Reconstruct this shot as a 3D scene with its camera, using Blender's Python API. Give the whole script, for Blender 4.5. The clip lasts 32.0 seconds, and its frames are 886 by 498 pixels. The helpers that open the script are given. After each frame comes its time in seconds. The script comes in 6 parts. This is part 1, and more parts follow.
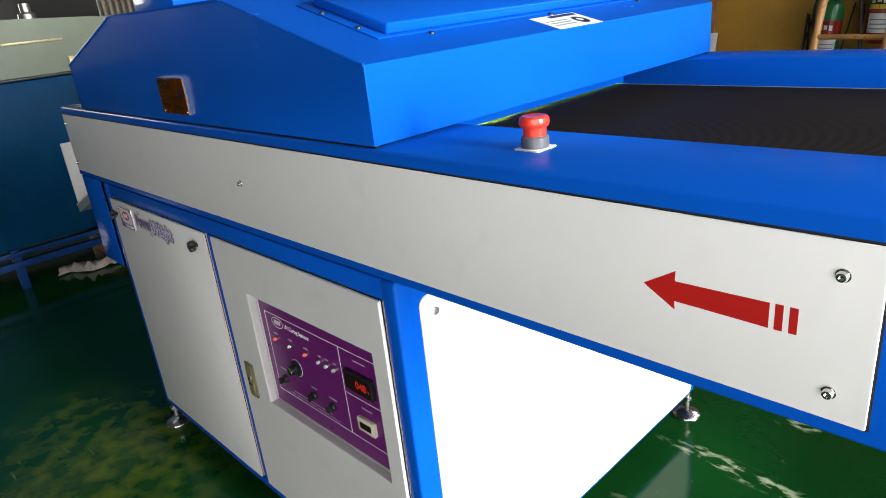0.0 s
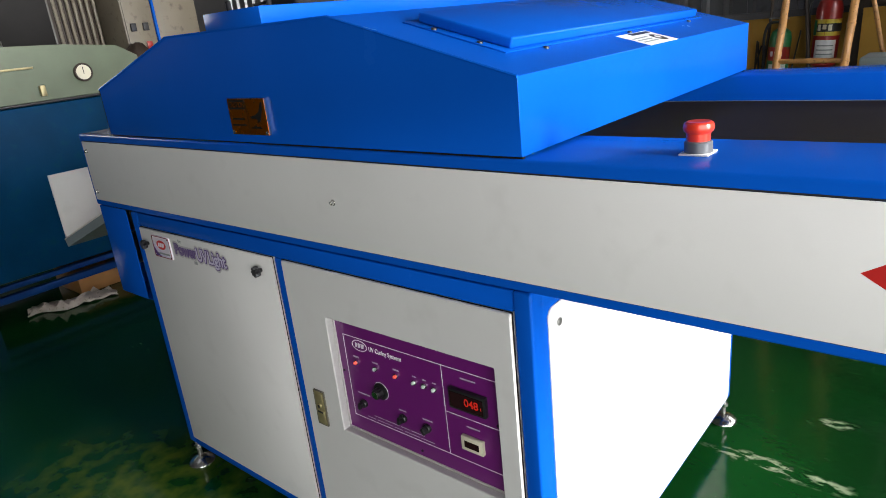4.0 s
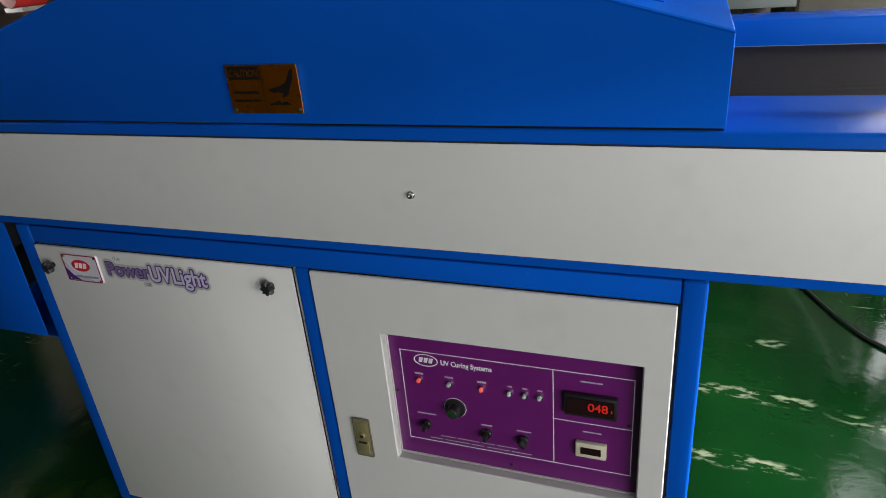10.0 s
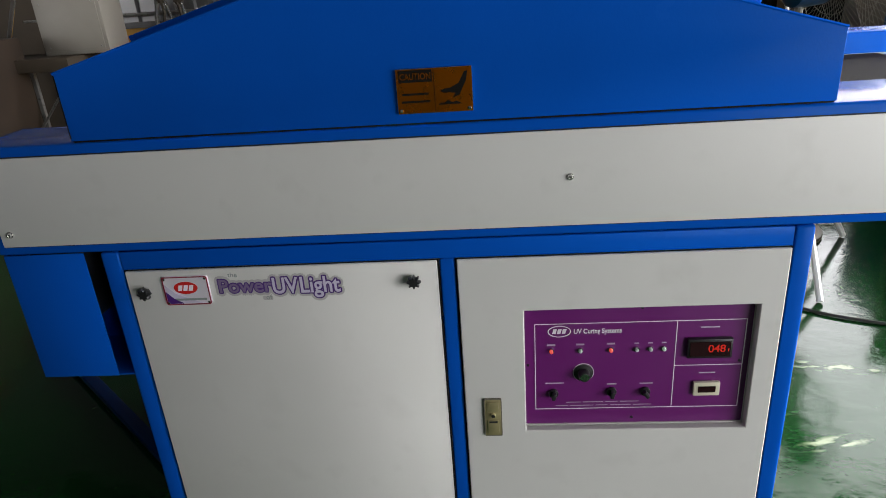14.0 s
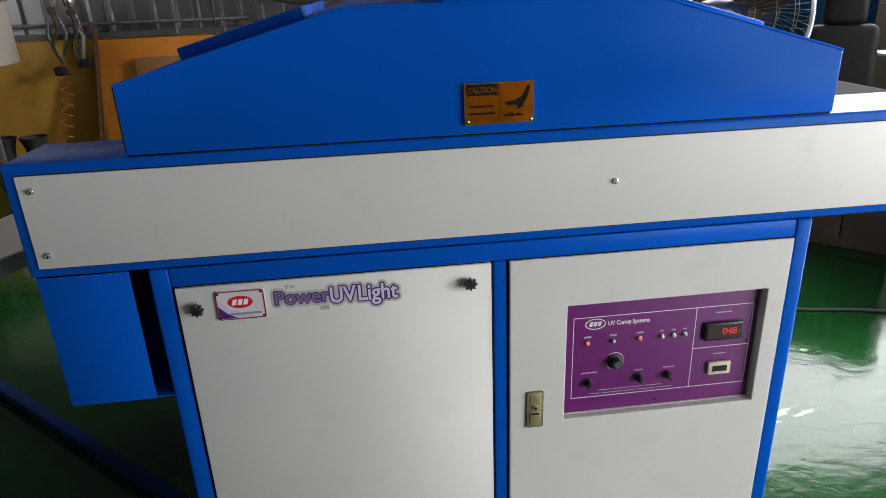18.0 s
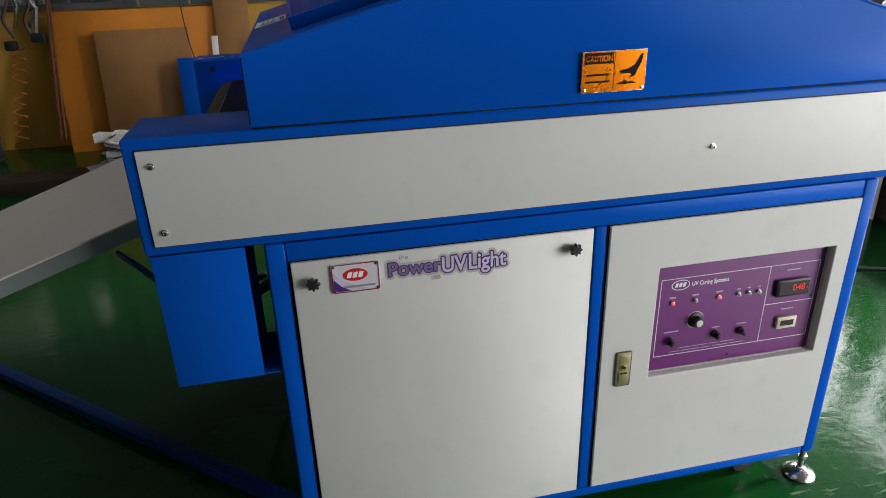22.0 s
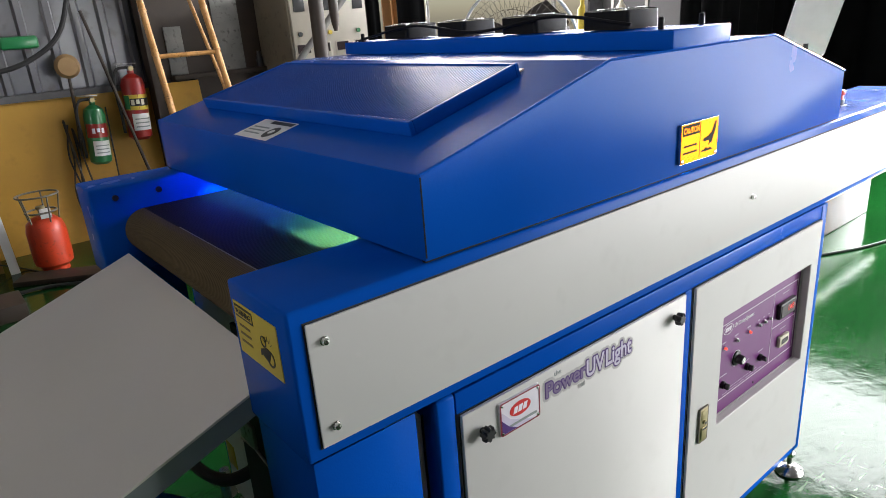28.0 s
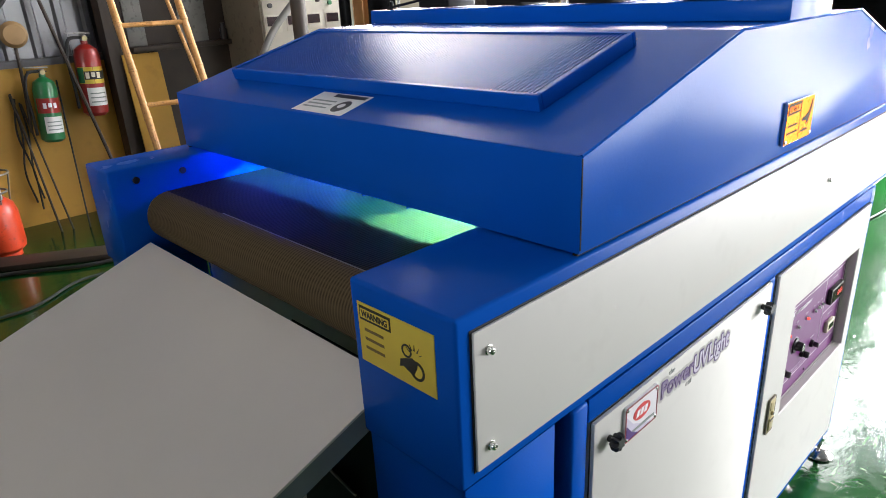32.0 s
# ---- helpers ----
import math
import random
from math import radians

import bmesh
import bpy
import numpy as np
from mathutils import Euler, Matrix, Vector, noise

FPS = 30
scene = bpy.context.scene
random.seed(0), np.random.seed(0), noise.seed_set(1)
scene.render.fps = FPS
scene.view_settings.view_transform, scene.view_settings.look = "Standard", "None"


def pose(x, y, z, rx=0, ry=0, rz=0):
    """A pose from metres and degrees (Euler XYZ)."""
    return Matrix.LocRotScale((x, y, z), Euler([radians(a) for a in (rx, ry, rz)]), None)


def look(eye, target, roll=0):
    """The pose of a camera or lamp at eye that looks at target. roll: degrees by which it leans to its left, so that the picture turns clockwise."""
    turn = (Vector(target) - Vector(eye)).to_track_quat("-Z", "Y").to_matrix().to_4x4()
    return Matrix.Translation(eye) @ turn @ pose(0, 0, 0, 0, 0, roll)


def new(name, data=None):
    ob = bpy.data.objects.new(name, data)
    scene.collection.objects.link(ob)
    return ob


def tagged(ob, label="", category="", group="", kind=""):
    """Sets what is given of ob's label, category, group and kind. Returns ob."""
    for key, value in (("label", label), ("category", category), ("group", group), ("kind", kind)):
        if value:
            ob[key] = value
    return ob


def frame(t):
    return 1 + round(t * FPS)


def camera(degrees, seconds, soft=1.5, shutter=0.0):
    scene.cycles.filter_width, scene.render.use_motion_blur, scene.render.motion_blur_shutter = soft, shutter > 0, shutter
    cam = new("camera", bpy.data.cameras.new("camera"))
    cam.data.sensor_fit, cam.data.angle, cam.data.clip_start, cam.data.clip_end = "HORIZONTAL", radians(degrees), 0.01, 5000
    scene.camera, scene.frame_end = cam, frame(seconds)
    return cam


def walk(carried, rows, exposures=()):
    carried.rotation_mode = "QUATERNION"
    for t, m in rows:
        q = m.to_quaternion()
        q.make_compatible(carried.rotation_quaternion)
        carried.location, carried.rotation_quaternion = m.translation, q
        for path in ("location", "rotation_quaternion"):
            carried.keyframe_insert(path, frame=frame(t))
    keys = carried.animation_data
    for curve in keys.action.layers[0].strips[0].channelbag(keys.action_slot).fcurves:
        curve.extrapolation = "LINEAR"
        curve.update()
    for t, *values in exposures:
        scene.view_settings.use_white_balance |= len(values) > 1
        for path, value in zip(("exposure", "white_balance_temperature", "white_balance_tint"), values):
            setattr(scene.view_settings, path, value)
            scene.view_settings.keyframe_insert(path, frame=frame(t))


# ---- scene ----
cam = camera(67.76, 32.0, soft=0.9)
PATH = [
    (0, (2.5500, -0.6454, 1.4017), (1.1716, 0.6159, 0.6883), -6.14),
    (0.5, (2.5191, -0.6984, 1.3937), (1.2044, 0.6149, 0.6541), -5.24),
    (1, (2.5014, -0.7293, 1.3971), (1.1831, 0.5938, 0.6819), -6.18),
    (1.5, (2.4958, -0.7252, 1.3985), (1.1771, 0.6044, 0.6960), -5.04),
    (2, (2.4866, -0.7481, 1.3978), (1.1626, 0.5814, 0.7055), -5.35),
    (2.5, (2.4296, -0.8058, 1.3891), (1.1936, 0.5959, 0.6767), -5.92),
    (3, (2.3850, -0.8545, 1.4001), (1.1162, 0.5404, 0.7335), -6.12),
    (3.5, (2.3501, -0.8800, 1.4035), (1.0706, 0.5178, 0.7640), -5.91),
    (5.5, (2.1311, -0.8924, 1.4252), (1.0512, 0.6337, 0.7147), -6.98),
    (6, (2.1071, -0.8895, 1.4272), (0.9637, 0.5955, 0.7291), -4.81),
    (6.5, (2.0400, -0.8898, 1.4266), (1.0025, 0.6553, 0.6944), -4.19),
    (7, (1.9445, -0.9176, 1.4415), (0.9810, 0.6775, 0.7152), -4.58),
    (7.5, (1.8967, -0.9271, 1.4454), (0.9534, 0.6780, 0.7149), -4.59),
    (8, (1.8708, -0.9183, 1.4515), (0.9184, 0.6994, 0.7617), -5.69),
    (8.5, (1.8098, -0.9392, 1.4584), (0.9796, 0.7472, 0.7750), -4.82),
    (9, (1.7431, -0.9800, 1.4594), (0.9745, 0.6932, 0.6785), -3.87),
    (9.5, (1.7160, -0.9810, 1.4602), (0.9583, 0.6569, 0.5981), -3.98),
    (10, (1.6533, -0.9653, 1.4583), (0.9894, 0.7150, 0.6006), -5.13),
    (10.5, (1.5364, -1.0084, 1.4599), (1.0120, 0.7337, 0.6292), -5.23),
    (11, (1.4790, -1.0427, 1.4689), (0.9336, 0.7113, 0.6778), -5.42),
    (11.5, (1.3761, -1.0648, 1.4564), (0.9581, 0.7163, 0.6482), -4.46),
    (12, (1.2891, -1.0891, 1.4477), (0.9936, 0.7222, 0.6529), -1.79),
    (12.5, (1.2051, -1.1050, 1.4487), (1.0225, 0.7347, 0.6857), -3.85),
    (13, (1.1023, -1.1692, 1.4280), (1.0709, 0.6805, 0.6679), -2.87),
    (13.5, (1.0909, -1.2191, 1.4459), (1.0010, 0.6451, 0.7272), -2.15),
    (14, (1.0777, -1.2529, 1.4454), (0.9156, 0.5865, 0.6770), -4.11),
    (14.5, (1.0072, -1.2603, 1.4695), (0.8901, 0.6150, 0.7843), -3.32),
    (16.5, (0.8420, -1.3031, 1.4961), (0.8140, 0.5821, 0.8289), -0.93),
    (17, (0.8489, -1.3169, 1.4936), (0.8698, 0.5608, 0.8050), 0.61),
    (17.5, (0.8081, -1.3151, 1.4827), (0.8578, 0.5539, 0.7726), -0.81),
    (18, (0.7084, -1.3236, 1.4662), (0.9035, 0.5253, 0.7291), -2.31),
    (18.5, (0.6556, -1.3593, 1.4506), (0.8116, 0.4842, 0.6910), 0.48),
    (19, (0.6973, -1.4147, 1.4345), (0.8370, 0.4167, 0.6429), -0.51),
    (19.5, (0.7168, -1.4412, 1.4601), (0.8457, 0.4072, 0.7072), -0.34),
    (20, (0.6515, -1.4479, 1.4872), (0.8564, 0.4027, 0.7567), -0.88),
    (20.5, (0.5477, -1.4225, 1.5104), (0.8026, 0.4368, 0.8191), -2.38),
    (21, (0.4526, -1.3815, 1.4920), (0.7436, 0.4431, 0.7263), -4.24),
    (21.5, (0.4381, -1.3421, 1.4697), (0.6949, 0.4752, 0.6749), -0.55),
    (22, (0.3350, -1.2888, 1.4703), (0.7068, 0.5026, 0.6624), -1.82),
    (22.5, (0.2237, -1.2512, 1.4671), (0.6321, 0.5322, 0.6591), -2.91),
    (23, (0.2049, -1.1731, 1.4582), (0.7147, 0.5905, 0.6646), -1.50),
    (23.5, (0.1124, -1.1007, 1.4565), (0.7965, 0.6011, 0.6592), -3.40),
    (24, (0.0432, -1.0509, 1.4587), (0.7317, 0.6459, 0.6545), -1.92),
    (24.5, (-0.0189, -1.0036, 1.4535), (0.6919, 0.6867, 0.6549), -2.78),
    (25, (-0.1322, -0.9583, 1.4600), (0.7803, 0.6346, 0.6663), -3.54),
    (25.5, (-0.1580, -0.9731, 1.4864), (0.7196, 0.6887, 0.8021), -3.60),
    (26, (-0.1890, -0.9466, 1.5016), (0.7875, 0.6646, 0.8303), -3.42),
    (26.5, (-0.2617, -0.8834, 1.5089), (0.8086, 0.6665, 0.8367), -5.34),
    (28.5, (-0.3250, -0.7043, 1.5292), (0.8809, 0.7463, 0.8647), -3.39),
    (29, (-0.3435, -0.6624, 1.5273), (0.9018, 0.7385, 0.8296), -2.80),
    (29.5, (-0.3605, -0.6439, 1.5286), (0.8815, 0.7525, 0.8162), -3.36),
    (30, (-0.3815, -0.6297, 1.5291), (0.8476, 0.7823, 0.8252), -3.35),
    (30.5, (-0.3790, -0.6235, 1.5241), (0.8411, 0.7994, 0.8267), -1.35),
    (31, (-0.3708, -0.6055, 1.5245), (0.8022, 0.8570, 0.8279), -2.41),
    (31.5, (-0.4274, -0.5259, 1.5223), (0.8096, 0.8776, 0.8153), -3.24),
    (32, (-0.4441, -0.4626, 1.5159), (0.8303, 0.8981, 0.7917), -3.00),
]
EXPOSURES = [(0.0, -0.9), (2.0, -1.02), (3.0, -0.95), (6.0, -0.8), (9.0, -0.95), (12.0, -0.86), (14.0, -0.72), (17.0, -0.38), (20.0, -0.34), (26.0, -0.26), (28.5, 0.30), (32.0, 0.60)]
walk(cam, [(t, look(eye, target, roll)) for t, eye, target, roll in PATH], EXPOSURES)

# ---------------- world and light ----------------
world = bpy.data.worlds.new("sky")
scene.world = world
world.use_nodes = True
wn = world.node_tree.nodes
sky = wn.new("ShaderNodeTexSky")
sky.sky_type = "NISHITA"
sky.sun_disc = False
sky.sun_elevation = radians(40)
sky.sun_rotation = radians(110)
wn["Background"].inputs[1].default_value = 0.08
world.node_tree.links.new(sky.outputs[0], wn["Background"].inputs[0])

# hall: x from -7 to 7.4, back wall at y 5.21, front wall at y -6.5, roof at z 4.6
HX0, HX1, HY0, HY1, HZ = -7.0, 7.4, -6.5, 5.21, 4.6


def area_lamp(name, eye, target, sx, sy, power, color=(1, 1, 1)):
    d = bpy.data.lights.new(name, "AREA")
    d.shape, d.size, d.size_y, d.energy, d.color = "RECTANGLE", sx, sy, power, color
    ob = new(name, d)
    ob.matrix_basis = look(eye, target)
    return ob


# daylight: open east side, high opening in the north-east; added unseen: near roller door, roof light, west window
area_lamp("daylight_east_side", (8.8, 0.42, 2.0), (0.0, 0.62, 1.4), 1.2, 3.7, 3200, (0.98, 0.98, 1.0))
area_lamp("daylight_east_clerestory", (7.3, 2.7, 3.45), (2.0, 1.8, 1.0), 3.4, 1.6, 210, (0.99, 0.98, 1.0))
# light on the front panels; the door it comes through is unseen and added
area_lamp("daylight_added_door", (4.2, -2.85, 1.25), (0.0, -1.4, 1.15), 3.5, 2.3, 290, (0.98, 0.98, 1.0))
area_lamp("daylight_north_east", (5.2, 5.1, 2.85), (4.9, 0.0, 1.8), 3.6, 3.0, 390, (0.99, 0.97, 1.0))
# fill from overhead, through an unseen roof strip added for it
area_lamp("added_roof_light", (-1.1, -0.4, 4.55), (-1.1, -0.4, 0.0), 1.0, 4.0, 12, (1.0, 0.98, 0.98))
# fill for the exit end, from an unseen window added in the west wall
area_lamp("daylight_added_west", (-6.9, -0.8, 2.1), (0.0, 1.2, 1.0), 1.8, 1.9, 230, (1.0, 0.98, 0.98))

# ---------------- helpers ----------------
MATS = {}


def shader(name):
    m = bpy.data.materials.new(name)
    m.use_nodes = True
    return m, m.node_tree.nodes, m.node_tree.links, m.node_tree.nodes["Principled BSDF"]


def surface(name, color, rough=0.5, metal=0.0, var=0.12, scale=6.0, grain=90.0, bump=0.15, dist=0.002, coat=0.0, spec=0.5, dirt=None, emit=None):
    """Paint, plastic, metal: base colour with mottling at two scales, and fine relief."""
    m, n, l, b = shader(name)
    tc = n.new("ShaderNodeTexCoord")
    big = n.new("ShaderNodeTexNoise")
    big.inputs["Scale"].default_value, big.inputs["Detail"].default_value = scale, 6
    fine = n.new("ShaderNodeTexNoise")
    fine.inputs["Scale"].default_value, fine.inputs["Detail"].default_value = grain, 3
    for t in (big, fine):
        l.new(tc.outputs["Object"], t.inputs["Vector"])
    ramp = n.new("ShaderNodeValToRGB")
    lo = tuple(c * (1 - var) for c in color)
    hi = tuple(min(1, c * (1 + var)) for c in color)
    ramp.color_ramp.elements[0].position, ramp.color_ramp.elements[1].position = 0.3, 0.7
    ramp.color_ramp.elements[0].color, ramp.color_ramp.elements[1].color = (*lo, 1), (*hi, 1)
    l.new(big.outputs["Fac"], ramp.inputs["Fac"])
    out = ramp.outputs["Color"]
    if dirt:
        mix = n.new("ShaderNodeMix")
        mix.data_type = "RGBA"
        spots = n.new("ShaderNodeTexNoise")
        spots.inputs["Scale"].default_value, spots.inputs["Detail"].default_value = scale * 4, 8
        l.new(tc.outputs["Object"], spots.inputs["Vector"])
        r2 = n.new("ShaderNodeValToRGB")
        r2.color_ramp.elements[0].position, r2.color_ramp.elements[1].position = 0.56, 0.74
        l.new(spots.outputs["Fac"], r2.inputs["Fac"])
        l.new(r2.outputs["Color"], mix.inputs["Factor"])
        l.new(out, mix.inputs["A"])
        mix.inputs["B"].default_value = (*dirt, 1)
        out = mix.outputs["Result"]
    l.new(out, b.inputs["Base Color"])
    rr = n.new("ShaderNodeMapRange")
    rr.inputs["To Min"].default_value, rr.inputs["To Max"].default_value = max(0.03, rough - 0.08), min(1, rough + 0.1)
    l.new(big.outputs["Fac"], rr.inputs["Value"])
    l.new(rr.outputs["Result"], b.inputs["Roughness"])
    b.inputs["Metallic"].default_value = metal
    b.inputs["Specular IOR Level"].default_value = spec
    b.inputs["Coat Weight"].default_value = coat
    b.inputs["Coat Roughness"].default_value = 0.08
    bp = n.new("ShaderNodeBump")
    bp.inputs["Strength"].default_value, bp.inputs["Distance"].default_value = bump, dist
    l.new(fine.outputs["Fac"], bp.inputs["Height"])
    l.new(bp.outputs["Normal"], b.inputs["Normal"])
    if emit:
        b.inputs["Emission Color"].default_value, b.inputs["Emission Strength"].default_value = (*emit[0], 1), emit[1]
    MATS[name] = m
    return m


BLUE = surface("blue_powder_coat", (0.0020, 0.073, 0.410), 0.23, var=0.05, scale=4, grain=260, bump=0.20, dist=0.0010, spec=0.07)
BLUE.node_tree.nodes["Principled BSDF"].inputs["Specular Tint"].default_value = (0.5, 0.82, 1.0, 1)
CREAM = surface("light_grey_powder_coat", (0.59, 0.58, 0.55), 0.48, var=0.035, scale=2.5, grain=420, bump=0.14, dist=0.0008, spec=0.30, dirt=(0.555, 0.545, 0.515))
PURPLE = surface("purple_fascia", (0.130, 0.008, 0.132), 0.34, var=0.05, scale=9, grain=600, bump=0.05, dist=0.0005, spec=0.8)
FADED_WHITE = surface("thin_white_print", (0.42, 0.36, 0.44), 0.5, var=0.15, scale=80, bump=0.02)
WHITE_INK = surface("white_ink", (0.75, 0.72, 0.76), 0.5, var=0.03, bump=0.02)
BLACK = surface("black_plastic", (0.012, 0.012, 0.013), 0.4, var=0.2, grain=300, bump=0.1)
RUBBER = surface("black_rubber", (0.018, 0.018, 0.018), 0.7, var=0.3, grain=200, bump=0.2)
CHROME = surface("bright_zinc", (0.72, 0.71, 0.68), 0.22, 1.0, var=0.08, grain=200, bump=0.05)
STEEL = surface("worn_steel", (0.38, 0.37, 0.35), 0.42, 1.0, var=0.2, scale=14, grain=150, bump=0.15, dirt=(0.12, 0.09, 0.06))
BRASS = surface("aged_brass", (0.36, 0.31, 0.16), 0.42, 0.55, var=0.15, scale=30, grain=200, bump=0.1)
RED_CAP = surface("red_plastic", (0.62, 0.035, 0.012), 0.3, var=0.06, grain=200, bump=0.05, coat=0.3)
RIM_RED = surface("dark_red_rim", (0.20, 0.012, 0.030), 0.4, var=0.1, bump=0.04)
RED_INK = surface("red_vinyl", (0.50, 0.012, 0.010), 0.4, var=0.05, bump=0.04)
GOLD = surface("gold_foil_sign", (0.42, 0.118, 0.005), 0.27, 0.9, var=0.05, scale=20, grain=300, bump=0.05, dist=0.0006)
GOLD.node_tree.nodes["Principled BSDF"].inputs["Specular Tint"].default_value = (0.75, 0.42, 0.05, 1)
YELLOW = surface("yellow_vinyl", (0.62, 0.46, 0.045), 0.42, var=0.05, scale=20, bump=0.04)
PLATE_INK = surface("matt_black_ink", (0.008, 0.007, 0.006), 0.6, var=0.1, bump=0.03, spec=0.08)
INK = surface("black_ink", (0.010, 0.009, 0.008), 0.45, var=0.1, bump=0.03)
GREY_INK = surface("faded_ink", (0.16, 0.10, 0.03), 0.5, var=0.1, bump=0.03)
PAPER = surface("white_label", (0.72, 0.72, 0.70), 0.45, var=0.05, scale=30, bump=0.05)
SILVER = surface("brushed_badge", (0.70, 0.67, 0.72), 0.35, 0.25, var=0.06, scale=10, grain=300, bump=0.06)
VIOLET = surface("violet_ink", (0.060, 0.014, 0.15), 0.4, var=0.12, scale=40, bump=0.03)
DULL_LILAC = surface("dull_lilac_ink", (0.17, 0.125, 0.23), 0.45, var=0.08, scale=40, bump=0.03)
LILAC = surface("lilac_ink", (0.52, 0.48, 0.60), 0.45, var=0.06, scale=40, bump=0.03)
HALO = surface("grey_sticker_edge", (0.40, 0.385, 0.37), 0.5, var=0.08, scale=60, bump=0.03)
IVORY = surface("ivory_plastic", (0.62, 0.58, 0.44), 0.4, var=0.05, bump=0.05)
SMOKE = surface("smoked_window", (0.020, 0.006, 0.008), 0.15, var=0.1, bump=0.02)
LED_RED = surface("red_led", (0.6, 0.02, 0.01), 0.3, emit=((1.0, 0.03, 0.02), 0.22))
LED_DOT = surface("lamp_lens_red", (0.7, 0.1, 0.08), 0.1, emit=((1.0, 0.10, 0.08), 0.8), coat=0.5)
LENS_CLEAR = surface("lamp_lens_clear", (0.55, 0.62, 0.58), 0.1, var=0.05, coat=0.5)
CAGE = surface("dull_cage_wire", (0.13, 0.115, 0.085), 0.45, 0.0, var=0.2, grain=150, bump=0.1)
DARK = surface("dark_cavity", (0.006, 0.007, 0.010), 0.7, var=0.2)
GREY_EDGE = surface("grey_edge_band", (0.22, 0.25, 0.24), 0.5, var=0.08, grain=120, bump=0.1)
BOARD = surface("cream_laminate", (0.78, 0.71, 0.63), 0.5, var=0.03, scale=3, grain=260, bump=0.1)


def floor_paint():
    """Green workshop floor paint: glossy, with pale scrapes and chips."""
    m, n, l, b = shader("green_floor_paint")
    tc = n.new("ShaderNodeTexCoord")

    def tex(kind, scale, detail=6, stretch=None, turn=0.0):
        t = n.new(kind)
        t.inputs["Scale"].default_value = scale
        if "Detail" in t.inputs:
            t.inputs["Detail"].default_value = detail
        mp = n.new("ShaderNodeMapping")
        if stretch:
            mp.inputs["Scale"].default_value = stretch
        mp.inputs["Rotation"].default_value = (0, 0, turn)
        l.new(tc.outputs["Object"], mp.inputs["Vector"])
        l.new(mp.outputs["Vector"], t.inputs["Vector"])
        return t

    def ramp(src, a, c, lo=(0, 0, 0, 1), hi=(1, 1, 1, 1)):
        r = n.new("ShaderNodeValToRGB")
        r.color_ramp.elements[0].position, r.color_ramp.elements[1].position = a, c
        r.color_ramp.elements[0].color, r.color_ramp.elements[1].color = lo, hi
        l.new(src, r.inputs["Fac"])
        return r.outputs["Color"]

    def mixed(fac, a, col):
        x = n.new("ShaderNodeMix")
        x.data_type = "RGBA"
        l.new(fac, x.inputs["Factor"])
        l.new(a, x.inputs["A"])
        x.inputs["B"].default_value = col
        return x.outputs["Result"]

    def times(a, c):
        x = n.new("ShaderNodeMath")
        x.operation = "MULTIPLY"
        l.new(a, x.inputs[0])
        l.new(c, x.inputs[1])
        return x.outputs[0]

    base = ramp(tex("ShaderNodeTexNoise", 1.3, 8).outputs["Fac"], 0.3, 0.7, (0.0025, 0.030, 0.0055, 1), (0.0048, 0.052, 0.0090, 1))
    cloud = ramp(tex("ShaderNodeTexNoise", 0.9, 4).outputs["Fac"], 0.61, 0.72)
    scr = ramp(tex("ShaderNodeTexNoise", 9, 10, (1.0, 6.0, 1.0), 0.5).outputs["Fac"], 0.62, 0.70)
    scr2 = ramp(tex("ShaderNodeTexNoise", 14, 10, (5.0, 1.0, 1.0), -0.3).outputs["Fac"], 0.64, 0.72)
    chips = ramp(tex("ShaderNodeTexNoise", 26, 4).outputs["Fac"], 0.71, 0.74)
    col = mixed(times(scr, cloud), base, (0.23, 0.30, 0.20, 1))
    col = mixed(times(scr2, cloud), col, (0.28, 0.33, 0.22, 1))
    # three long scrapes beyond the feed end and an olive patch by the front
    shred = ramp(tex("ShaderNodeTexNoise", 16, 10, (1.0, 2.2, 1.0)).outputs["Fac"], 0.50, 0.62)

    def patch(cx, cy, rx, ry, turn, lo=0.1, hi=0.5):
        g = n.new("ShaderNodeTexGradient")
        g.gradient_type = "SPHERICAL"
        mp = n.new("ShaderNodeMapping")
        mp.vector_type = "TEXTURE"
        mp.inputs["Location"].default_value = (cx, cy, 0)
        mp.inputs["Rotation"].default_value = (0, 0, turn)
        mp.inputs["Scale"].default_value = (rx, ry, 1)
        l.new(tc.outputs["Object"], mp.inputs["Vector"])
        l.new(mp.outputs["Vector"], g.inputs["Vector"])
        return ramp(g.outputs["Fac"], lo, hi)

    for cx, cy, rx, ry, turn in ((1.92, 1.005, 0.30, 0.050, -0.06), (2.32, 0.92, 0.22, 0.045, -0.2), (1.88, 0.675, 0.22, 0.045, -0.06), (2.0, 1.33, 0.09, 0.04, 0.3), (2.12, 0.50, 0.16, 0.04, 0.2)):
        col = mixed(times(shred, patch(cx, cy, rx, ry, turn)), col, (0.30, 0.36, 0.22, 1))
    # olive tint by the front, broken up by noise
    worn = ramp(tex("ShaderNodeTexNoise", 12, 8).outputs["Fac"], 0.42, 0.65)
    col = mixed(times(worn, patch(0.20, -0.22, 0.75, 0.42, 0.1)), col, (0.062, 0.098, 0.010, 1))
    col = mixed(chips, col, (0.035, 0.06, 0.03, 1))
    l.new(col, b.inputs["Base Color"])
    rg = n.new("ShaderNodeMapRange")
    rg.inputs["To Min"].default_value, rg.inputs["To Max"].default_value = 0.07, 0.15
    b.inputs["Specular IOR Level"].default_value = 0.33
    l.new(tex("ShaderNodeTexNoise", 3, 6).outputs["Fac"], rg.inputs["Value"])
    l.new(rg.outputs["Result"], b.inputs["Roughness"])
    bp = n.new("ShaderNodeBump")
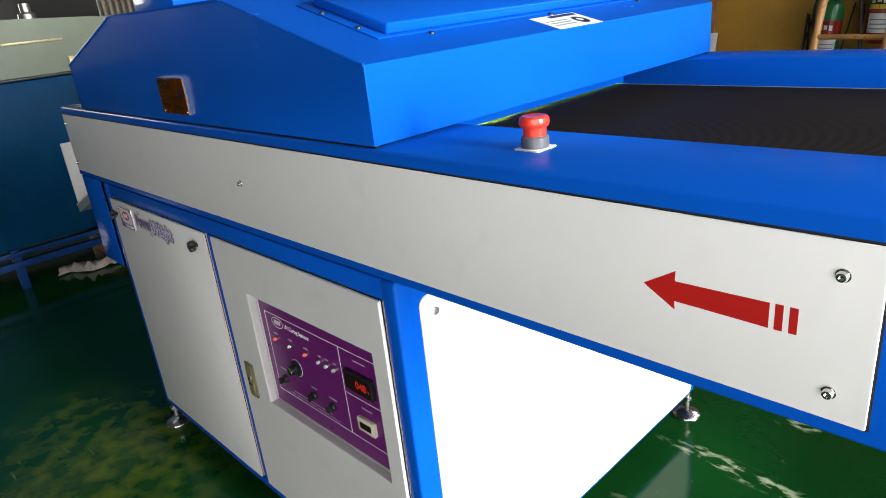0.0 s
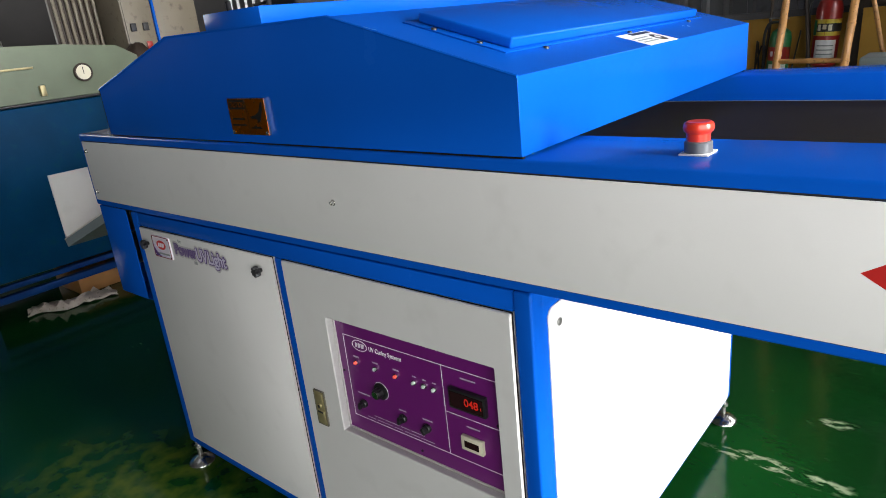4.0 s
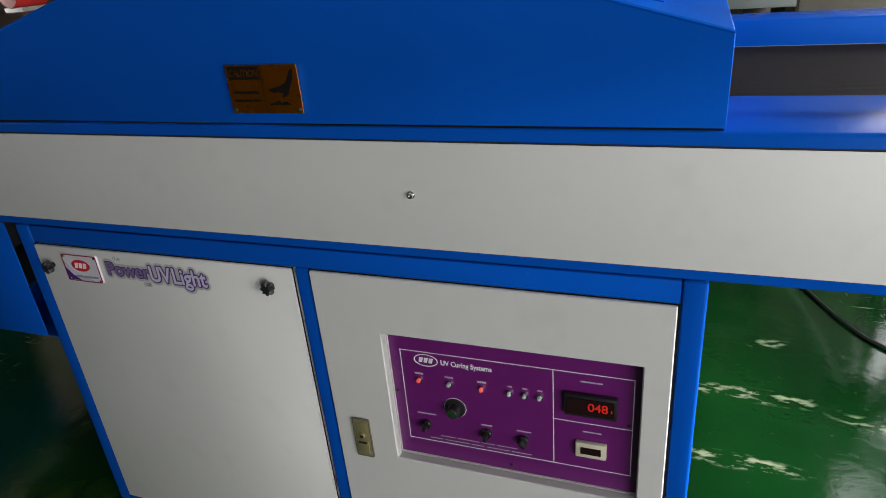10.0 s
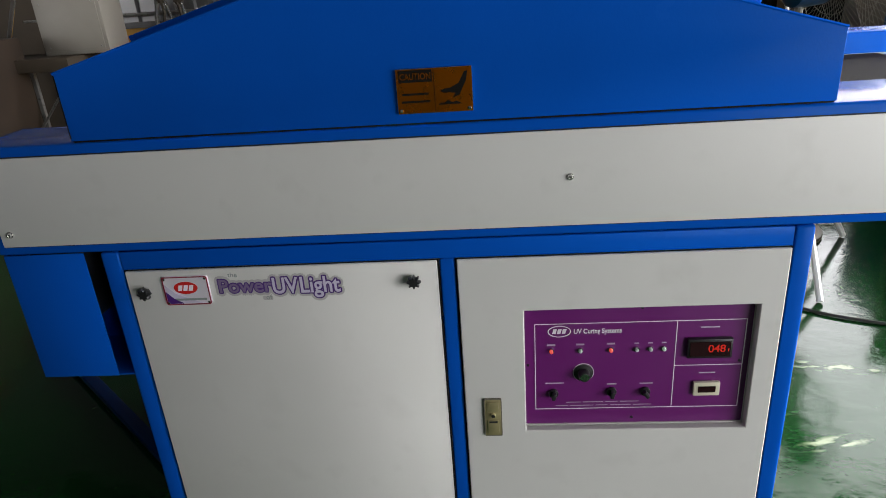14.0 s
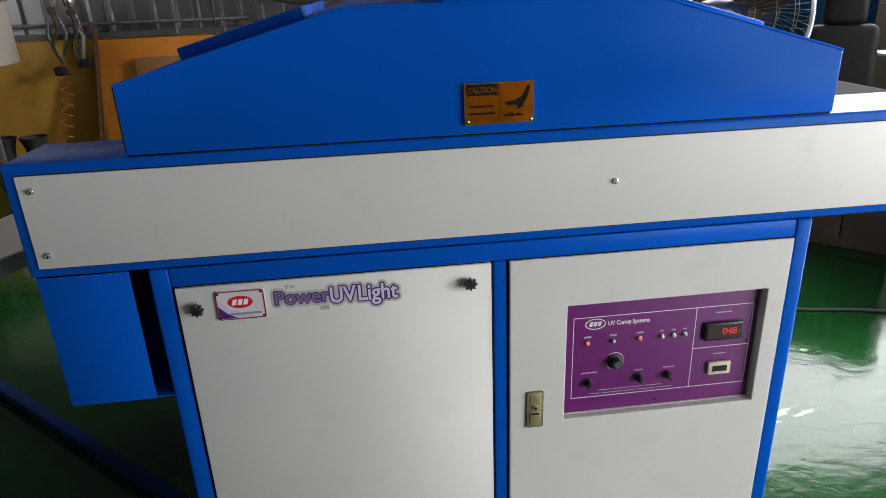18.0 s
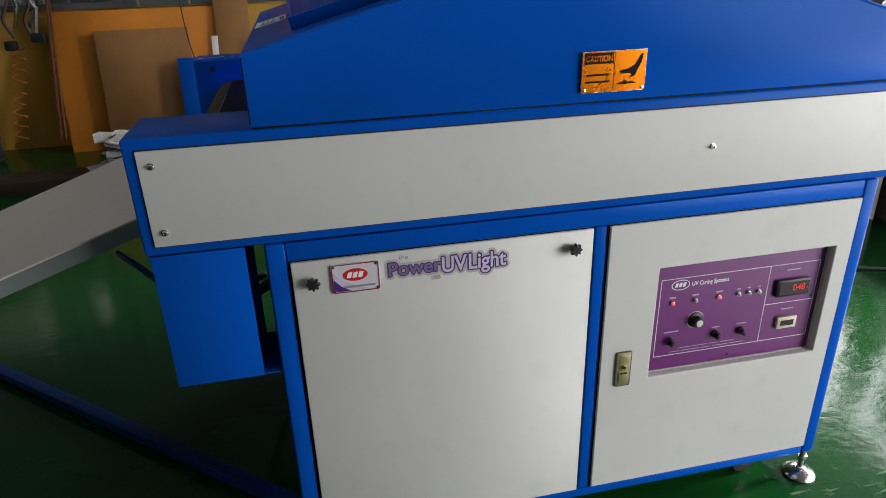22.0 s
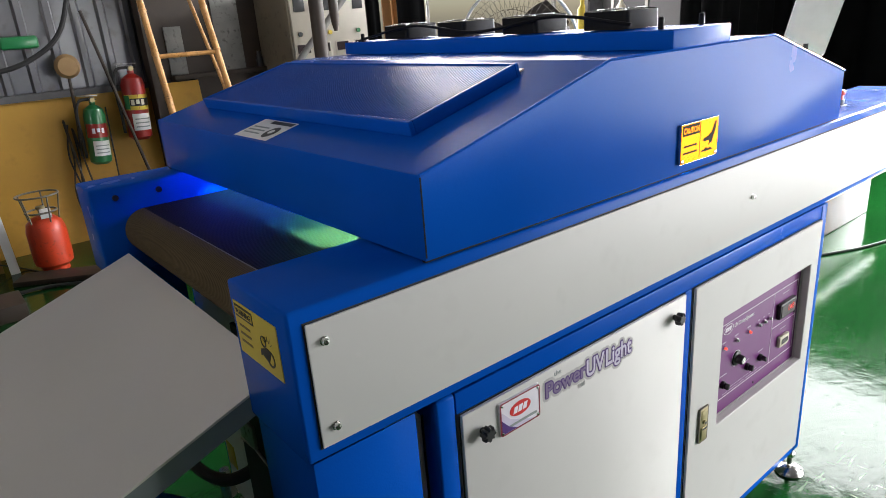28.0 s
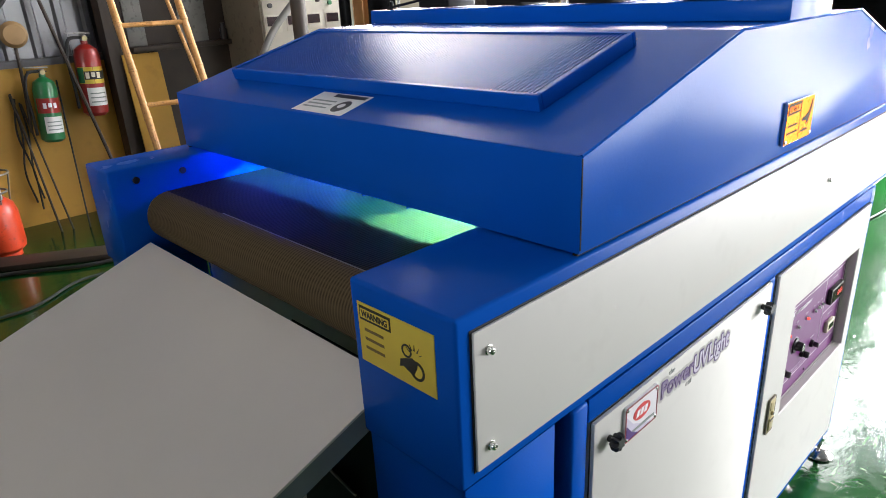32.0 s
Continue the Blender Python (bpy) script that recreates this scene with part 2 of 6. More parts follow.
    bp.inputs["Strength"].default_value, bp.inputs["Distance"].default_value = 0.24, 0.006
    ripple = tex("ShaderNodeTexNoise", 9, 6, (1.0, 1.3, 1.0), 0.4)
    ripple.inputs["Roughness"].default_value, ripple.inputs["Distortion"].default_value = 0.52, 0.25
    l.new(ripple.outputs["Fac"], bp.inputs["Height"])
    dents = n.new("ShaderNodeBump")
    dents.inputs["Strength"].default_value, dents.inputs["Distance"].default_value = 0.08, 0.003
    l.new(ramp(tex("ShaderNodeTexNoise", 30, 3, (1.0, 1.3, 1.0)).outputs["Fac"], 0.27, 0.36), dents.inputs["Height"])
    l.new(bp.outputs["Normal"], dents.inputs["Normal"])
    l.new(dents.outputs["Normal"], b.inputs["Normal"])
    return m


def belt_mesh(name, lo, hi, gap):
    """Brown-black coated glass-mesh conveyor belt."""
    m, n, l, b = shader(name)
    tc = n.new("ShaderNodeTexCoord")
    ns = n.new("ShaderNodeTexNoise")
    ns.inputs["Scale"].default_value = 5
    l.new(tc.outputs["Object"], ns.inputs["Vector"])
    r = n.new("ShaderNodeValToRGB")
    r.color_ramp.elements[0].color, r.color_ramp.elements[1].color = (*lo, 1), (*hi, 1)
    l.new(ns.outputs["Fac"], r.inputs["Fac"])
    heights = []
    for axis in ("X", "Y"):
        w = n.new("ShaderNodeTexWave")
        w.bands_direction = axis
        w.inputs["Scale"].default_value = 42
        l.new(tc.outputs["Object"], w.inputs["Vector"])
        heights.append(w.outputs["Fac"])
    mx = n.new("ShaderNodeMath")
    mx.operation = "MAXIMUM"
    weft = n.new("ShaderNodeMath")
    weft.operation = "MULTIPLY"
    weft.inputs[1].default_value = 0.45
    l.new(heights[0], weft.inputs[0])
    l.new(weft.outputs[0], mx.inputs[0])
    l.new(heights[1], mx.inputs[1])
    x = n.new("ShaderNodeMix")
    x.data_type = "RGBA"
    l.new(mx.outputs[0], x.inputs["Factor"])
    x.inputs["A"].default_value = (*gap, 1)
    l.new(r.outputs["Color"], x.inputs["B"])
    l.new(x.outputs["Result"], b.inputs["Base Color"])
    b.inputs["Roughness"].default_value = 0.75
    b.inputs["Specular IOR Level"].default_value = 0.05
    bp = n.new("ShaderNodeBump")
    bp.inputs["Strength"].default_value, bp.inputs["Distance"].default_value = 0.25, 0.0012
    l.new(mx.outputs[0], bp.inputs["Height"])
    l.new(bp.outputs["Normal"], b.inputs["Normal"])
    return m


FLOOR = floor_paint()
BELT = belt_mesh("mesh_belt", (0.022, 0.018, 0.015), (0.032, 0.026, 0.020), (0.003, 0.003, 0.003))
DARKENED_BLUE = surface("darkened_blue_paint", (0.001, 0.030, 0.14), 0.45, var=0.15, scale=6, grain=150, bump=0.15, spec=0.2)
# same mesh again, its brighter look on the rollers put into the colour
BELT_LIT = belt_mesh("mesh_belt_lit", (0.095, 0.068, 0.036), (0.145, 0.105, 0.058), (0.05, 0.036, 0.020))


def add_box(bm, x0, y0, z0, x1, y1, z1, bevel=0.0, seg=2):
    lay = bm.faces.layers.int.get("flat") or bm.faces.layers.int.new("flat")
    old = set(bm.faces)
    vs = [bm.verts.new(p) for p in ((x0, y0, z0), (x1, y0, z0), (x1, y1, z0), (x0, y1, z0), (x0, y0, z1), (x1, y0, z1), (x1, y1, z1), (x0, y1, z1))]
    fs = [bm.faces.new([vs[i] for i in f]) for f in ((3, 2, 1, 0), (4, 5, 6, 7), (0, 1, 5, 4), (1, 2, 6, 5), (2, 3, 7, 6), (3, 0, 4, 7))]
    if bevel > 0:
        es = list({e for f in fs for e in f.edges})
        bmesh.ops.bevel(bm, geom=es, offset=bevel, segments=seg, affect="EDGES", profile=0.5)
        for f in bm.faces:
            if f not in old:
                f.normal_update()
                f[lay] = int(max(abs(c) for c in f.normal) > 0.9999)
    return bm


def box(x0, y0, z0, x1, y1, z1, bevel=0.0, seg=2):
    return add_box(bmesh.new(), x0, y0, z0, x1, y1, z1, bevel, seg)


def add_lathe(bm, profile, m=None, n=24):
    """Turn (radius, height) pairs round z, then place by m."""
    m = m or Matrix()
    rings = []
    for r, h in profile:
        rings.append([bm.verts.new(m @ Vector((max(r, 1e-5) * math.cos(2 * math.pi * i / n), max(r, 1e-5) * math.sin(2 * math.pi * i / n), h))) for i in range(n)])
    for a, c in zip(rings, rings[1:]):
        for i in range(n):
            bm.faces.new((a[i], a[(i + 1) % n], c[(i + 1) % n], c[i]))
    bm.faces.new(list(reversed(rings[0])))
    bm.faces.new(rings[-1])
    return bm


def lathe(profile, m=None, n=24):
    return add_lathe(bmesh.new(), profile, m, n)


def add_prism(bm, pts, depth, m=None):
    """Outline in the xz plane, from y 0 to depth."""
    m = m or Matrix()
    a = [bm.verts.new(m @ Vector((x, 0, z))) for x, z in pts]
    c = [bm.verts.new(m @ Vector((x, depth, z))) for x, z in pts]
    bm.faces.new(a)
    bm.faces.new(list(reversed(c)))
    for i in range(len(pts)):
        j = (i + 1) % len(pts)
        bm.faces.new((a[j], a[i], c[i], c[j]))
    bmesh.ops.recalc_face_normals(bm, faces=bm.faces[:])
    return bm


def prism(pts, depth, m=None):
    return add_prism(bmesh.new(), pts, depth, m)


def add_tube(bm, pts, r, n=10, r1=None):
    """A round bar or hose through the points."""
    pts = [Vector(p) for p in pts]
    rings = []
    side = None
    for i, p in enumerate(pts):
        d = (pts[min(i + 1, len(pts) - 1)] - pts[max(i - 1, 0)]).normalized()
        if side is None:
            side = d.cross(Vector((0, 0, 1)) if abs(d.z) < 0.9 else Vector((1, 0, 0))).normalized()
        side = (side - d * side.dot(d)).normalized()
        up = d.cross(side)
        rad = r if r1 is None else r + (r1 - r) * i / (len(pts) - 1)
        rings.append([bm.verts.new(p + (side * math.cos(2 * math.pi * k / n) + up * math.sin(2 * math.pi * k / n)) * rad) for k in range(n)])
    for a, c in zip(rings, rings[1:]):
        for i in range(n):
            bm.faces.new((a[i], a[(i + 1) % n], c[(i + 1) % n], c[i]))
    bm.faces.new(list(reversed(rings[0])))
    bm.faces.new(rings[-1])
    return bm


def tube(pts, r, n=10, r1=None):
    return add_tube(bmesh.new(), pts, r, n, r1)


def curve_pts(ctrl, steps=8):
    """A smooth line through control points (Catmull-Rom)."""
    c = [Vector(p) for p in ctrl]
    c = [2 * c[0] - c[1]] + c + [2 * c[-1] - c[-2]]
    out = []
    for i in range(1, len(c) - 2):
        for s in range(steps):
            t = s / steps
            a, b_, d, e = c[i - 1], c[i], c[i + 1], c[i + 2]
            out.append(0.5 * (2 * b_ + (d - a) * t + (2 * a - 5 * b_ + 4 * d - e) * t * t + (3 * b_ - a - 3 * d + e) * t ** 3))
    out.append(c[-2])
    return out


def mesh_of(name, bm, material, smooth=None):
    me = bpy.data.meshes.new(name)
    bm.normal_update()
    lay = bm.faces.layers.int.get("flat")
    flat = [bool(lay and f[lay]) for f in bm.faces]
    bm.to_mesh(me)
    bm.free()
    me.materials.append(material)
    if smooth is not None:
        me.shade_smooth()
        for p, q in zip(me.polygons, flat):
            p.use_smooth = not q
        me.set_sharp_from_angle(angle=radians(smooth))
    return me


def part(name, bm, material, parent, label="", smooth=35):
    ob = new(name, mesh_of(name, bm, material, smooth))
    ob.parent = parent
    if label:
        tagged(ob, label)
    return ob


def thing(name, label, category, group="", kind="", at=(0, 0, 0)):
    ob = new(name)
    ob.empty_display_size = 0.05
    ob.location = at
    return tagged(ob, label, category, group, kind)


def solid(name, bm, material, label, category, group="", kind="", smooth=35):
    return tagged(new(name, mesh_of(name, bm, material, smooth)), label, category, group, kind)


def words(name, text, size, material, parent, m, depth=0.0006, label="", spread=1.0, bold=0.0, width=None):
    """Writing in the built-in font, as a mesh; m turns its xy plane to where it stands."""
    cu = bpy.data.curves.new(name, "FONT")
    cu.body, cu.size, cu.extrude, cu.offset, cu.space_character = text, size, depth, bold, spread
    cu.align_x, cu.align_y = "LEFT", "BOTTOM_BASELINE"
    tmp = bpy.data.objects.new("tmp_words", cu)
    scene.collection.objects.link(tmp)
    me = bpy.data.meshes.new_from_object(tmp.evaluated_get(bpy.context.evaluated_depsgraph_get()))
    bpy.data.objects.remove(tmp)
    bpy.data.curves.remove(cu)
    if width:
        xs = [v.co.x for v in me.vertices]
        k = width / (max(xs) - min(xs))
        me.transform(Matrix.Scale(k, 4, (1, 0, 0)) @ Matrix.Translation((-min(xs), 0, 0)))
    me.transform(m)
    me.materials.clear()
    me.materials.append(material)
    me.name = name
    ob = new(name, me)
    ob.parent = parent
    if label:
        tagged(ob, label)
    return ob


def on_front(x, z, y=-0.006):
    """Pose for writing that faces -y with its baseline start at x, z."""
    return pose(x, y, z, 90, 0, 0)


def oval_pts(cx, cz, rx, rz, n=32):
    return [(cx + rx * math.cos(2 * math.pi * i / n), cz + rz * math.sin(2 * math.pi * i / n)) for i in range(n)]


def round_rect(x0, z0, x1, z1, r, n=6):
    out = []
    for cx, cz, a0 in ((x1 - r, z1 - r, 0), (x0 + r, z1 - r, 90), (x0 + r, z0 + r, 180), (x1 - r, z0 + r, 270)):
        out += [(cx + r * math.cos(radians(a0 + 90 * i / n)), cz + r * math.sin(radians(a0 + 90 * i / n))) for i in range(n + 1)]
    return out


def add_ring(bm, outer, inner, depth, y=0.0):
    """A flat band between two outlines of equal count, in xz, from y to y+depth."""
    k = len(outer)
    rows = [[bm.verts.new((x, yy, z)) for x, z in o] for o, yy in ((outer, y), (inner, y), (inner, y + depth), (outer, y + depth))]
    for a in range(4):
        c = (a + 1) % 4
        for i in range(k):
            j = (i + 1) % k
            bm.faces.new((rows[a][i], rows[a][j], rows[c][j], rows[c][i]))
    bmesh.ops.recalc_face_normals(bm, faces=bm.faces[:])
    return bm


# ---------------- setting: hall ----------------
def slab(name, x0, y0, z0, x1, y1, z1, mat, label, cat):
    return solid(name, box(x0, y0, z0, x1, y1, z1), mat, label, cat, kind="structure")


YWALL = surface("yellow_wall_paint", (0.52, 0.285, 0.038), 0.6, var=0.10, scale=2.2, grain=60, bump=0.25, dirt=(0.43, 0.235, 0.034))
TIN = surface("corrugated_steel", (0.20, 0.20, 0.205), 0.34, 0.75, var=0.10, scale=2, grain=40, bump=0.04, dirt=(0.13, 0.12, 0.11))
# for unseen walls only; coloured dark to keep bounced light low
DARK_WALL = surface("dark_unseen_wall", (0.055, 0.052, 0.05), 0.8, var=0.2, scale=1.5, grain=40, bump=0.2)
GIRT = surface("dull_galvanised_girt", (0.085, 0.083, 0.085), 0.5, 0.2, var=0.2, scale=6, grain=90, bump=0.15)
ROOF = surface("roof_sheet", (0.09, 0.09, 0.095), 0.7, var=0.15, scale=2, grain=40, bump=0.2)

slab("floor", -40, -40, -0.2, 40, 40, 0.0, FLOOR, "glossy green painted concrete floor with pale scrapes", "floor")
wall_n = slab("wall_north", HX0, HY1, 0.0, HX1, HY1 + 0.15, 1.16, YWALL, "lower back wall painted mustard yellow", "wall")
slab("trim", HX0, HY1 - 0.05, 1.16, HX1, HY1 + 0.12, 1.21, GIRT, "grey steel girt along the back wall", "trim")


def corrugated(x0, x1, z0, z1, y):
    bm = bmesh.new()
    pitch, d = 0.19, 0.035
    x, row = x0, []
    while x < x1:
        for fx, fy in ((0.0, 0.0), (0.62, 0.0), (0.70, -d), (0.92, -d)):
            row.append((x + fx * pitch, y + fy))
        x += pitch
    top = [bm.verts.new((a, c, z1)) for a, c in row]
    bot = [bm.verts.new((a, c, z0)) for a, c in row]
    for i in range(len(row) - 1):
        bm.faces.new((bot[i], bot[i + 1], top[i + 1], top[i]))
    return bm


solid("wall_upper", corrugated(HX0, 3.4, 1.21, HZ, HY1 + 0.08), TIN, "corrugated galvanised sheet on the upper back wall", "wall", kind="structure", smooth=None)
slab("wall_upper", 7.1, HY1, 1.21, HX1, HY1 + 0.12, HZ, TIN, "sheet wall beyond the high opening", "wall")
slab("wall_upper", 3.4, HY1, 4.4, 7.1, HY1 + 0.12, HZ, TIN, "sheet wall above the high opening", "wall")
# unseen west wall with an added window opening y -1.7 .. 0.1, z 1.1 .. 3.1
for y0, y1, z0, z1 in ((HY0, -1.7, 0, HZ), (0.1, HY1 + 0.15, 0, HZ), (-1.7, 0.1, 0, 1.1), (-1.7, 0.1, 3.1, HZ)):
    slab("wall_west", HX0 - 0.15, y0, z0, HX0, y1, z1, DARK_WALL, "unseen dark side wall of the workshop", "wall")


def roof_strip(x0, x1, y0, y1):
    slab("ceiling", x0, y0, HZ, x1, y1, HZ + 0.15, ROOF, "unseen grey sheet roof of the workshop", "ceiling")


# unseen roof with one long opening, added for the roof fill light
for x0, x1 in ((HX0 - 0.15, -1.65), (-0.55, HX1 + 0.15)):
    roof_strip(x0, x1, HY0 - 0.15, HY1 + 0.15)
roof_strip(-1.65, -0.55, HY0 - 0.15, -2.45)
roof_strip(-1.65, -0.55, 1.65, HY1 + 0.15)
# east side open from y -0.1 to 0.9, z 0 to 4.0; before it an unseen nearer wall with a roller door, added to shape the
# daylight
slab("wall_east", HX1, 0.9, 0, HX1 + 0.15, HY1 + 0.15, 2.6, DARK_WALL, "unseen dark end wall beside the open side", "wall")
slab("wall_east", HX1, 4.45, 2.6, HX1 + 0.15, HY1 + 0.15, HZ, DARK_WALL, "unseen dark end wall beside the high window", "wall")
slab("wall_east", HX1, 0.9, 4.3, HX1 + 0.15, 4.45, HZ, DARK_WALL, "unseen dark end wall above the high window", "wall")
slab("wall_east", HX1, -0.1, 4.0, HX1 + 0.15, 0.9, HZ, DARK_WALL, "wall above the open side", "wall")
slab("wall_east", 4.45, -0.25, 0, HX1 + 0.15, -0.1, HZ, DARK_WALL, "unseen dark return wall beside the open side", "wall")
slab("wall_east", 4.30, -0.25, 0, 4.45, -0.1, HZ, DARK_WALL, "unseen dark wall end beside the added roller door", "wall")
slab("wall_east", 4.30, -4.7, 2.5, 4.45, -1.05, HZ, DARK_WALL, "unseen dark wall above the added roller door", "wall")
slab("wall_east", 4.30, -1.05, 0, 4.45, -0.25, HZ, DARK_WALL, "unseen dark wall beside the added roller door", "wall")
slab("wall_east", 4.30, HY0, 0, 4.45, -4.7, HZ, DARK_WALL, "unseen dark wall beside the added roller door", "wall")
slab("wall_south", HX0 - 0.15, HY0 - 0.15, 0, 4.45, HY0, HZ, DARK_WALL, "unseen dark long wall facing the machine", "wall")

# ---------------- the machine ----------------
mc = thing("curing_machine", "blue and light grey conveyor curing machine with a sloped hood", "curing machine")
TOP, UND, LEN, DEP = 1.181, 0.944, 2.455, 1.235


def rail(pts):
    bm = bmesh.new()
    a = [bm.verts.new((x, y, UND)) for x, y in pts]
    c = [bm.verts.new((x, y, TOP)) for x, y in pts]
    bm.faces.new(list(reversed(a)))
    bm.faces.new(c)
    for i in range(4):
        j = (i + 1) % 4
        bm.faces.new((a[i], a[j], c[j], c[i]))
    bmesh.ops.bevel(bm, geom=bm.edges[:], offset=0.006, segments=3, affect="EDGES", profile=0.5)
    return bm


# front side rail: a blue channel whose face is closed by the long grey panel
fr = part("side_rail", rail([(0, 0.0), (LEN, 0.0), (LEN, 0.226), (0, 0.194)]), BLUE, mc)
PX0, PX1, PZ0, PZ1 = 0.024, 2.428, 0.965, 1.158
part("shadow_gap", box(PX0 - 0.0022, -0.0010, PZ0 - 0.0022, PX1 + 0.0022, -0.0002, PZ1 + 0.0022), DARK, fr)
lp = part("long_panel", box(PX0, -0.0055, PZ0, PX1, -0.0012, PZ1, 0.0018), CREAM, mc, "long light grey side panel with a red arrow")


def bolt_head(x, z, y, parent, r=0.0075):
    b = part("bolt", lathe([(r * 1.25, 0), (r * 1.25, 0.0015), (r, 0.0017), (r, 0.005), (r * 0.8, 0.0075), (r * 0.45, 0.0078), (r * 0.42, 0.005), (0.0, 0.005)], pose(x, y, z, 90, 0, 0), 16), CHROME, parent, "bright socket-head bolt")
    return b


for bx, bz in ((0.048, 1.128), (0.048, 0.994), (1.225, 1.066), (2.393, 1.124), (2.393, 0.997)):
    bolt_head(bx, bz, -0.0053, lp, 0.0056)
part("red_arrow", prism([(2.190, 1.067), (2.229, 1.0905), (2.2285, 1.078), (2.331, 1.079), (2.331, 1.0505), (2.2285, 1.0535), (2.229, 1.043)], 0.0008, Matrix.Translation((0, -0.0061, 0))), RED_INK, lp)
for x0, x1 in ((2.3365, 2.3445), (2.3505, 2.3585)):
    part("arrow_bar", box(x0, -0.0061, 1.0505, x1, -0.0053, 1.0795), RED_INK, lp)

# rear side rail
rr_ = part("side_rail", box(0, 1.09, UND, LEN, DEP, TOP, 0.006, 3), BLUE, mc)
part("guide_strip", box(1.2, 1.083, 1.106, LEN - 0.02, 1.0895, 1.112, 0.001), GREY_EDGE, rr_)
for bx in (0.06, 0.17):
    part("bolt", lathe([(0.008, 0), (0.008, 0.003), (0.005, 0.0035), (0, 0.0035)], pose(bx, 1.0899, 1.150, 90, 0, 0), 14), BLACK, rr_)
# cross members between the rails
for x in (0.33, 1.25, 2.2):
    part("cross_member", box(x - 0.03, 0.2, 0.95, x + 0.03, 1.089, 1.0, 0.003), BLUE, mc)
# end plate at the feed end
part("feed_plate", box(LEN - 0.03, 0.236, 0.95, LEN - 0.004, 1.089, 1.03, 0.003), BLUE, mc)


# open-mesh belt: a dark copy over its bed, a browner lit copy where it wraps the rollers
def sheet(path, y0, y1):
    bm = bmesh.new()
    lo = [bm.verts.new((x, y0, z)) for x, z in path]
    hi = [bm.verts.new((x, y1, z)) for x, z in path]
    for i in range(len(path) - 1):
        bm.faces.new((lo[i], hi[i], hi[i + 1], lo[i + 1]))
    return bm


BZ, BR, BXA, BXB = 1.112, 0.058, 0.120, 2.34
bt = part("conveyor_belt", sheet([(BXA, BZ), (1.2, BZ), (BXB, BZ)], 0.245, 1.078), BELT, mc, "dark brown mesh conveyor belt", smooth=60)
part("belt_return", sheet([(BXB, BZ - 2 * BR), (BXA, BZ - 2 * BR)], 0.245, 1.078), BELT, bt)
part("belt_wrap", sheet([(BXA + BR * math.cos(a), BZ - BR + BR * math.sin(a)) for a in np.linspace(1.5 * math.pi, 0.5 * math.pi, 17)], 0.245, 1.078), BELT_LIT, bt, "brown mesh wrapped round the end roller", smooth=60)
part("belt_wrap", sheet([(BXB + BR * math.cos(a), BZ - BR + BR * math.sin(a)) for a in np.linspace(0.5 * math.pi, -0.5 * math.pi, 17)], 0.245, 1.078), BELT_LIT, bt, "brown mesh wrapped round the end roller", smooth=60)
for x in (BXA, BXB):
    part("roller", lathe([(0.012, 0.195), (0.012, 0.236), (BR - 0.003, 0.238), (BR - 0.003, 1.086), (0.012, 1.087), (0.012, 1.0895)], pose(x, 0, BZ - BR, -90, 0, 0), 32), STEEL, mc, "steel drive roller under the belt")
part("belt_bed", box(0.21, 0.245, BZ - 0.012, 2.24, 1.078, BZ - 0.003), STEEL, mc)

part("belt_lacing", sheet([(0.1195, BZ + 0.0006), (0.1220, BZ + 0.0012)], 0.27, 0.80), CAGE, bt, "pale lacing seam across the belt")
# strips added beside the belt to stop lamp light leaking onto the tray
part("gap_filler", box(0.21, 0.185, 1.085, 2.26, 0.2465, 1.107), BLUE, mc)
part("gap_filler", box(0.21, 1.0765, 1.085, 2.26, 1.094, 1.107), BLUE, mc)

# motor cover hanging under the exit end
mcv = part("motor_cover", box(0.008, 0.003, 0.632, 0.190, 0.006, UND - 0.002, 0.001), BLUE, mc, "blue sheet-steel motor cover, open at its side")
part("cover_side", box(0.008, 0.0065, 0.632, 0.011, 0.190, UND - 0.002, 0.001), BLUE, mcv)
part("cover_back", box(0.0115, 0.187, 0.632, 0.190, 0.190, UND - 0.002, 0.001), BLUE, mcv)
part("cover_lip", box(0.0115, 0.0065, 0.632, 0.226, 0.186, 0.635), BLUE, mcv)
# motor and dark block are added so the open cover looks shaded inside
dm = part("drive_motor", lathe([(0.03, 0.0), (0.055, 0.01), (0.055, 0.15), (0.04, 0.16)], pose(0.095, 0.015, 0.79, -90, 0, 0), 20), BLACK, mc, "added black drive motor that darkens the open cover")
part("dark_fill", box(0.045, 0.03, 0.86, 0.15, 0.15, UND - 0.004, 0.006), DARK, dm)
part("motor_cover", box(0.008, 1.095, 0.70, 0.190, 1.23, UND - 0.002, 0.004), BLUE, mc, "blue sheet-steel motor cover")

# cabinet under the table
CX0, CX1, CY0, CY1, CZ0, CZ1 = 0.228, 1.706, 0.0, 1.19, 0.095, UND - 0.002
fw = 0.042
cab = part("cabinet_frame", box(CX0 + fw, CY0 + 0.012, CZ1 - fw + 0.002, CX1 - fw, CY0 + fw, CZ1, 0.003), BLUE, mc)
for b6 in (
    (CX0, CY0, CZ0, CX0 + fw, CY0 + fw, CZ1), (CX1 - fw + 0.003, CY0, CZ0, CX1, CY0 + fw, CZ1), (0.957, CY0, CZ0 + 0.028, 0.990, CY0 + fw, CZ1 - fw),
    (CX0, CY1 - fw, CZ0, CX0 + fw, CY1, CZ1), (CX1 - fw, CY1 - fw, CZ0, CX1, CY1, CZ1),
):
    part("frame_post", box(*b6, 0.006, 3), BLUE, cab)
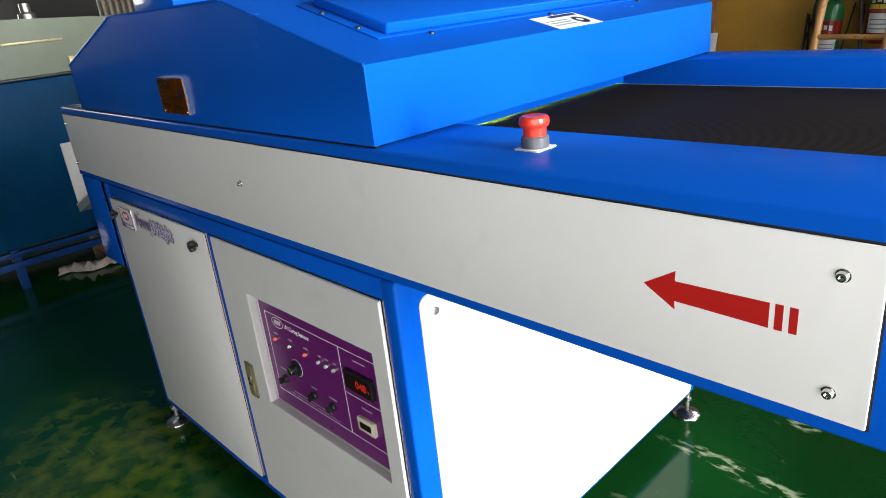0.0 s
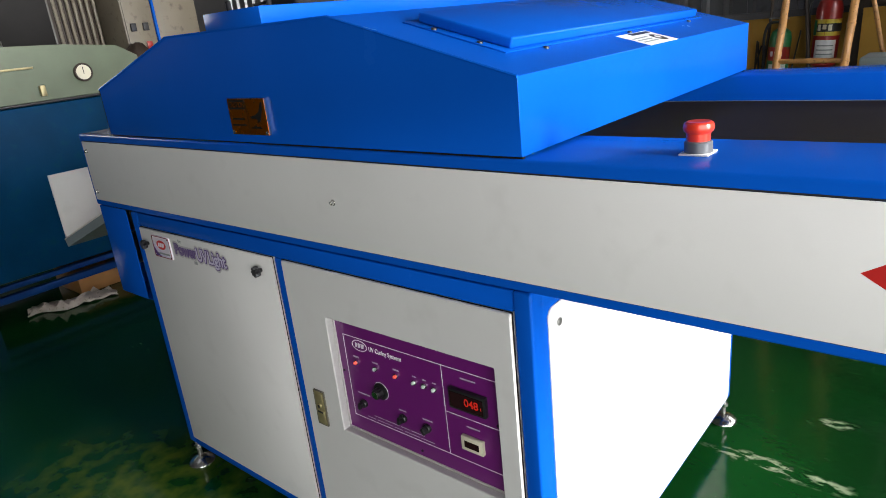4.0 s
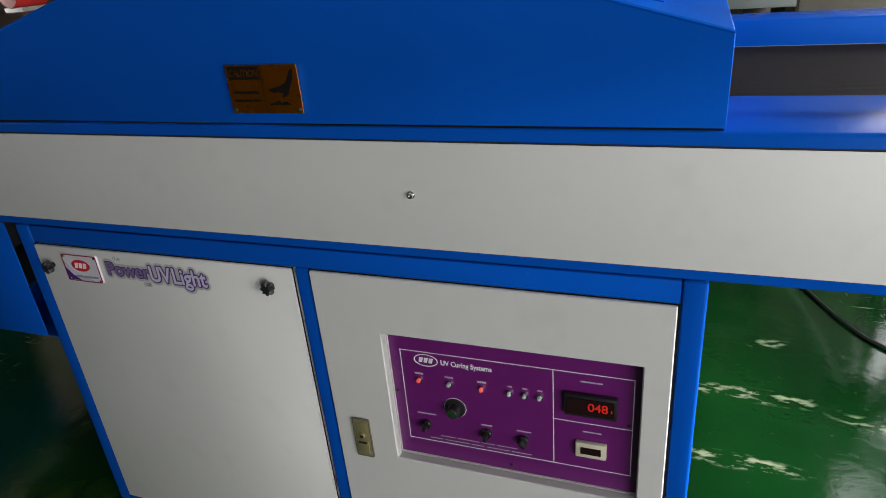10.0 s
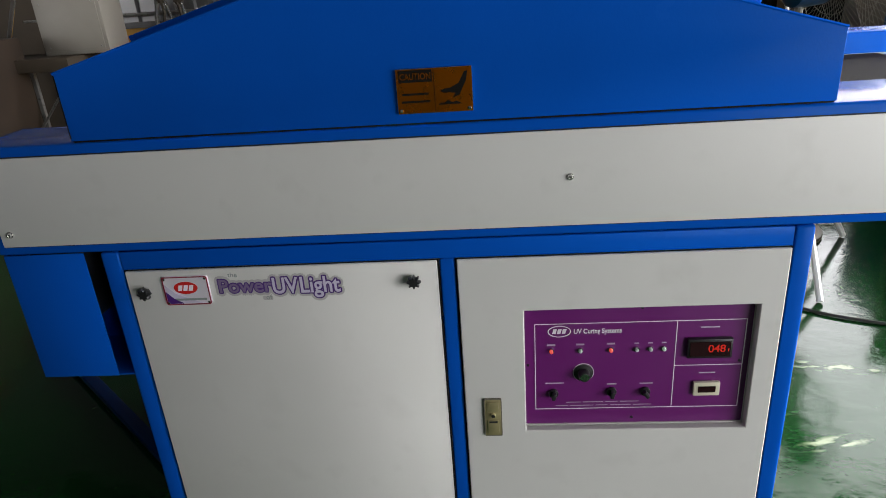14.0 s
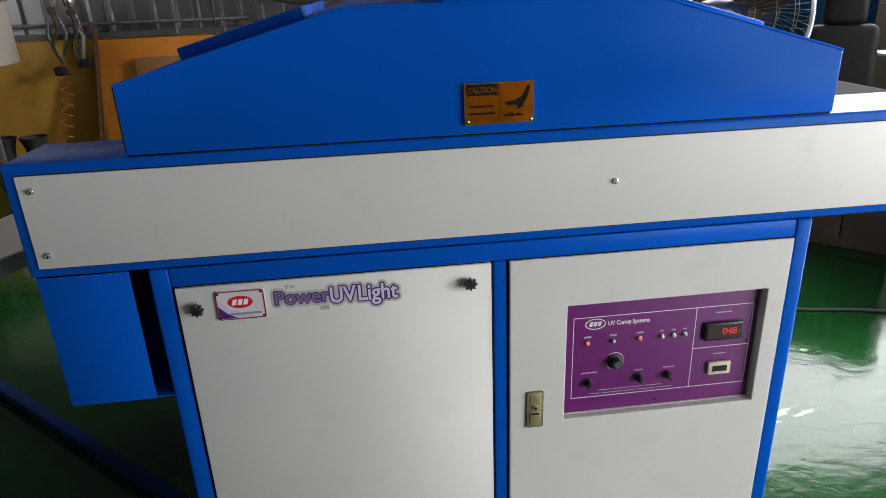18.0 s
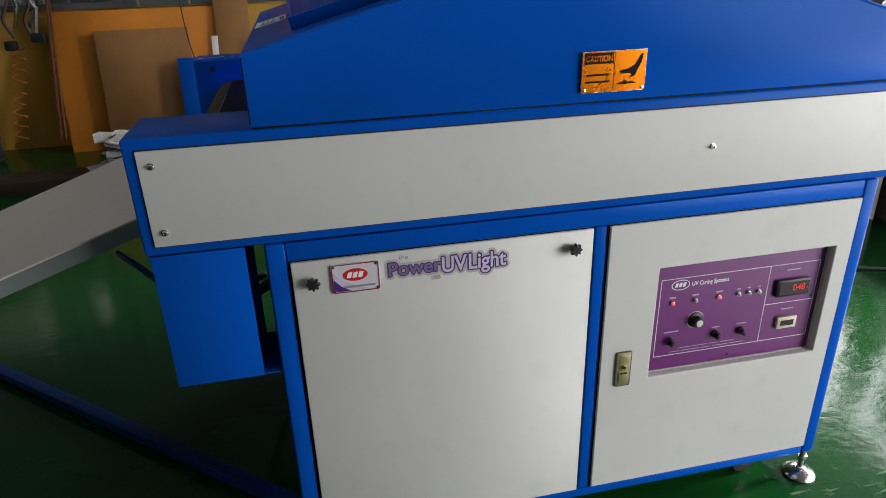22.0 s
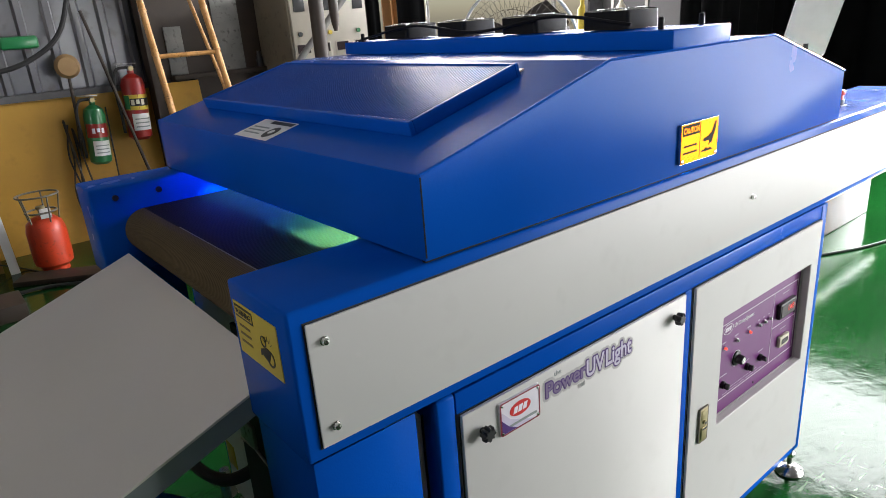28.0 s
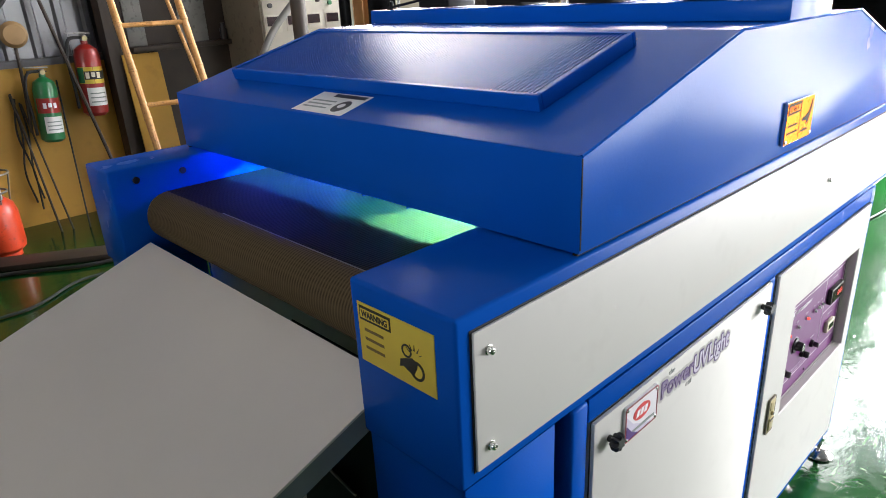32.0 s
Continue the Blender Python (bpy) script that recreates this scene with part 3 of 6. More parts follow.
for b6 in (
    (CX0 + fw + 0.0005, CY0 + 0.0005, CZ1 - fw, CX1 - fw + 0.0025, CY0 + 0.0115, CZ1), (CX0 + fw, CY0, CZ0, CX1 - fw, CY0 + fw, CZ0 + 0.028), (CX0 + fw, CY1 - fw, CZ0, CX1 - fw, CY1, CZ0 + 0.028),
    (CX0, CY0 + fw, CZ0, CX0 + 0.03, CY1 - fw, CZ0 + 0.028), (CX1 - 0.03, CY0 + fw, CZ0, CX1, CY1 - fw, CZ0 + 0.028),
    (CX0, CY0 + fw, CZ1 - fw, CX0 + 0.03, CY1 - fw, CZ1), (CX1 - 0.03, CY0 + fw, CZ1 - fw, CX1, CY1 - fw, CZ1), (CX0 + fw, CY1 - fw, CZ1 - fw, CX1 - fw, CY1, CZ1),
):
    part("frame_bar", box(*b6, 0.003), BLUE, cab)
for b6 in ((CX1 - 0.02, fw - 0.004, CZ0 + 0.01, CX1 - 0.0006, 0.075, CZ1 - 0.003), (CX1 - 0.02, 0.0755, 0.870, CX1 - 0.0006, CY1 - 0.01, 0.906), (CX1 - 0.02, CY1 - 0.06, CZ0 + 0.01, CX1 - 0.0006, CY1 - 0.003, 0.869)):
    part("frame_bar", box(*b6), BLUE, cab)
part("cabinet_floor", box(CX0 + 0.03, CY0 + fw, CZ0 + 0.004, CX1 - 0.03, CY1 - fw, CZ0 + 0.012), STEEL, cab)
sp = part("side_panel", prism(round_rect(0.052, 0.104, 1.165, 0.893, 0.02), 0.008, Matrix.Translation((CX1 + 0.0015, 0, 0)) @ pose(0, 0, 0, 0, 0, 90)), CREAM, mc, "plain light grey end panel")
for sy in (0.090, 1.12):
    part("screw", lathe([(0.008, 0), (0.008, 0.002), (0.004, 0.003), (0, 0.003)], pose(CX1 + 0.0015, sy, 0.853, 0, 90, 0), 14), STEEL, sp)
part("side_panel", box(CX0 - 0.004, 0.052, 0.104, CX0 + 0.006, 1.165, 0.902, 0.002), CREAM, mc, "plain light grey end panel")
part("back_panel", box(CX0 + fw, CY1 - 0.008, CZ0 + 0.03, CX1 - fw, CY1 + 0.003, CZ1 - fw, 0.002), CREAM, mc)

DZ0, DZ1, DY0, DY1 = 0.128, 0.8985, -0.007, 0.014
dl = part("door", box(0.2765, DY0, DZ0, 0.953, DY1, DZ1, 0.003), CREAM, mc, "plain light grey lift-off door with two star knobs")
# black outline round each door, the shade of its gap put in as colour
for gx0, gx1 in ((0.2765, 0.953), (0.994, 1.6635)):
    gap = add_ring(bmesh.new(), [(gx0 - 0.0032, DZ0 - 0.0030), (gx1 + 0.0032, DZ0 - 0.0030), (gx1 + 0.0032, DZ1 + 0.0022), (gx0 - 0.0032, DZ1 + 0.0022)], [(gx0 + 0.004, DZ0 + 0.004), (gx1 - 0.004, DZ0 + 0.004), (gx1 - 0.004, DZ1 - 0.004), (gx0 + 0.004, DZ1 - 0.004)], 0.0006, -0.0007)
    part("door_gap_shade", gap, PLATE_INK, cab, smooth=None)
# right door is a frame of four pieces round the control opening
FY = 0.0185
OX0, OX1, OZ0, OZ1 = 1.130, 1.617, 0.464, 0.775
bm = bmesh.new()
add_ring(bm, [(0.994, DZ0), (1.6635, DZ0), (1.6635, DZ1), (0.994, DZ1)], [(OX0, OZ0), (OX1, OZ0), (OX1, OZ1), (OX0, OZ1)], DY1 - DY0, DY0)
bmesh.ops.bevel(bm, geom=[e for e in bm.edges if e.calc_face_angle() > 0.5], offset=0.002, segments=1, affect="EDGES")
dr = part("door", bm, CREAM, mc, "light grey hinged door with a control opening", smooth=None)
# recess of the controls
bm = bmesh.new()
add_ring(bm, [(OX0 - 0.012, OZ0 - 0.012), (OX1 + 0.012, OZ0 - 0.012), (OX1 + 0.012, OZ1 + 0.012), (OX0 - 0.012, OZ1 + 0.012)], [(OX0 + 0.0015, OZ0 + 0.0015), (OX1 - 0.0015, OZ0 + 0.0015), (OX1 - 0.0015, OZ1 - 0.0015), (OX0 + 0.0015, OZ1 - 0.0015)], FY - DY1 - 0.0005, DY1)
part("recess_jamb", bm, CREAM, dr)


def star_knob(x, z):
    bm = bmesh.new()
    n, pts = 48, []
    for i in range(n):
        a = 2 * math.pi * i / n
        pts.append((0.0125 + 0.0028 * math.cos(8 * a), a))
    rows = []
    for y, s in ((-0.030, 0.80), (-0.034, 0.0), (-0.030, 0.80), (-0.027, 1.0), (-0.018, 1.0), (-0.015, 0.8)):
        if s == 0.0:
            continue
        rows.append([bm.verts.new((x + r * s * math.cos(a), y, z + r * s * math.sin(a))) for r, a in pts])
    rows = rows[1:]
    for p, q in zip(rows, rows[1:]):
        for i in range(n):
            bm.faces.new((p[i], p[(i + 1) % n], q[(i + 1) % n], q[i]))
    bm.faces.new(rows[0])
    bm.faces.new(list(reversed(rows[-1])))
    bmesh.ops.recalc_face_normals(bm, faces=bm.faces[:])
    add_lathe(bm, [(0.006, 0.0), (0.006, 0.012)], pose(x, DY0, z, 90, 0, 0), 12)
    part("star_knob", bm, BLACK, dl, "black star knob")


star_knob(0.318, 0.852)
star_knob(0.9035, 0.8595)

# maker's badge: plain shapes only
bd = part("badge", prism(round_rect(0.357, 0.818, 0.459, 0.886, 0.005), 0.0046, Matrix.Translation((0, -0.0092, 0))), SILVER, dl, "silver and violet maker's badge with a red oval")
part("badge_rim", add_ring(bmesh.new(), round_rect(0.3575, 0.8185, 0.4585, 0.8855, 0.005), round_rect(0.360, 0.821, 0.456, 0.883, 0.004), 0.0006, -0.0099), RIM_RED, bd)
part("badge_wash", prism([(0.361, 0.822), (0.440, 0.822), (0.410, 0.833), (0.382, 0.846), (0.361, 0.868)], 0.0004, Matrix.Translation((0, -0.0096, 0))), LILAC, bd)
part("badge_wash", prism([(0.361, 0.822), (0.398, 0.822), (0.378, 0.833), (0.361, 0.851)], 0.0004, Matrix.Translation((0, -0.0101, 0))), VIOLET, bd)
part("badge_oval", prism(oval_pts(0.4075, 0.859, 0.0265, 0.0145), 0.0005, Matrix.Translation((0, -0.0098, 0))), RED_INK, bd)
for i, (x0, x1) in enumerate(((0.389, 0.400), (0.401, 0.412), (0.413, 0.424))):
    part("oval_mark", prism([(x0, 0.8525), (x0 + 0.009, 0.8525), (x1 + 0.002, 0.8655), (x0 + 0.004, 0.8655)], 0.0004, Matrix.Translation((0, -0.0103, 0))), WHITE_INK, bd)
part("badge_bar", box(0.379, -0.0099, 0.829, 0.449, -0.0094, 0.834), GREY_EDGE, bd)
for sx in (0.363, 0.453):
    for sz in (0.824, 0.880):
        part("rivet", lathe([(0.003, 0), (0.0025, 0.001), (0, 0.0015)], pose(sx, -0.0096, sz, 90, 0, 0), 10), CHROME, bd)

bd.location.y = -0.0026

# slogan sticker: lettering with a grey cut contour
st = part("sticker", prism(round_rect(0.572, 0.8215, 0.594, 0.832, 0.003), 0.0004, Matrix.Translation((0, -0.0076, 0))), HALO, dl, "violet slogan sticker with a grey cut contour")


def grown(name, text, size, material, m, width, rad, bold=0.0, n=12):
    """Lettering swollen by rad on all sides, for cut contours and outlines."""
    ob = words(name, text, size, material, st, Matrix(), 0.0, bold=bold, width=width)
    bm = bmesh.new()
    for i in range(n):
        a = 2 * math.pi * i / n
        k = len(bm.verts)
        bm.from_mesh(ob.data)
        bm.verts.ensure_lookup_table()
        for v in bm.verts[k:]:
            v.co += Vector((rad * math.cos(a), rad * math.sin(a), 0.000006 * i))
    bm.transform(m)
    bm.to_mesh(ob.data)
    bm.free()
    ob.data.update()
    return tagged(ob, kind="stuff")


for text, size, x, z, w2, rad, bold in (("Power", 0.044, 0.4795, 0.8425, 0.1165, 0.0026, 0.0006), ("UV", 0.052, 0.5975, 0.8375, 0.0560, 0.0032, 0.0009), ("Light", 0.052, 0.6580, 0.8375, 0.0860, 0.0032, 0.0009)):
    grown("sticker_contour", text, size, HALO, on_front(x, z, -0.0074), w2, 0.0085, bold)
    grown("slogan", text, size, VIOLET, on_front(x, z, -0.0077), w2, rad, bold)
    words("slogan", text, size, DULL_LILAC if text == "Power" else LILAC, st, on_front(x, z, -0.0083), 0.0002, bold=bold, width=w2)
words("slogan", "the", 0.016, GREY_EDGE, st, on_front(0.503, 0.8785, -0.0076), 0.0002)
words("slogan", "of", 0.016, GREY_EDGE, st, on_front(0.579, 0.8235, -0.0080), 0.0002)

# paddle lock on the right door
lk = part("door_lock", box(1.0365, -0.0125, 0.4565, 1.0745, DY0, 0.5555, 0.002), BRASS, dr, "brass-coloured paddle lock")
part("lock_paddle", box(1.0425, -0.0155, 0.466, 1.0685, -0.0126, 0.500, 0.0015), BRASS, lk)
part("lock_button", lathe([(0.006, 0), (0.006, 0.004), (0.004, 0.005), (0, 0.005)], pose(1.0555, -0.0126, 0.5135, 90, 0, 0), 16), BRASS, lk)
part("lock_plate", box(1.0425, -0.0142, 0.5235, 1.0685, -0.0126, 0.548, 0.001), BRASS, lk)

part("key_hole", lathe([(0.0042, 0), (0.0042, 0.0006), (0, 0.0006)], pose(1.0555, -0.0176, 0.5135, 90, 0, 0), 14), BLACK, lk)
part("paddle_slot", box(1.046, -0.0163, 0.4935, 1.065, -0.0154, 0.4985), BLACK, lk)
part("lock_rim", add_ring(bmesh.new(), round_rect(1.0355, 0.4555, 1.0755, 0.5565, 0.003), round_rect(1.0375, 0.4575, 1.0735, 0.5545, 0.002), 0.004, -0.0128), CAGE, lk)

# control fascia
fa = part("control_fascia", box(OX0 - 0.012, FY, OZ0 - 0.016, OX1 + 0.016, FY + 0.004, OZ1 + 0.010), PURPLE, dr, "purple control panel with white lines")
fa.matrix_basis = Matrix.Translation((0.0061, 0, 0.0132)) @ Matrix.Diagonal((0.991, 1, 0.991, 1))


def front_strip(x0, z0, x1, z1, mat=WHITE_INK, y=None, parent=None, name="line"):
    y = FY - 0.0007 if y is None else y
    return part(name, box(x0, y, z0, x1, y + 0.0006, z1), mat, parent or fa, smooth=None)


LX0, LX1, LZ0, LZ1, LD = 1.1575, 1.6125, 0.496, 0.7215, 1.4655
w = 0.0016
front_strip(LX0, LZ1 - w, LX1, LZ1)
front_strip(LX0, LZ0, LX1, LZ0 + w)
front_strip(LX0, LZ0 + w, LX0 + w, LZ1 - w)
front_strip(LX1 - w, LZ0 + w, LX1, LZ1 - w)
front_strip(LD - w / 2, LZ0 + w, LD + w / 2, LZ1 - w)
front_strip(LD + w / 2, 0.6065, LX1 - w, 0.6081)
part("logo_ring", add_ring(bmesh.new(), oval_pts(1.212, 0.7015, 0.0255, 0.0145), oval_pts(1.212, 0.7015, 0.0235, 0.0126), 0.0006, FY - 0.0007), WHITE_INK, fa)
for x0, x1 in ((1.1965, 1.206), (1.207, 1.2165), (1.2175, 1.227)):
    part("logo_mark", prism([(x0, 0.696), (x0 + 0.007, 0.696), (x1 + 0.001, 0.7075), (x0 + 0.002, 0.7075)], 0.0006, Matrix.Translation((0, FY - 0.0007, 0))), WHITE_INK, fa)
words("fascia_title", "UV Curing Systems", 0.0165, WHITE_INK, fa, on_front(1.2435, 0.6955, FY - 0.0006), 0.0003, bold=0.0003, width=0.104)
for i, x in enumerate((1.194, 1.258, 1.325, 1.381, 1.411, 1.440)):
    mat = LED_DOT if i in (0, 2) else LENS_CLEAR
    lamp = part("pilot_lamp", lathe([(0.0062, 0), (0.0062, 0.004), (0.0045, 0.0042)], pose(x, FY, 0.653, 90, 0, 0), 16), CHROME, fa, "chrome-rimmed pilot lamp")
    part("lens", lathe([(0.0042, 0.004), (0.0042, 0.008), (0.003, 0.010), (0, 0.011)], pose(x, FY, 0.653, 90, 0, 0), 14), mat, lamp)
    if i < 3:
        front_strip(x - 0.009, 0.6655, x + 0.009, 0.6695, FADED_WHITE)
    else:
        front_strip(x - 0.005, 0.6655, x + 0.005, 0.6685, FADED_WHITE)


def dial(x, z, r, h, skirt):
    d = part("knob", lathe([(skirt, 0), (skirt, 0.004), (r, 0.006), (r * 0.95, h * 0.9), (r * 0.85, h), (0, h)], pose(x, FY, z, 90, 0, 0), 24), BLACK, fa, "black control knob")
    part("knob_cap", lathe([(r * 0.72, h), (r * 0.70, h + 0.0010), (0, h + 0.0010)], pose(x, FY, z, 90, 0, 0), 16), CHROME, d)
    part("knob_scale", add_ring(bmesh.new(), oval_pts(x, z, skirt + 0.0022, skirt + 0.0022), oval_pts(x, z, skirt + 0.0008, skirt + 0.0008), 0.0005, FY - 0.0006), WHITE_INK, d)
    return d


dial(1.266, 0.5945, 0.0135, 0.022, 0.0215)


def rotary(x, z, turn):
    d = part("selector_switch", lathe([(0.011, 0), (0.011, 0.006), (0.0095, 0.008), (0, 0.008)], pose(x, FY, z, 90, 0, 0), 20), BLACK, fa, "black selector switch")
    part("switch_grip", add_box(bmesh.new(), -0.0045, -0.021, -0.0085, 0.0045, -0.008, 0.0085, 0.002), BLACK, d).matrix_basis = pose(x, FY, z, 0, turn, 0)
    return d


rotary(1.199, 0.5405, 15)
rotary(1.330, 0.5425, 10)
rotary(1.405, 0.5415, -35)
front_strip(1.181, 0.5655, 1.222, 0.5685, FADED_WHITE)
front_strip(1.319, 0.5605, 1.341, 0.5635, FADED_WHITE)
front_strip(1.392, 0.5605, 1.421, 0.5635, FADED_WHITE)
for z, spans in ((0.5132, ((1.228, 1.262), (1.266, 1.312), (1.317, 1.345), (1.350, 1.392))), (0.5042, ((1.204, 1.232), (1.237, 1.290), (1.295, 1.322), (1.328, 1.375), (1.380, 1.421)))):
    for x0, x1 in spans:
        front_strip(x0, z, x1, z + 0.0017, FADED_WHITE)
front_strip(1.516, 0.7015, 1.556, 0.7045, FADED_WHITE)
front_strip(1.521, 0.5855, 1.556, 0.5885, FADED_WHITE)
# panel meter, 96 x 48
mt = part("panel_meter", box(1.488, FY - 0.012, 0.631, 1.584, FY, 0.679, 0.002), BLACK, fa, "black digital panel meter with red digits")
part("meter_window", box(1.493, FY - 0.0135, 0.637, 1.579, FY - 0.0121, 0.673), SMOKE, mt)
words("digits", "048", 0.026, LED_RED, mt, on_front(1.531, 0.6480, FY - 0.0137), 0.0002, spread=0.95, bold=0.0002)
part("meter_led", box(1.5735, FY - 0.0140, 0.650, 1.5755, FY - 0.0136, 0.656), LED_RED, mt)
# hour counter
hc = part("hour_counter", box(1.509, FY - 0.010, 0.5315, 1.567, FY, 0.5665, 0.002), IVORY, fa, "ivory hour counter")
part("counter_window", box(1.519, FY - 0.0112, 0.541, 1.557, FY - 0.0101, 0.557), SMOKE, hc)
for sx, sz in ((1.389, 0.7555), (1.378, 0.470), (1.142, 0.617), (1.605, 0.617)):
    part("screw", lathe([(0.0035, 0), (0.003, 0.002), (0, 0.0025)], pose(sx, FY, sz, 90, 0, 0), 12), BLACK, fa)

# levelling feet and castors
for fx, fy in ((0.245, 0.016), (1.690, 0.016), (0.245, 1.175), (1.690, 1.175)):
    ft = part("levelling_foot", lathe([(0.044, 0.0), (0.046, 0.004), (0.043, 0.010), (0.030, 0.018), (0.015, 0.026), (0.0, 0.027)], pose(fx, fy, 0.0), 28), CHROME, mc, "bright steel levelling foot")
    part("stud", lathe([(0.008, 0.030), (0.008, CZ0 + 0.004)], pose(fx, fy, 0.0), 12), STEEL, ft)
    part("lock_nut", lathe([(0.015, 0.060), (0.015, 0.072)], pose(fx, fy, 0.0), 6), CHROME, ft, smooth=None)


def castor(x, y):
    c = part("castor", lathe([(0.037, -0.013), (0.040, -0.008), (0.040, 0.008), (0.037, 0.013)], pose(x, y, 0.040, 90, 0, 0), 24), RUBBER, mc, "black castor wheel on a steel fork")
    for s in (-1, 1):
        part("fork", prism([(-0.02, 0.078), (0.03, 0.078), (0.012, 0.03), (-0.012, 0.03)], 0.003, Matrix.Translation((x, y + s * 0.017 - 0.0015, 0))), CHROME, c)
    part("fork_plate", box(x - 0.04, y - 0.035, 0.0785, x + 0.04, y + 0.035, 0.0945, 0.002), CHROME, c)


for x in (0.42, 1.53):
    for y in (0.075, 1.11):
        castor(x, y)

# emergency stop
STOP_GREY = surface("stop_collar_plastic", (0.10, 0.105, 0.11), 0.4, var=0.08, scale=30)
EX, EY = 1.953, 0.104
es = part("stop_base", box(EX - 0.022, EY - 0.022, TOP, EX + 0.022, EY + 0.022, TOP + 0.003, 0.001), PAPER, mc, "white legend plate under the stop button")
part("stop_collar", lathe([(0.0205, 0.003), (0.0205, 0.018), (0.018, 0.020)], pose(EX, EY, TOP), 24), STOP_GREY, es)
part("stop_button", lathe([(0.0165, 0.016), (0.0175, 0.031), (0.0215, 0.035), (0.0225, 0.040), (0.021, 0.046), (0.017, 0.0485), (0.008, 0.0475), (0.0, 0.0475)], pose(EX, EY, TOP), 28), RED_CAP, es, "red mushroom emergency stop button")

# ---------------- hood ----------------
HP = [(0.236, 1.1850), (0.236, 1.317), (0.676, 1.437), (1.283, 1.437), (1.706, 1.314), (1.706, 1.1850)]
HF, HB = 0.002, 1.20
bm = bmesh.new()
rows = []
for y in (HF, HB):
    rows.append([bm.verts.new((x, y, z)) for x, z in HP])
for i in range(5):
    bm.faces.new((rows[0][i], rows[0][i + 1], rows[1][i + 1], rows[1][i]))
bm.faces.new(list(reversed(rows[0])))
bm.faces.new(rows[1])
bmesh.ops.recalc_face_normals(bm, faces=bm.faces[:])
hood = part("hood", bm, BLUE, mc, "blue sheet-steel hood with sloped ends")
hm = hood.modifiers.new("sheet", "SOLIDIFY")
hm.thickness, hm.offset = 0.003, -1
hv = hood.modifiers.new("soft", "BEVEL")
hv.width, hv.segments, hv.limit_method, hv.angle_limit = 0.0025, 2, "ANGLE", radians(12)
# folded seams along the front gable
for a, c in zip(HP[1:4], HP[2:5]):
    part("seam", tube([(a[0], HF, a[1]), (c[0], HF, c[1])], 0.0028, 6), BLUE, hood)
# black strips put in the gap under the hood for its dark shade line
part("hood_gap_strip", box(0.238, 0.006, TOP, 1.704, 0.014, 1.1865), PLATE_INK, mc)
part("hood_gap_strip", box(0.238, 1.186, TOP, 1.704, 1.194, 1.1865), PLATE_INK, mc)
part("seam_gap", box(0.2365, HF - 0.0008, 1.190, 0.2388, HF + 0.0004, 1.314), PLATE_INK, hood)
# lamps inside the hood: an added lengthwise wall parts the exit half, and two added cross plates part that in three
ul = part("lamp_reflector", prism([(0.92, 1.385), (0.935, 1.425), (1.015, 1.425), (1.03, 1.385), (1.027, 1.385), (1.012, 1.422), (0.938, 1.422), (0.923, 1.385)], 0.88, Matrix.Translation((0, 0.2, 0))), STEEL, mc, "polished lamp reflector inside the hood")
# lamp split into coloured tubes, unseen, so that each tints one belt zone
for tube_name, colour, power, x, y0, y1, lab in (
    ("green_tube", (0.26, 0.95, 0.36), 30000.0, 0.945, 0.25, 0.462, "glowing green ultraviolet lamp tube"),
    ("teal_tube", (0.06, 0.62, 0.55), 9000.0, 0.945, 0.53, 0.635, "added teal tube that tints the belt"),
    ("blue_tube", (0.05, 0.22, 0.85), 3200.0, 0.945, 0.67, 1.07, "added blue tube that tints the belt"),
    ("yellow_green_tube", (0.55, 0.95, 0.14), 900.0, 1.010, 0.25, 1.07, "glowing yellow-green lamp tube"),
):
    lamp_mat = surface(tube_name + "_glow", (0.8, 0.9, 1.0), 0.2, emit=(colour, power))
    part("lamp_tube", tube([(x, y0, 1.395), (x, y1, 1.395)], 0.017, 12), lamp_mat, ul, lab)
part("added_screen", box(0.974, 0.012, 1.120, 0.977, 1.185, 1.430), BLUE, hood)
for y in (0.505, 0.650):
    part("added_screen", box(0.37, y, 1.116, 0.973, y + 0.002, 1.345), BLUE, hood)
# unseen violet tube added in the exit mouth for the glow on the rear rail
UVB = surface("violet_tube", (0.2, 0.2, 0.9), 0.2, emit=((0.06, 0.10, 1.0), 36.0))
part("glow_tube", tube([(0.290, 0.84, 1.1935), (0.290, 1.05, 1.1935)], 0.008, 10), UVB, ul, "added violet tube inside the hood mouth")
# unseen plates added inside both mouths of the hood to cut the lamp light
for x, z in ((0.36, 1.150), (1.50, 1.1175)):
    part("added_baffle", box(x, 0.012, z, x + 0.003, 1.185, 1.345), BLUE, hood)


def on_slope(x, y, left):
    """Pose on the hood's sloped end: local x runs up the slope, local y along the machine's depth, local z out."""
    a, c = (HP[1], HP[2]) if left else (HP[4], HP[3])
    t = (x - a[0]) / (c[0] - a[0])
    up = Vector((c[0] - a[0], 0, c[1] - a[1])).normalized()
    yy = Vector((0, 1, 0)) if left else Vector((0, -1, 0))
    out = up.cross(yy)
    m = Matrix((up, yy, out)).transposed().to_4x4()
    m.translation = Vector((x, y, a[1] + t * (c[1] - a[1])))
    return m


# exit-side grille: raised frame round an expanded-metal mesh
G = on_slope(0.335, 0.145, True)
GL, GW = 0.272, 0.932
gr = part("vent_frame", bmesh.new(), BLUE, mc, "raised blue vent frame with mesh")
bm = bmesh.new()
for b4 in ((0, 0, 0.010, GW), (GL - 0.010, 0, GL, GW), (0.010, 0, GL - 0.010, 0.010), (0.010, GW - 0.010, GL - 0.010, GW)):
    add_box(bm, b4[0], b4[1], 0.0, b4[2], b4[3], 0.026, 0.002)
bm.transform(G)
bm.to_mesh(gr.data)
bm.free()
gr.data.update()
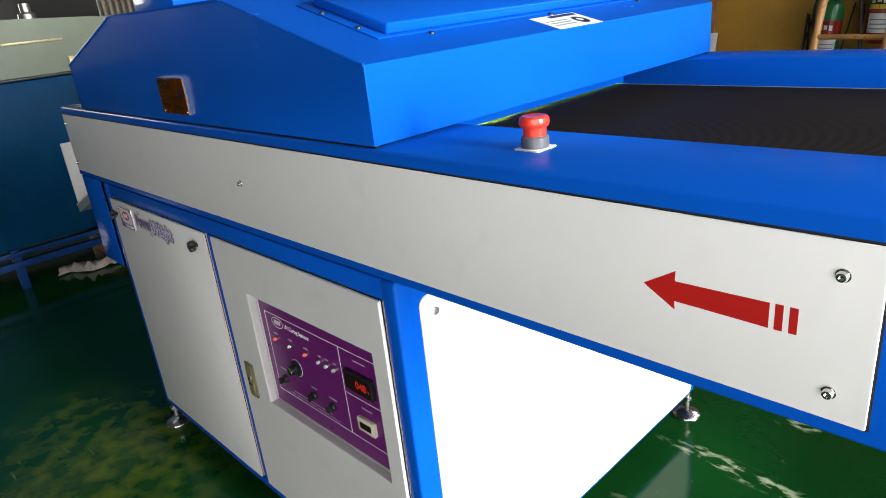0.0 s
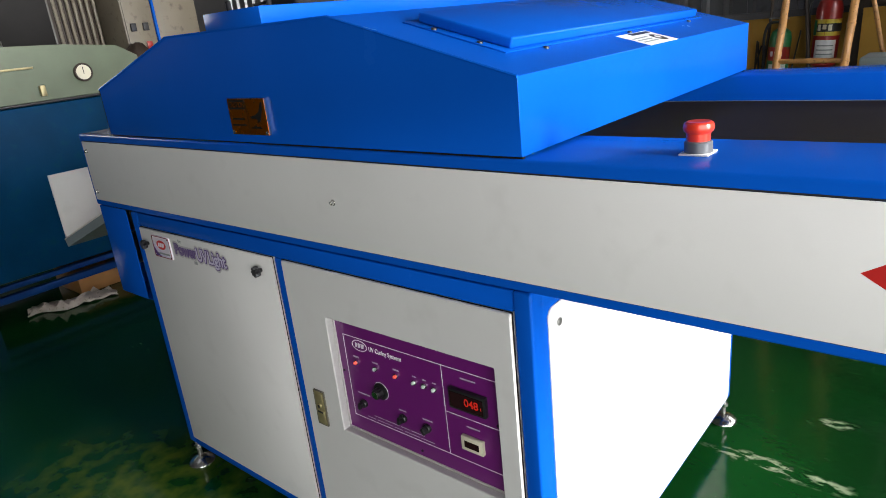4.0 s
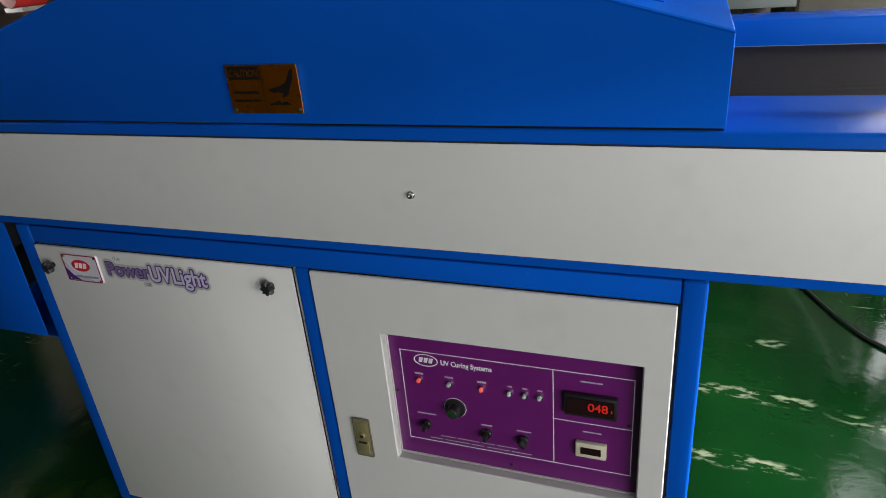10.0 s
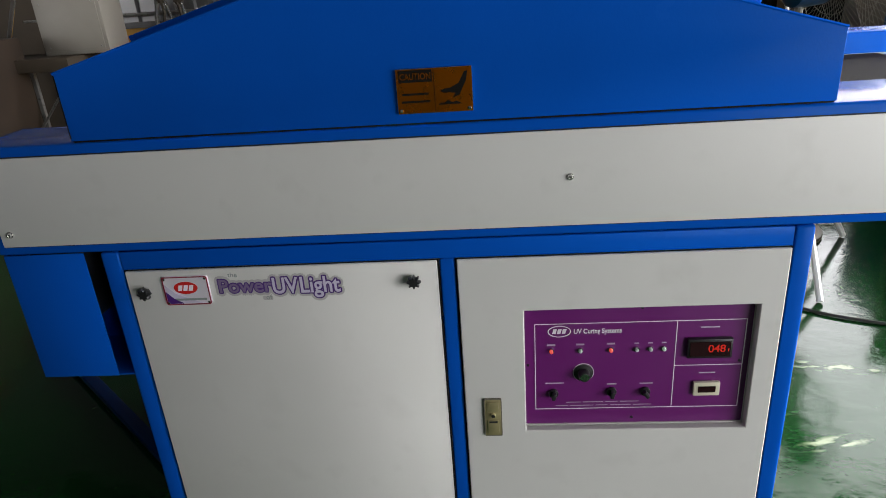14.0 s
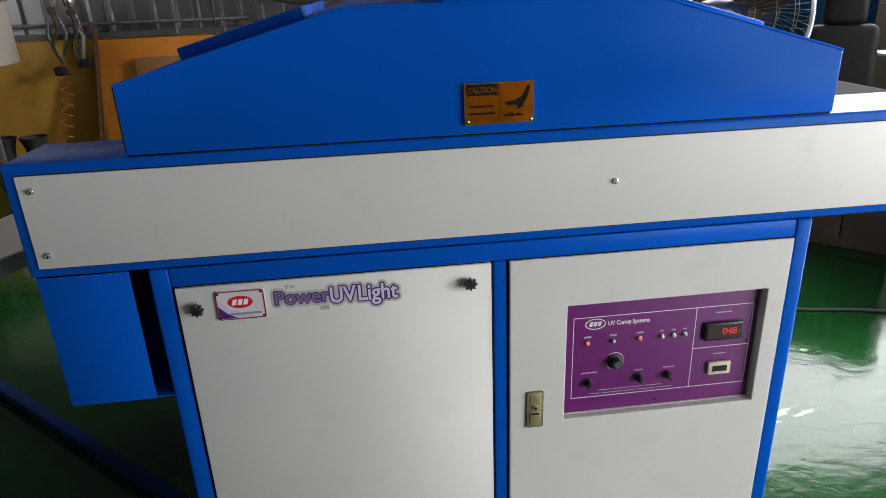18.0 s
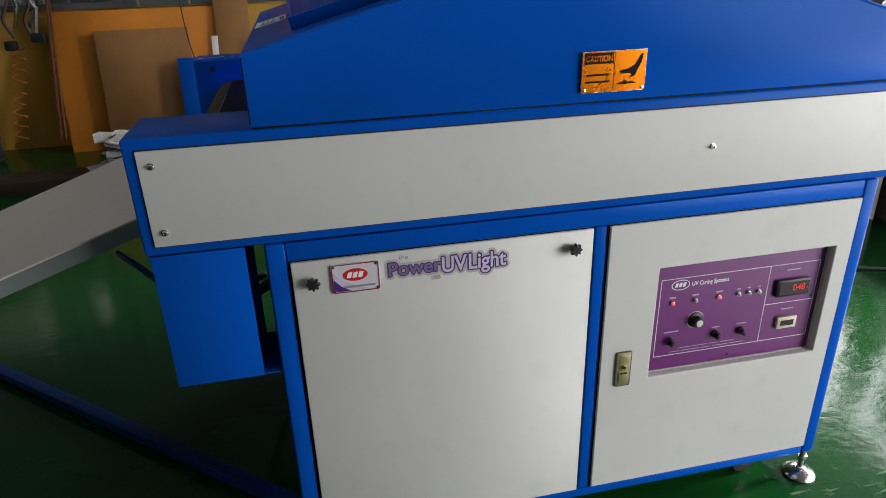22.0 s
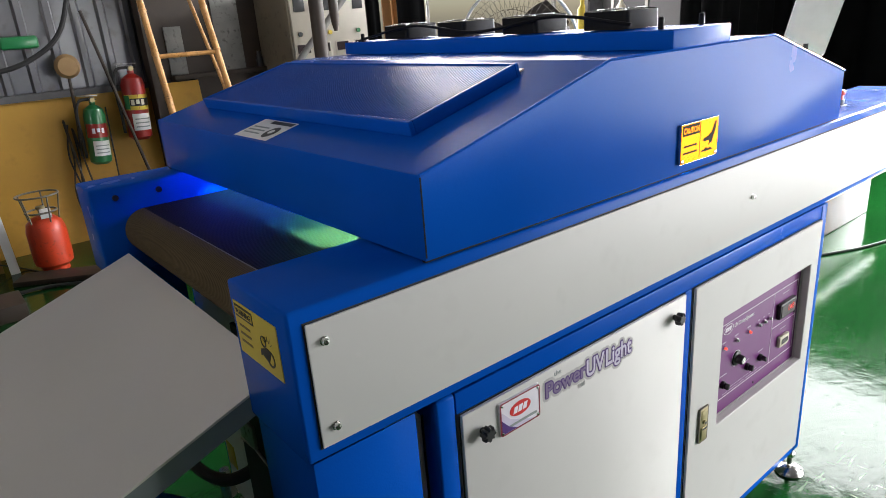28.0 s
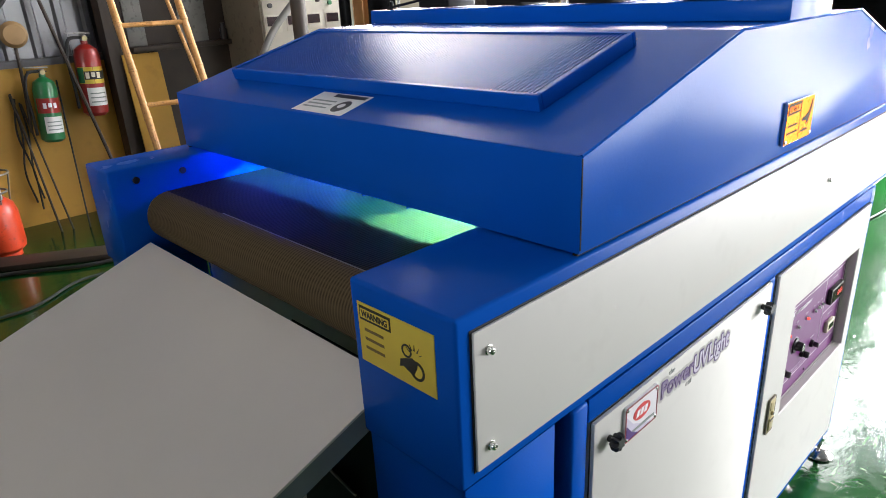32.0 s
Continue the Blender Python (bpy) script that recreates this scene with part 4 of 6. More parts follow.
# dark sheet under the mesh in place of a shaded opening
part("vent_dark_sheet", add_box(bmesh.new(), 0.010, 0.010, 0.001, GL - 0.010, GW - 0.010, 0.004), DARK, gr).data.transform(G)
bm = bmesh.new()
k = 0.011
while k < GW - 0.014:
    add_box(bm, 0.010, k, 0.0205, GL - 0.010, k + 0.0042, 0.0235)
    k += 0.0082
k = 0.012
while k < GL - 0.014:
    add_box(bm, k, 0.010, 0.0190, k + 0.0040, GW - 0.010, 0.0220)
    k += 0.0086
bm.transform(G)
tagged(part("vent_mesh", bm, BLUE, gr, "blue expanded-metal mesh", smooth=None), kind="stuff")
part("vent_clip", add_box(bmesh.new(), GL + 0.002, 0.012, 0.003, GL + 0.022, 0.030, 0.006), STEEL, gr).data.transform(G)
# feed-side cover: plain raised lid on a flange
G2 = on_slope(1.607, 1.066, False)
L2, W2 = 0.232, 0.930
cv = part("cover_flange", add_box(bmesh.new(), -0.004, -0.022, 0.0, L2 + 0.012, W2 + 0.022, 0.003, 0.001), BLUE, mc, "flat blue access cover on a screwed flange")
cv.data.transform(G2)
part("cover_lid", add_box(bmesh.new(), 0.004, 0.004, 0.003, L2 - 0.004, W2 - 0.004, 0.024, 0.005, 3), BLUE, cv).data.transform(G2)
for sy in (0.10, 0.465, 0.83):
    part("screw", lathe([(0.006, 0), (0.005, 0.003), (0, 0.004)], G2 @ pose(-0.001 - 0.012, sy, 0.0005), 12), BLACK, cv)
for sx in (0.06, 0.17):
    part("screw", lathe([(0.006, 0), (0.005, 0.003), (0, 0.004)], G2 @ pose(sx, W2 + 0.014, 0.0028), 12), BLACK, cv)


def hood_label(m, lx, ly):
    lb = part("warning_label", add_box(bmesh.new(), 0, 0, 0.0, lx, ly, 0.0006), PAPER, mc, "white warning label with a dark pictogram")
    lb.data.transform(m)
    part("label_mark", lathe([(ly * 0.12, 0.0006), (ly * 0.12, 0.001), (0, 0.001)], m @ pose(lx * 0.40, ly * 0.24, 0) @ Matrix.Diagonal((1.2, 1, 1, 1)), 20), INK, lb)
    part("label_mark", lathe([(ly * 0.055, 0.001), (ly * 0.055, 0.0013), (0, 0.0013)], m @ pose(lx * 0.42, ly * 0.25, 0), 14), PAPER, lb)
    part("label_bar", add_box(bmesh.new(), lx * 0.80, ly * 0.05, 0.0006, lx * 0.95, ly * 0.66, 0.001), INK, lb).data.transform(m)
    for f in (0.22, 0.38, 0.54):
        part("label_bar", add_box(bmesh.new(), lx * f, ly * 0.45, 0.0006, lx * (f + 0.06), ly * 0.92, 0.0009), GREY_EDGE, lb).data.transform(m)


hood_label(on_slope(0.243, 0.522, True), 0.083, 0.160)
hood_label(on_slope(1.706, 0.670, False), 0.083, 0.155)

FAN_BLACK = surface("matt_black_fan", (0.010, 0.010, 0.011), 0.6, var=0.2, grain=300, bump=0.1, spec=0.12)
# plenum with four cooling fans on the ridge
FBX0, FBX1, FBZ = 0.866, 1.080, 1.437
pl = part("fan_plenum", box(FBX0, 0.0, FBZ + 0.001, FBX1, 1.20, FBZ + 0.038, 0.002), BLUE, mc, "blue box along the hood ridge carrying fans")


def fan(y):
    cx, z0 = 0.973, FBZ + 0.040
    bm = bmesh.new()
    s = 0.060
    add_ring(bm, round_rect(-s, -s, s, s, 0.012, 6), oval_pts(0, 0, 0.056, 0.056, 28), 0.038)
    bm.transform(pose(cx, y, z0 + 0.038, -90, 0, 0))
    f = part("cooling_fan", bm, FAN_BLACK, pl, "black square axial cooling fan")
    part("fan_hub", lathe([(0.022, 0.006), (0.022, 0.032), (0.018, 0.034), (0, 0.034)], pose(cx, y, z0), 20), FAN_BLACK, f)
    for i in range(7):
        b = box(0.021, -0.012, 0, 0.053, 0.012, 0.0018)
        b.transform(pose(cx, y, z0 + 0.018, 0, 0, 360 * i / 7) @ pose(0, 0, 0, 35, 0, 0))
        part("fan_blade", b, FAN_BLACK, f, smooth=None)
    g = bmesh.new()
    for r in (0.015, 0.027, 0.039, 0.051):
        add_tube(g, [(cx + r * math.cos(a), y + r * math.sin(a), z0 + 0.042) for a in np.linspace(0, 2 * math.pi, 25)], 0.0012, 5)
    for a in (45, 135, 225, 315):
        add_tube(g, [(cx + 0.012 * math.cos(radians(a)), y + 0.012 * math.sin(radians(a)), z0 + 0.0425), (cx + 0.078 * math.cos(radians(a)), y + 0.078 * math.sin(radians(a)), z0 + 0.039)], 0.0014, 5)
    part("finger_guard", g, CHROME, f, "bright wire finger guard")


for y in (0.20, 0.46, 0.72, 0.98):
    fan(y)
for x, y in ((0.90, 0.05), (1.05, 0.05), (0.90, 1.14), (1.05, 1.14)):
    part("standoff", lathe([(0.006, 0), (0.006, 0.022), (0.004, 0.024), (0, 0.024)], pose(x, y, FBZ + 0.038), 12), FAN_BLACK, pl)
part("fan_wiring", tube(curve_pts([(0.90, 0.12, FBZ + 0.05), (0.895, 0.33, FBZ + 0.075), (0.89, 0.59, FBZ + 0.05), (0.895, 0.85, FBZ + 0.075), (0.9, 1.10, FBZ + 0.05), (0.90, 1.16, FBZ + 0.04)]), 0.004, 6), FAN_BLACK, pl)

# caution plate on the hood's front
cp = part("caution_plate", box(0.9025, -0.0005, 1.2050, 1.0435, 0.0062, 1.2865), GOLD, hood, "gold caution plate with a black hand pictogram")
part("plate_header", box(0.907, -0.0012, 1.2625, 0.970, -0.0004, 1.2845), PLATE_INK, cp, smooth=None)
words("plate_word", "CAUTION", 0.0165, GOLD, cp, on_front(0.9095, 1.2675, -0.0013), 0.0003, bold=0.0003, width=0.058)
part("plate_bar", box(0.912, -0.0010, 1.2385, 0.962, -0.0004, 1.2425), PLATE_INK, cp, smooth=None)
part("plate_bar", box(0.910, -0.0010, 1.2245, 0.964, -0.0004, 1.2285), PLATE_INK, cp, smooth=None)
part("plate_line", box(0.9725, -0.0010, 1.2060, 0.9735, -0.0004, 1.2865), PLATE_INK, cp, smooth=None)
part("plate_mark", prism([(0.983, 1.2440), (0.990, 1.2475), (1.004, 1.2500), (1.019, 1.2575), (1.030, 1.2780), (1.036, 1.2790), (1.033, 1.2620), (1.024, 1.2445), (1.020, 1.2360), (1.008, 1.2310), (1.012, 1.2390), (1.002, 1.2410), (0.992, 1.2400)], 0.0006, Matrix.Translation((0, -0.0012, 0))), PLATE_INK, cp)
part("plate_mark", prism([(0.979, 1.2190), (0.984, 1.2225), (0.992, 1.2225), (0.997, 1.2270), (1.005, 1.2230), (1.014, 1.2245), (1.025, 1.2190)], 0.0006, Matrix.Translation((0, -0.0012, 0))), PLATE_INK, cp)
for x in (0.9085, 1.0375):
    part("rivet", lathe([(0.0042, 0), (0.0036, 0.0018), (0, 0.0026)], pose(x, -0.0005, 1.2105, 90, 0, 0), 12), CHROME, cp)
part("plate_edge", add_ring(bmesh.new(), [(0.9019, 1.2044), (1.0441, 1.2044), (1.0441, 1.2871), (0.9019, 1.2871)], [(0.9027, 1.2052), (1.0433, 1.2052), (1.0433, 1.2863), (0.9027, 1.2863)], 0.0058, 0.0002), CHROME, cp, "bright cut edge of the plate", smooth=None)
cp.location.y = -0.0050

# warning label on the exit end of the front rail
wl = part("warning_label", box(-0.0012, 0.034, 1.066, 0.0002, 0.178, 1.152), YELLOW, mc, "yellow warning label with a crushed-hand pictogram")
part("label_header", box(-0.0018, 0.112, 1.128, -0.0011, 0.174, 1.148), INK, wl, smooth=None)
part("label_field", box(-0.0022, 0.1145, 1.1315, -0.0017, 0.1715, 1.1445), YELLOW, wl, smooth=None)
words("label_word", "WARNING", 0.0125, INK, wl, Matrix.Translation((-0.0024, 0.1695, 1.1337)) @ pose(0, 0, 0, 90, 0, -90), 0.0002, bold=0.0004, width=0.052)
for z in (1.113, 1.100, 1.087):
    part("label_bar", box(-0.0016, 0.128, z, -0.0011, 0.166, z + 0.004), GREY_INK, wl, smooth=None)
bm = bmesh.new()
for cy, cz, r in ((0.062, 1.092, 0.016), (0.083, 1.118, 0.011)):
    add_ring(bm, oval_pts(cy, cz, r, r, 20), oval_pts(cy, cz, r * 0.72, r * 0.72, 20), 0.0006)
for i in range(5):
    a = radians(35 + i * 28)
    add_prism(bm, [(0.066 + 0.012 * math.cos(a) - 0.0015, 1.112 + 0.012 * math.sin(a)), (0.066 + 0.012 * math.cos(a) + 0.0015, 1.112 + 0.012 * math.sin(a)), (0.066 + 0.022 * math.cos(a), 1.112 + 0.022 * math.sin(a))], 0.0006)
add_prism(bm, [(0.060, 1.106), (0.072, 1.110), (0.098, 1.100), (0.101, 1.086), (0.092, 1.090), (0.084, 1.086), (0.070, 1.082), (0.062, 1.096)], 0.0006)
bm.transform(Matrix.Translation((0, 0.080, 1.100)) @ Matrix.Scale(0.84, 4) @ Matrix.Translation((0, -0.078, -1.102)) @ pose(-0.0021, 0, 0, 0, 0, 90) @ Matrix.Diagonal((1, -1, 1, 1)))
part("label_mark", bm, INK, wl)

# hose and cable under the exit end
part("hose", tube(curve_pts([(0.20, 0.56, 0.60), (0.10, 0.66, 0.50), (0.06, 0.76, 0.465), (0.06, 0.95, 0.42), (0.12, 1.12, 0.36)]), 0.016, 10), RUBBER, mc, "black ribbed hose")
gp = part("gusset_plate", prism([(0.585, 0.650), (0.506, 0.660), (0.392, 0.640), (0.392, 0.46), (0.59, 0.46)], 0.004, pose(0.104, 0, 0, 0, 0, 90)), RUBBER, mc, "dark steel gusset plate under the exit end")
part("plate_edge", tube([(0.098, 0.585, 0.652), (0.098, 0.506, 0.662), (0.098, 0.392, 0.642)], 0.0035, 6), STEEL, gp, "bright worn plate edge")
part("strap", box(0.095, 0.500, 0.662, 0.103, 0.575, 0.720, 0.001), STEEL, gp)
# dark sheet in place of the shade under the exit end
part("dark_backing", box(0.125, 0.20, 0.60, 0.135, 0.60, 0.93, 0.002), DARK, mc)
part("hang_tag", box(0.094, 0.655, 0.525, 0.0965, 0.700, 0.590, 0.001), YELLOW, mc, "small yellow tag")
part("valve", lathe([(0.02, 0), (0.02, 0.05), (0.013, 0.055), (0.013, 0.08), (0, 0.08)], pose(0.10, 0.79, 0.37), 16), CHROME, mc)
part("tray_strut", tube([(0.03, 0.33, 0.625), (-0.21, 0.72, 0.625), (-0.30, 0.86, 0.62)], 0.011, 8), BLUE, mc)
# brace wears a darkened blue: the shade near the floor is in its colour
part("floor_strut", add_box(bmesh.new(), 0, -0.022, 0.012, 1.75, 0.022, 0.045, 0.003), DARKENED_BLUE, mc, "blue square tube brace near the floor, darkened as in shade").data.transform(pose(0.24, 0.19, 0.0, 0, 0, 180 - 41.5))

# ---------------- exit tray ----------------
tray = thing("exit_tray", "cream laminated exit board sloping down with a grey edge band", "tray")
TY0, TY1, TXA, TXB, TZA, TZB = 0.190, 1.08, 0.058, -0.965, 1.001, 0.634
part("board_top", prism([(TXA, TZA), (TXB, TZB), (TXB + 0.0013, TZB - 0.004), (TXA + 0.0013, TZA - 0.004)], TY1 - TY0, Matrix.Translation((0, TY0, 0))), BOARD, tray)
part("board_core", prism([(TXA + 0.0014, TZA - 0.0042), (TXB + 0.0014, TZB - 0.0042), (TXB + 0.014, TZB - 0.038), (TXA + 0.014, TZA - 0.038)], TY1 - TY0 - 0.002, Matrix.Translation((0, TY0 + 0.001, 0))), GREY_EDGE, tray)
part("end_stop", box(TXB - 0.012, TY0 + 0.01, TZB - 0.03, TXB, TY1 - 0.2, 0.930, 0.002), CREAM, tray, "white upright stop plate at the end of the board")
part("ledge", box(0.040, 0.21, 0.935, 0.054, 1.07, 0.945, 0.001), BLUE, tray)

# ---------------- back wall things ----------------
PLY = surface("brown_hardboard", (0.27, 0.125, 0.035), 0.6, var=0.12, scale=5, grain=120, bump=0.15)
ORANGE = surface("orange_board", (0.54, 0.185, 0.013), 0.55, var=0.1, scale=4, grain=120, bump=0.1)
BAMBOO = surface("bamboo", (0.48, 0.24, 0.075), 0.45, var=0.18, scale=18, grain=160, bump=0.2, dirt=(0.12, 0.06, 0.025))
GREEN_P = surface("green_enamel", (0.015, 0.16, 0.05), 0.3, var=0.08, coat=0.3, bump=0.05)
RED_P = surface("red_enamel", (0.30, 0.016, 0.012), 0.3, var=0.1, scale=10, coat=0.3, bump=0.06)
ORANGE_P = surface("orange_red_enamel", (0.52, 0.045, 0.012), 0.35, var=0.12, scale=10, bump=0.1, dirt=(0.25, 0.03, 0.01))
TAN = surface("tan_rubber", (0.27, 0.165, 0.07), 0.6, var=0.15, bump=0.15)
DKWOOD = surface("dark_stained_timber", (0.034, 0.022, 0.014), 0.6, var=0.25, scale=8, grain=90, bump=0.25)
PINK = surface("pink_cable", (0.48, 0.10, 0.10), 0.5, var=0.15, bump=0.05)
NEWS = surface("newsprint", (0.56, 0.55, 0.52), 0.7, var=0.2, scale=30, grain=200, bump=0.2, dirt=(0.08, 0.08, 0.09))
TEAL = surface("old_blue_enamel", (0.0015, 0.036, 0.096), 0.42, var=0.16, scale=4, grain=90, bump=0.2, dirt=(0.003, 0.045, 0.09), spec=0.05)
MINT = surface("mint_green_enamel", (0.100, 0.128, 0.076), 0.4, var=0.12, scale=5, grain=90, bump=0.15, dirt=(0.10, 0.12, 0.07))
BEIGE = surface("beige_enamel", (0.46, 0.42, 0.34), 0.45, var=0.08, scale=4, bump=0.1)
CLOTH_R = surface("dark_red_cloth", (0.16, 0.018, 0.015), 0.85, var=0.2, scale=12, grain=220, bump=0.3)
BLADE = surface("brown_fan_blade", (0.040, 0.031, 0.024), 0.5, spec=0.2, var=0.1, grain=150, bump=0.05)
NAVY = surface("dark_blue_enamel", (0.002, 0.018, 0.05), 0.3, var=0.1, scale=10, bump=0.05)
GALV = surface("weathered_galvanised", (0.20, 0.195, 0.18), 0.55, 0.3, var=0.2, scale=7, grain=90, bump=0.2, dirt=(0.10, 0.095, 0.085))
CLOTH_K = surface("black_cloth", (0.003, 0.003, 0.0032), 0.95, var=0.2, scale=8, grain=200, bump=0.2, spec=0.03)
LEATHER = surface("black_vinyl", (0.013, 0.012, 0.012), 0.6, spec=0.25, var=0.2, scale=20, grain=150, bump=0.3)
WHITE_P = surface("white_enamel", (0.72, 0.72, 0.70), 0.35, var=0.06, scale=8, bump=0.08)


def leaning_board(name, x0, x1, z1, y_foot, y_top, mat, label, th=0.012, z0=0.0, lean=0.0):
    bm = bmesh.new()
    add_box(bm, x0, 0, 0, x1, th, math.hypot(z1 - z0, y_top - y_foot), 0.002)
    ang = math.degrees(math.atan2(y_top - y_foot, z1 - z0))
    bm.transform(Matrix.Translation((0, y_foot, z0)) @ pose(0, 0, 0, -ang, lean, 0))
    return solid(name, bm, mat, label, "board", "boards along the wall")


leaning_board("hardboard_sheet", -1.655, -0.27, 1.145, 4.92, 5.12, ORANGE, "large orange board leaning on the yellow wall")
leaning_board("hardboard_sheet", -1.30, -0.54, 0.99, 4.84, 5.02, PLY, "brown hardboard sheet leaning on the orange board", z0=0.0)
leaning_board("tall_board", -0.31, -0.02, 1.24, 4.84, 5.10, PLY, "narrow tall brown board leaning on the wall", 0.015)
leaning_board("blue_offcut", -0.65, -0.43, 0.75, 4.73, 4.87, BLUE, "blue sheet-metal offcut leaning on the boards", 0.004)
leaning_board("white_batten", -0.38, -0.33, 0.90, 4.71, 4.93, WHITE_P, "white batten leaning on the boards", 0.02, lean=2)
leaning_board("white_batten", 0.01, 0.07, 0.89, 4.74, 4.96, WHITE_P, "white batten leaning on the wall", 0.02, lean=-2)
BATTEN = surface("red_brown_timber", (0.11, 0.036, 0.012), 0.6, var=0.2, scale=8, grain=90, bump=0.2)
leaning_board("timber_batten", -1.730, -1.712, 1.15, 4.90, 5.10, BATTEN, "thin red-brown batten leaning beside the orange board", 0.018, lean=5)
leaning_board("timber_batten", -1.695, -1.680, 1.12, 4.90, 5.10, BATTEN, "thin red-brown batten leaning against its pair", 0.018, lean=4)
leaning_board("pale_board", 1.42, 1.70, 1.19, 4.84, 4.98, YWALL, "yellow board leaning beside a dark post", 0.015)



def set_back(ob, cx, cy, cz=1.5):
    """Carry a wall-hung thing out to the wall along the lines from (cx, cy, cz)."""
    k = (HY1 - cy) / (4.5 - cy)
    c = Vector((cx, cy, cz))
    m = Matrix.Translation(c) @ Matrix.Scale(k, 4) @ Matrix.Translation(-c) @ ob.matrix_basis
    ob.matrix_basis = m
    return ob



def drape(x0, x1, y, z0, z1, fold, seed):
    """Hanging cloth with uneven vertical folds, as a thin closed sheet."""
    rnd = random.Random(seed)
    n = max(8, int((x1 - x0) / 0.06))
    row = [(x0 + (x1 - x0) * i / n, y + fold * math.sin(i * 1.15 + rnd.uniform(-0.4, 0.4)) + rnd.uniform(-0.3, 0.3) * fold) for i in range(n + 1)]
    ring = row + [(a, c + 0.006) for a, c in reversed(row)]
    bm = bmesh.new()
    lo = [bm.verts.new((a, c, z0 + 0.03 * math.sin(a * 7))) for a, c in ring]
    hi = [bm.verts.new((a, c, z1)) for a, c in ring]
    k = len(ring)
    for i in range(k):
        bm.faces.new((lo[i], lo[(i + 1) % k], hi[(i + 1) % k], hi[i]))
    for q in (lo, hi):
        for i in range(n):
            bm.faces.new((q[i], q[i + 1], q[k - 2 - i], q[k - 1 - i]))
    bmesh.ops.recalc_face_normals(bm, faces=bm.faces[:])
    return bm


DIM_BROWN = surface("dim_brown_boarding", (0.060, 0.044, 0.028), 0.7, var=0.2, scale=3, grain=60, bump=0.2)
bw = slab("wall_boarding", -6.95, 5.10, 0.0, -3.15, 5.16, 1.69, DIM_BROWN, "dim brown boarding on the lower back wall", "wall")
# this slab is added to keep the wall dark behind the fan
slab("wall_boarding", 3.12, 5.10, 0.0, 7.0, 5.16, 1.155, DIM_BROWN, "added dark brown boarding beyond the control cabinet", "wall")
part("ledge", box(-6.9, 5.06, 1.515, -3.2, 5.0995, 1.545, 0.003), DIM_BROWN, bw)
# low timber skid with newspaper on it
solid("timber_skid", box(-1.9, 3.72, 0.0, -0.02, 4.02, 0.10, 0.006), DKWOOD, "low dirty timber skid along the wall", "timber")

fb = add_box(bmesh.new(), 0.0, 0.0, 0.0, 0.95, 0.20, 0.035, 0.004)
fb.transform(pose(-0.02, 4.42, 0.0, 0, 0, -31))
solid("floor_board", fb, DKWOOD, "dark worn board lying on the floor by the skid", "board")


def newspaper(cx, cy, n, z, seed, label):
    rnd = random.Random(seed)
    t = thing("newspaper_pile", label, "newspapers", "newspapers on the skid")
    for i in range(n):
        w2, d2 = rnd.uniform(0.13, 0.21), rnd.uniform(0.11, 0.15)
        bm = bmesh.new()
        g = 7
        vs = [[bm.verts.new((-w2 + 2 * w2 * a / g, -d2 + 2 * d2 * b / g, 0.02 * math.sin(a * 1.3 + i) * math.sin(b * 1.1 + 2 * i) + rnd.uniform(-0.006, 0.006))) for b in range(g + 1)] for a in range(g + 1)]
        for a in range(g):
            for b in range(g):
                bm.faces.new((vs[a][b], vs[a + 1][b], vs[a + 1][b + 1], vs[a][b + 1]))
        r = bmesh.ops.extrude_face_region(bm, geom=bm.faces[:])
        for v in r["geom"]:
            if isinstance(v, bmesh.types.BMVert):
                v.co.z += 0.010
        bmesh.ops.recalc_face_normals(bm, faces=bm.faces[:])
        bm.transform(pose(cx + rnd.uniform(-0.08, 0.08), cy + rnd.uniform(-0.04, 0.04), z + 0.03 * i, rnd.uniform(-10, 10), rnd.uniform(-10, 10), rnd.uniform(-30, 30)))
        p = part("paper_fold", bm, NEWS, t)
        for k in range(4):
            yy = -d2 * 0.7 + k * d2 * 0.35
            q = box(-w2 * 0.8, yy, 0.0, w2 * rnd.uniform(-0.2, 0.7), yy + d2 * 0.14, 0.0005)
            q.transform(p.matrix_basis @ pose(cx, cy, z + 0.03 * i + 0.028, 0, 0, 12 * i))
            if k % 2 == i % 2:
                part("print_block", q, INK if (k + i) % 3 else VIOLET, p)
            else:
                q.free()


newspaper(-0.55, 3.87, 9, 0.12, 3, "crumpled newspaper pile on the timber skid")
newspaper(-0.36, 3.86, 5, 0.12, 5, "crumpled newspaper pile beside the boards")
newspaper(-0.95, 3.88, 8, 0.12, 8, "folded newspapers lying on the timber skid")


def wrap(r, a0, a1, z0, z1):
    """Label curved round a cylinder from angle a0 to a1."""
    bm = bmesh.new()
    arc = [(r * math.cos(radians(a)), r * math.sin(radians(a))) for a in np.linspace(a0, a1, 12)]
    lo = [bm.verts.new((x, y, z0)) for x, y in arc]
    hi = [bm.verts.new((x, y, z1)) for x, y in arc]
    for i in range(11):
        bm.faces.new((lo[i], lo[i + 1], hi[i + 1], hi[i]))
    return bm


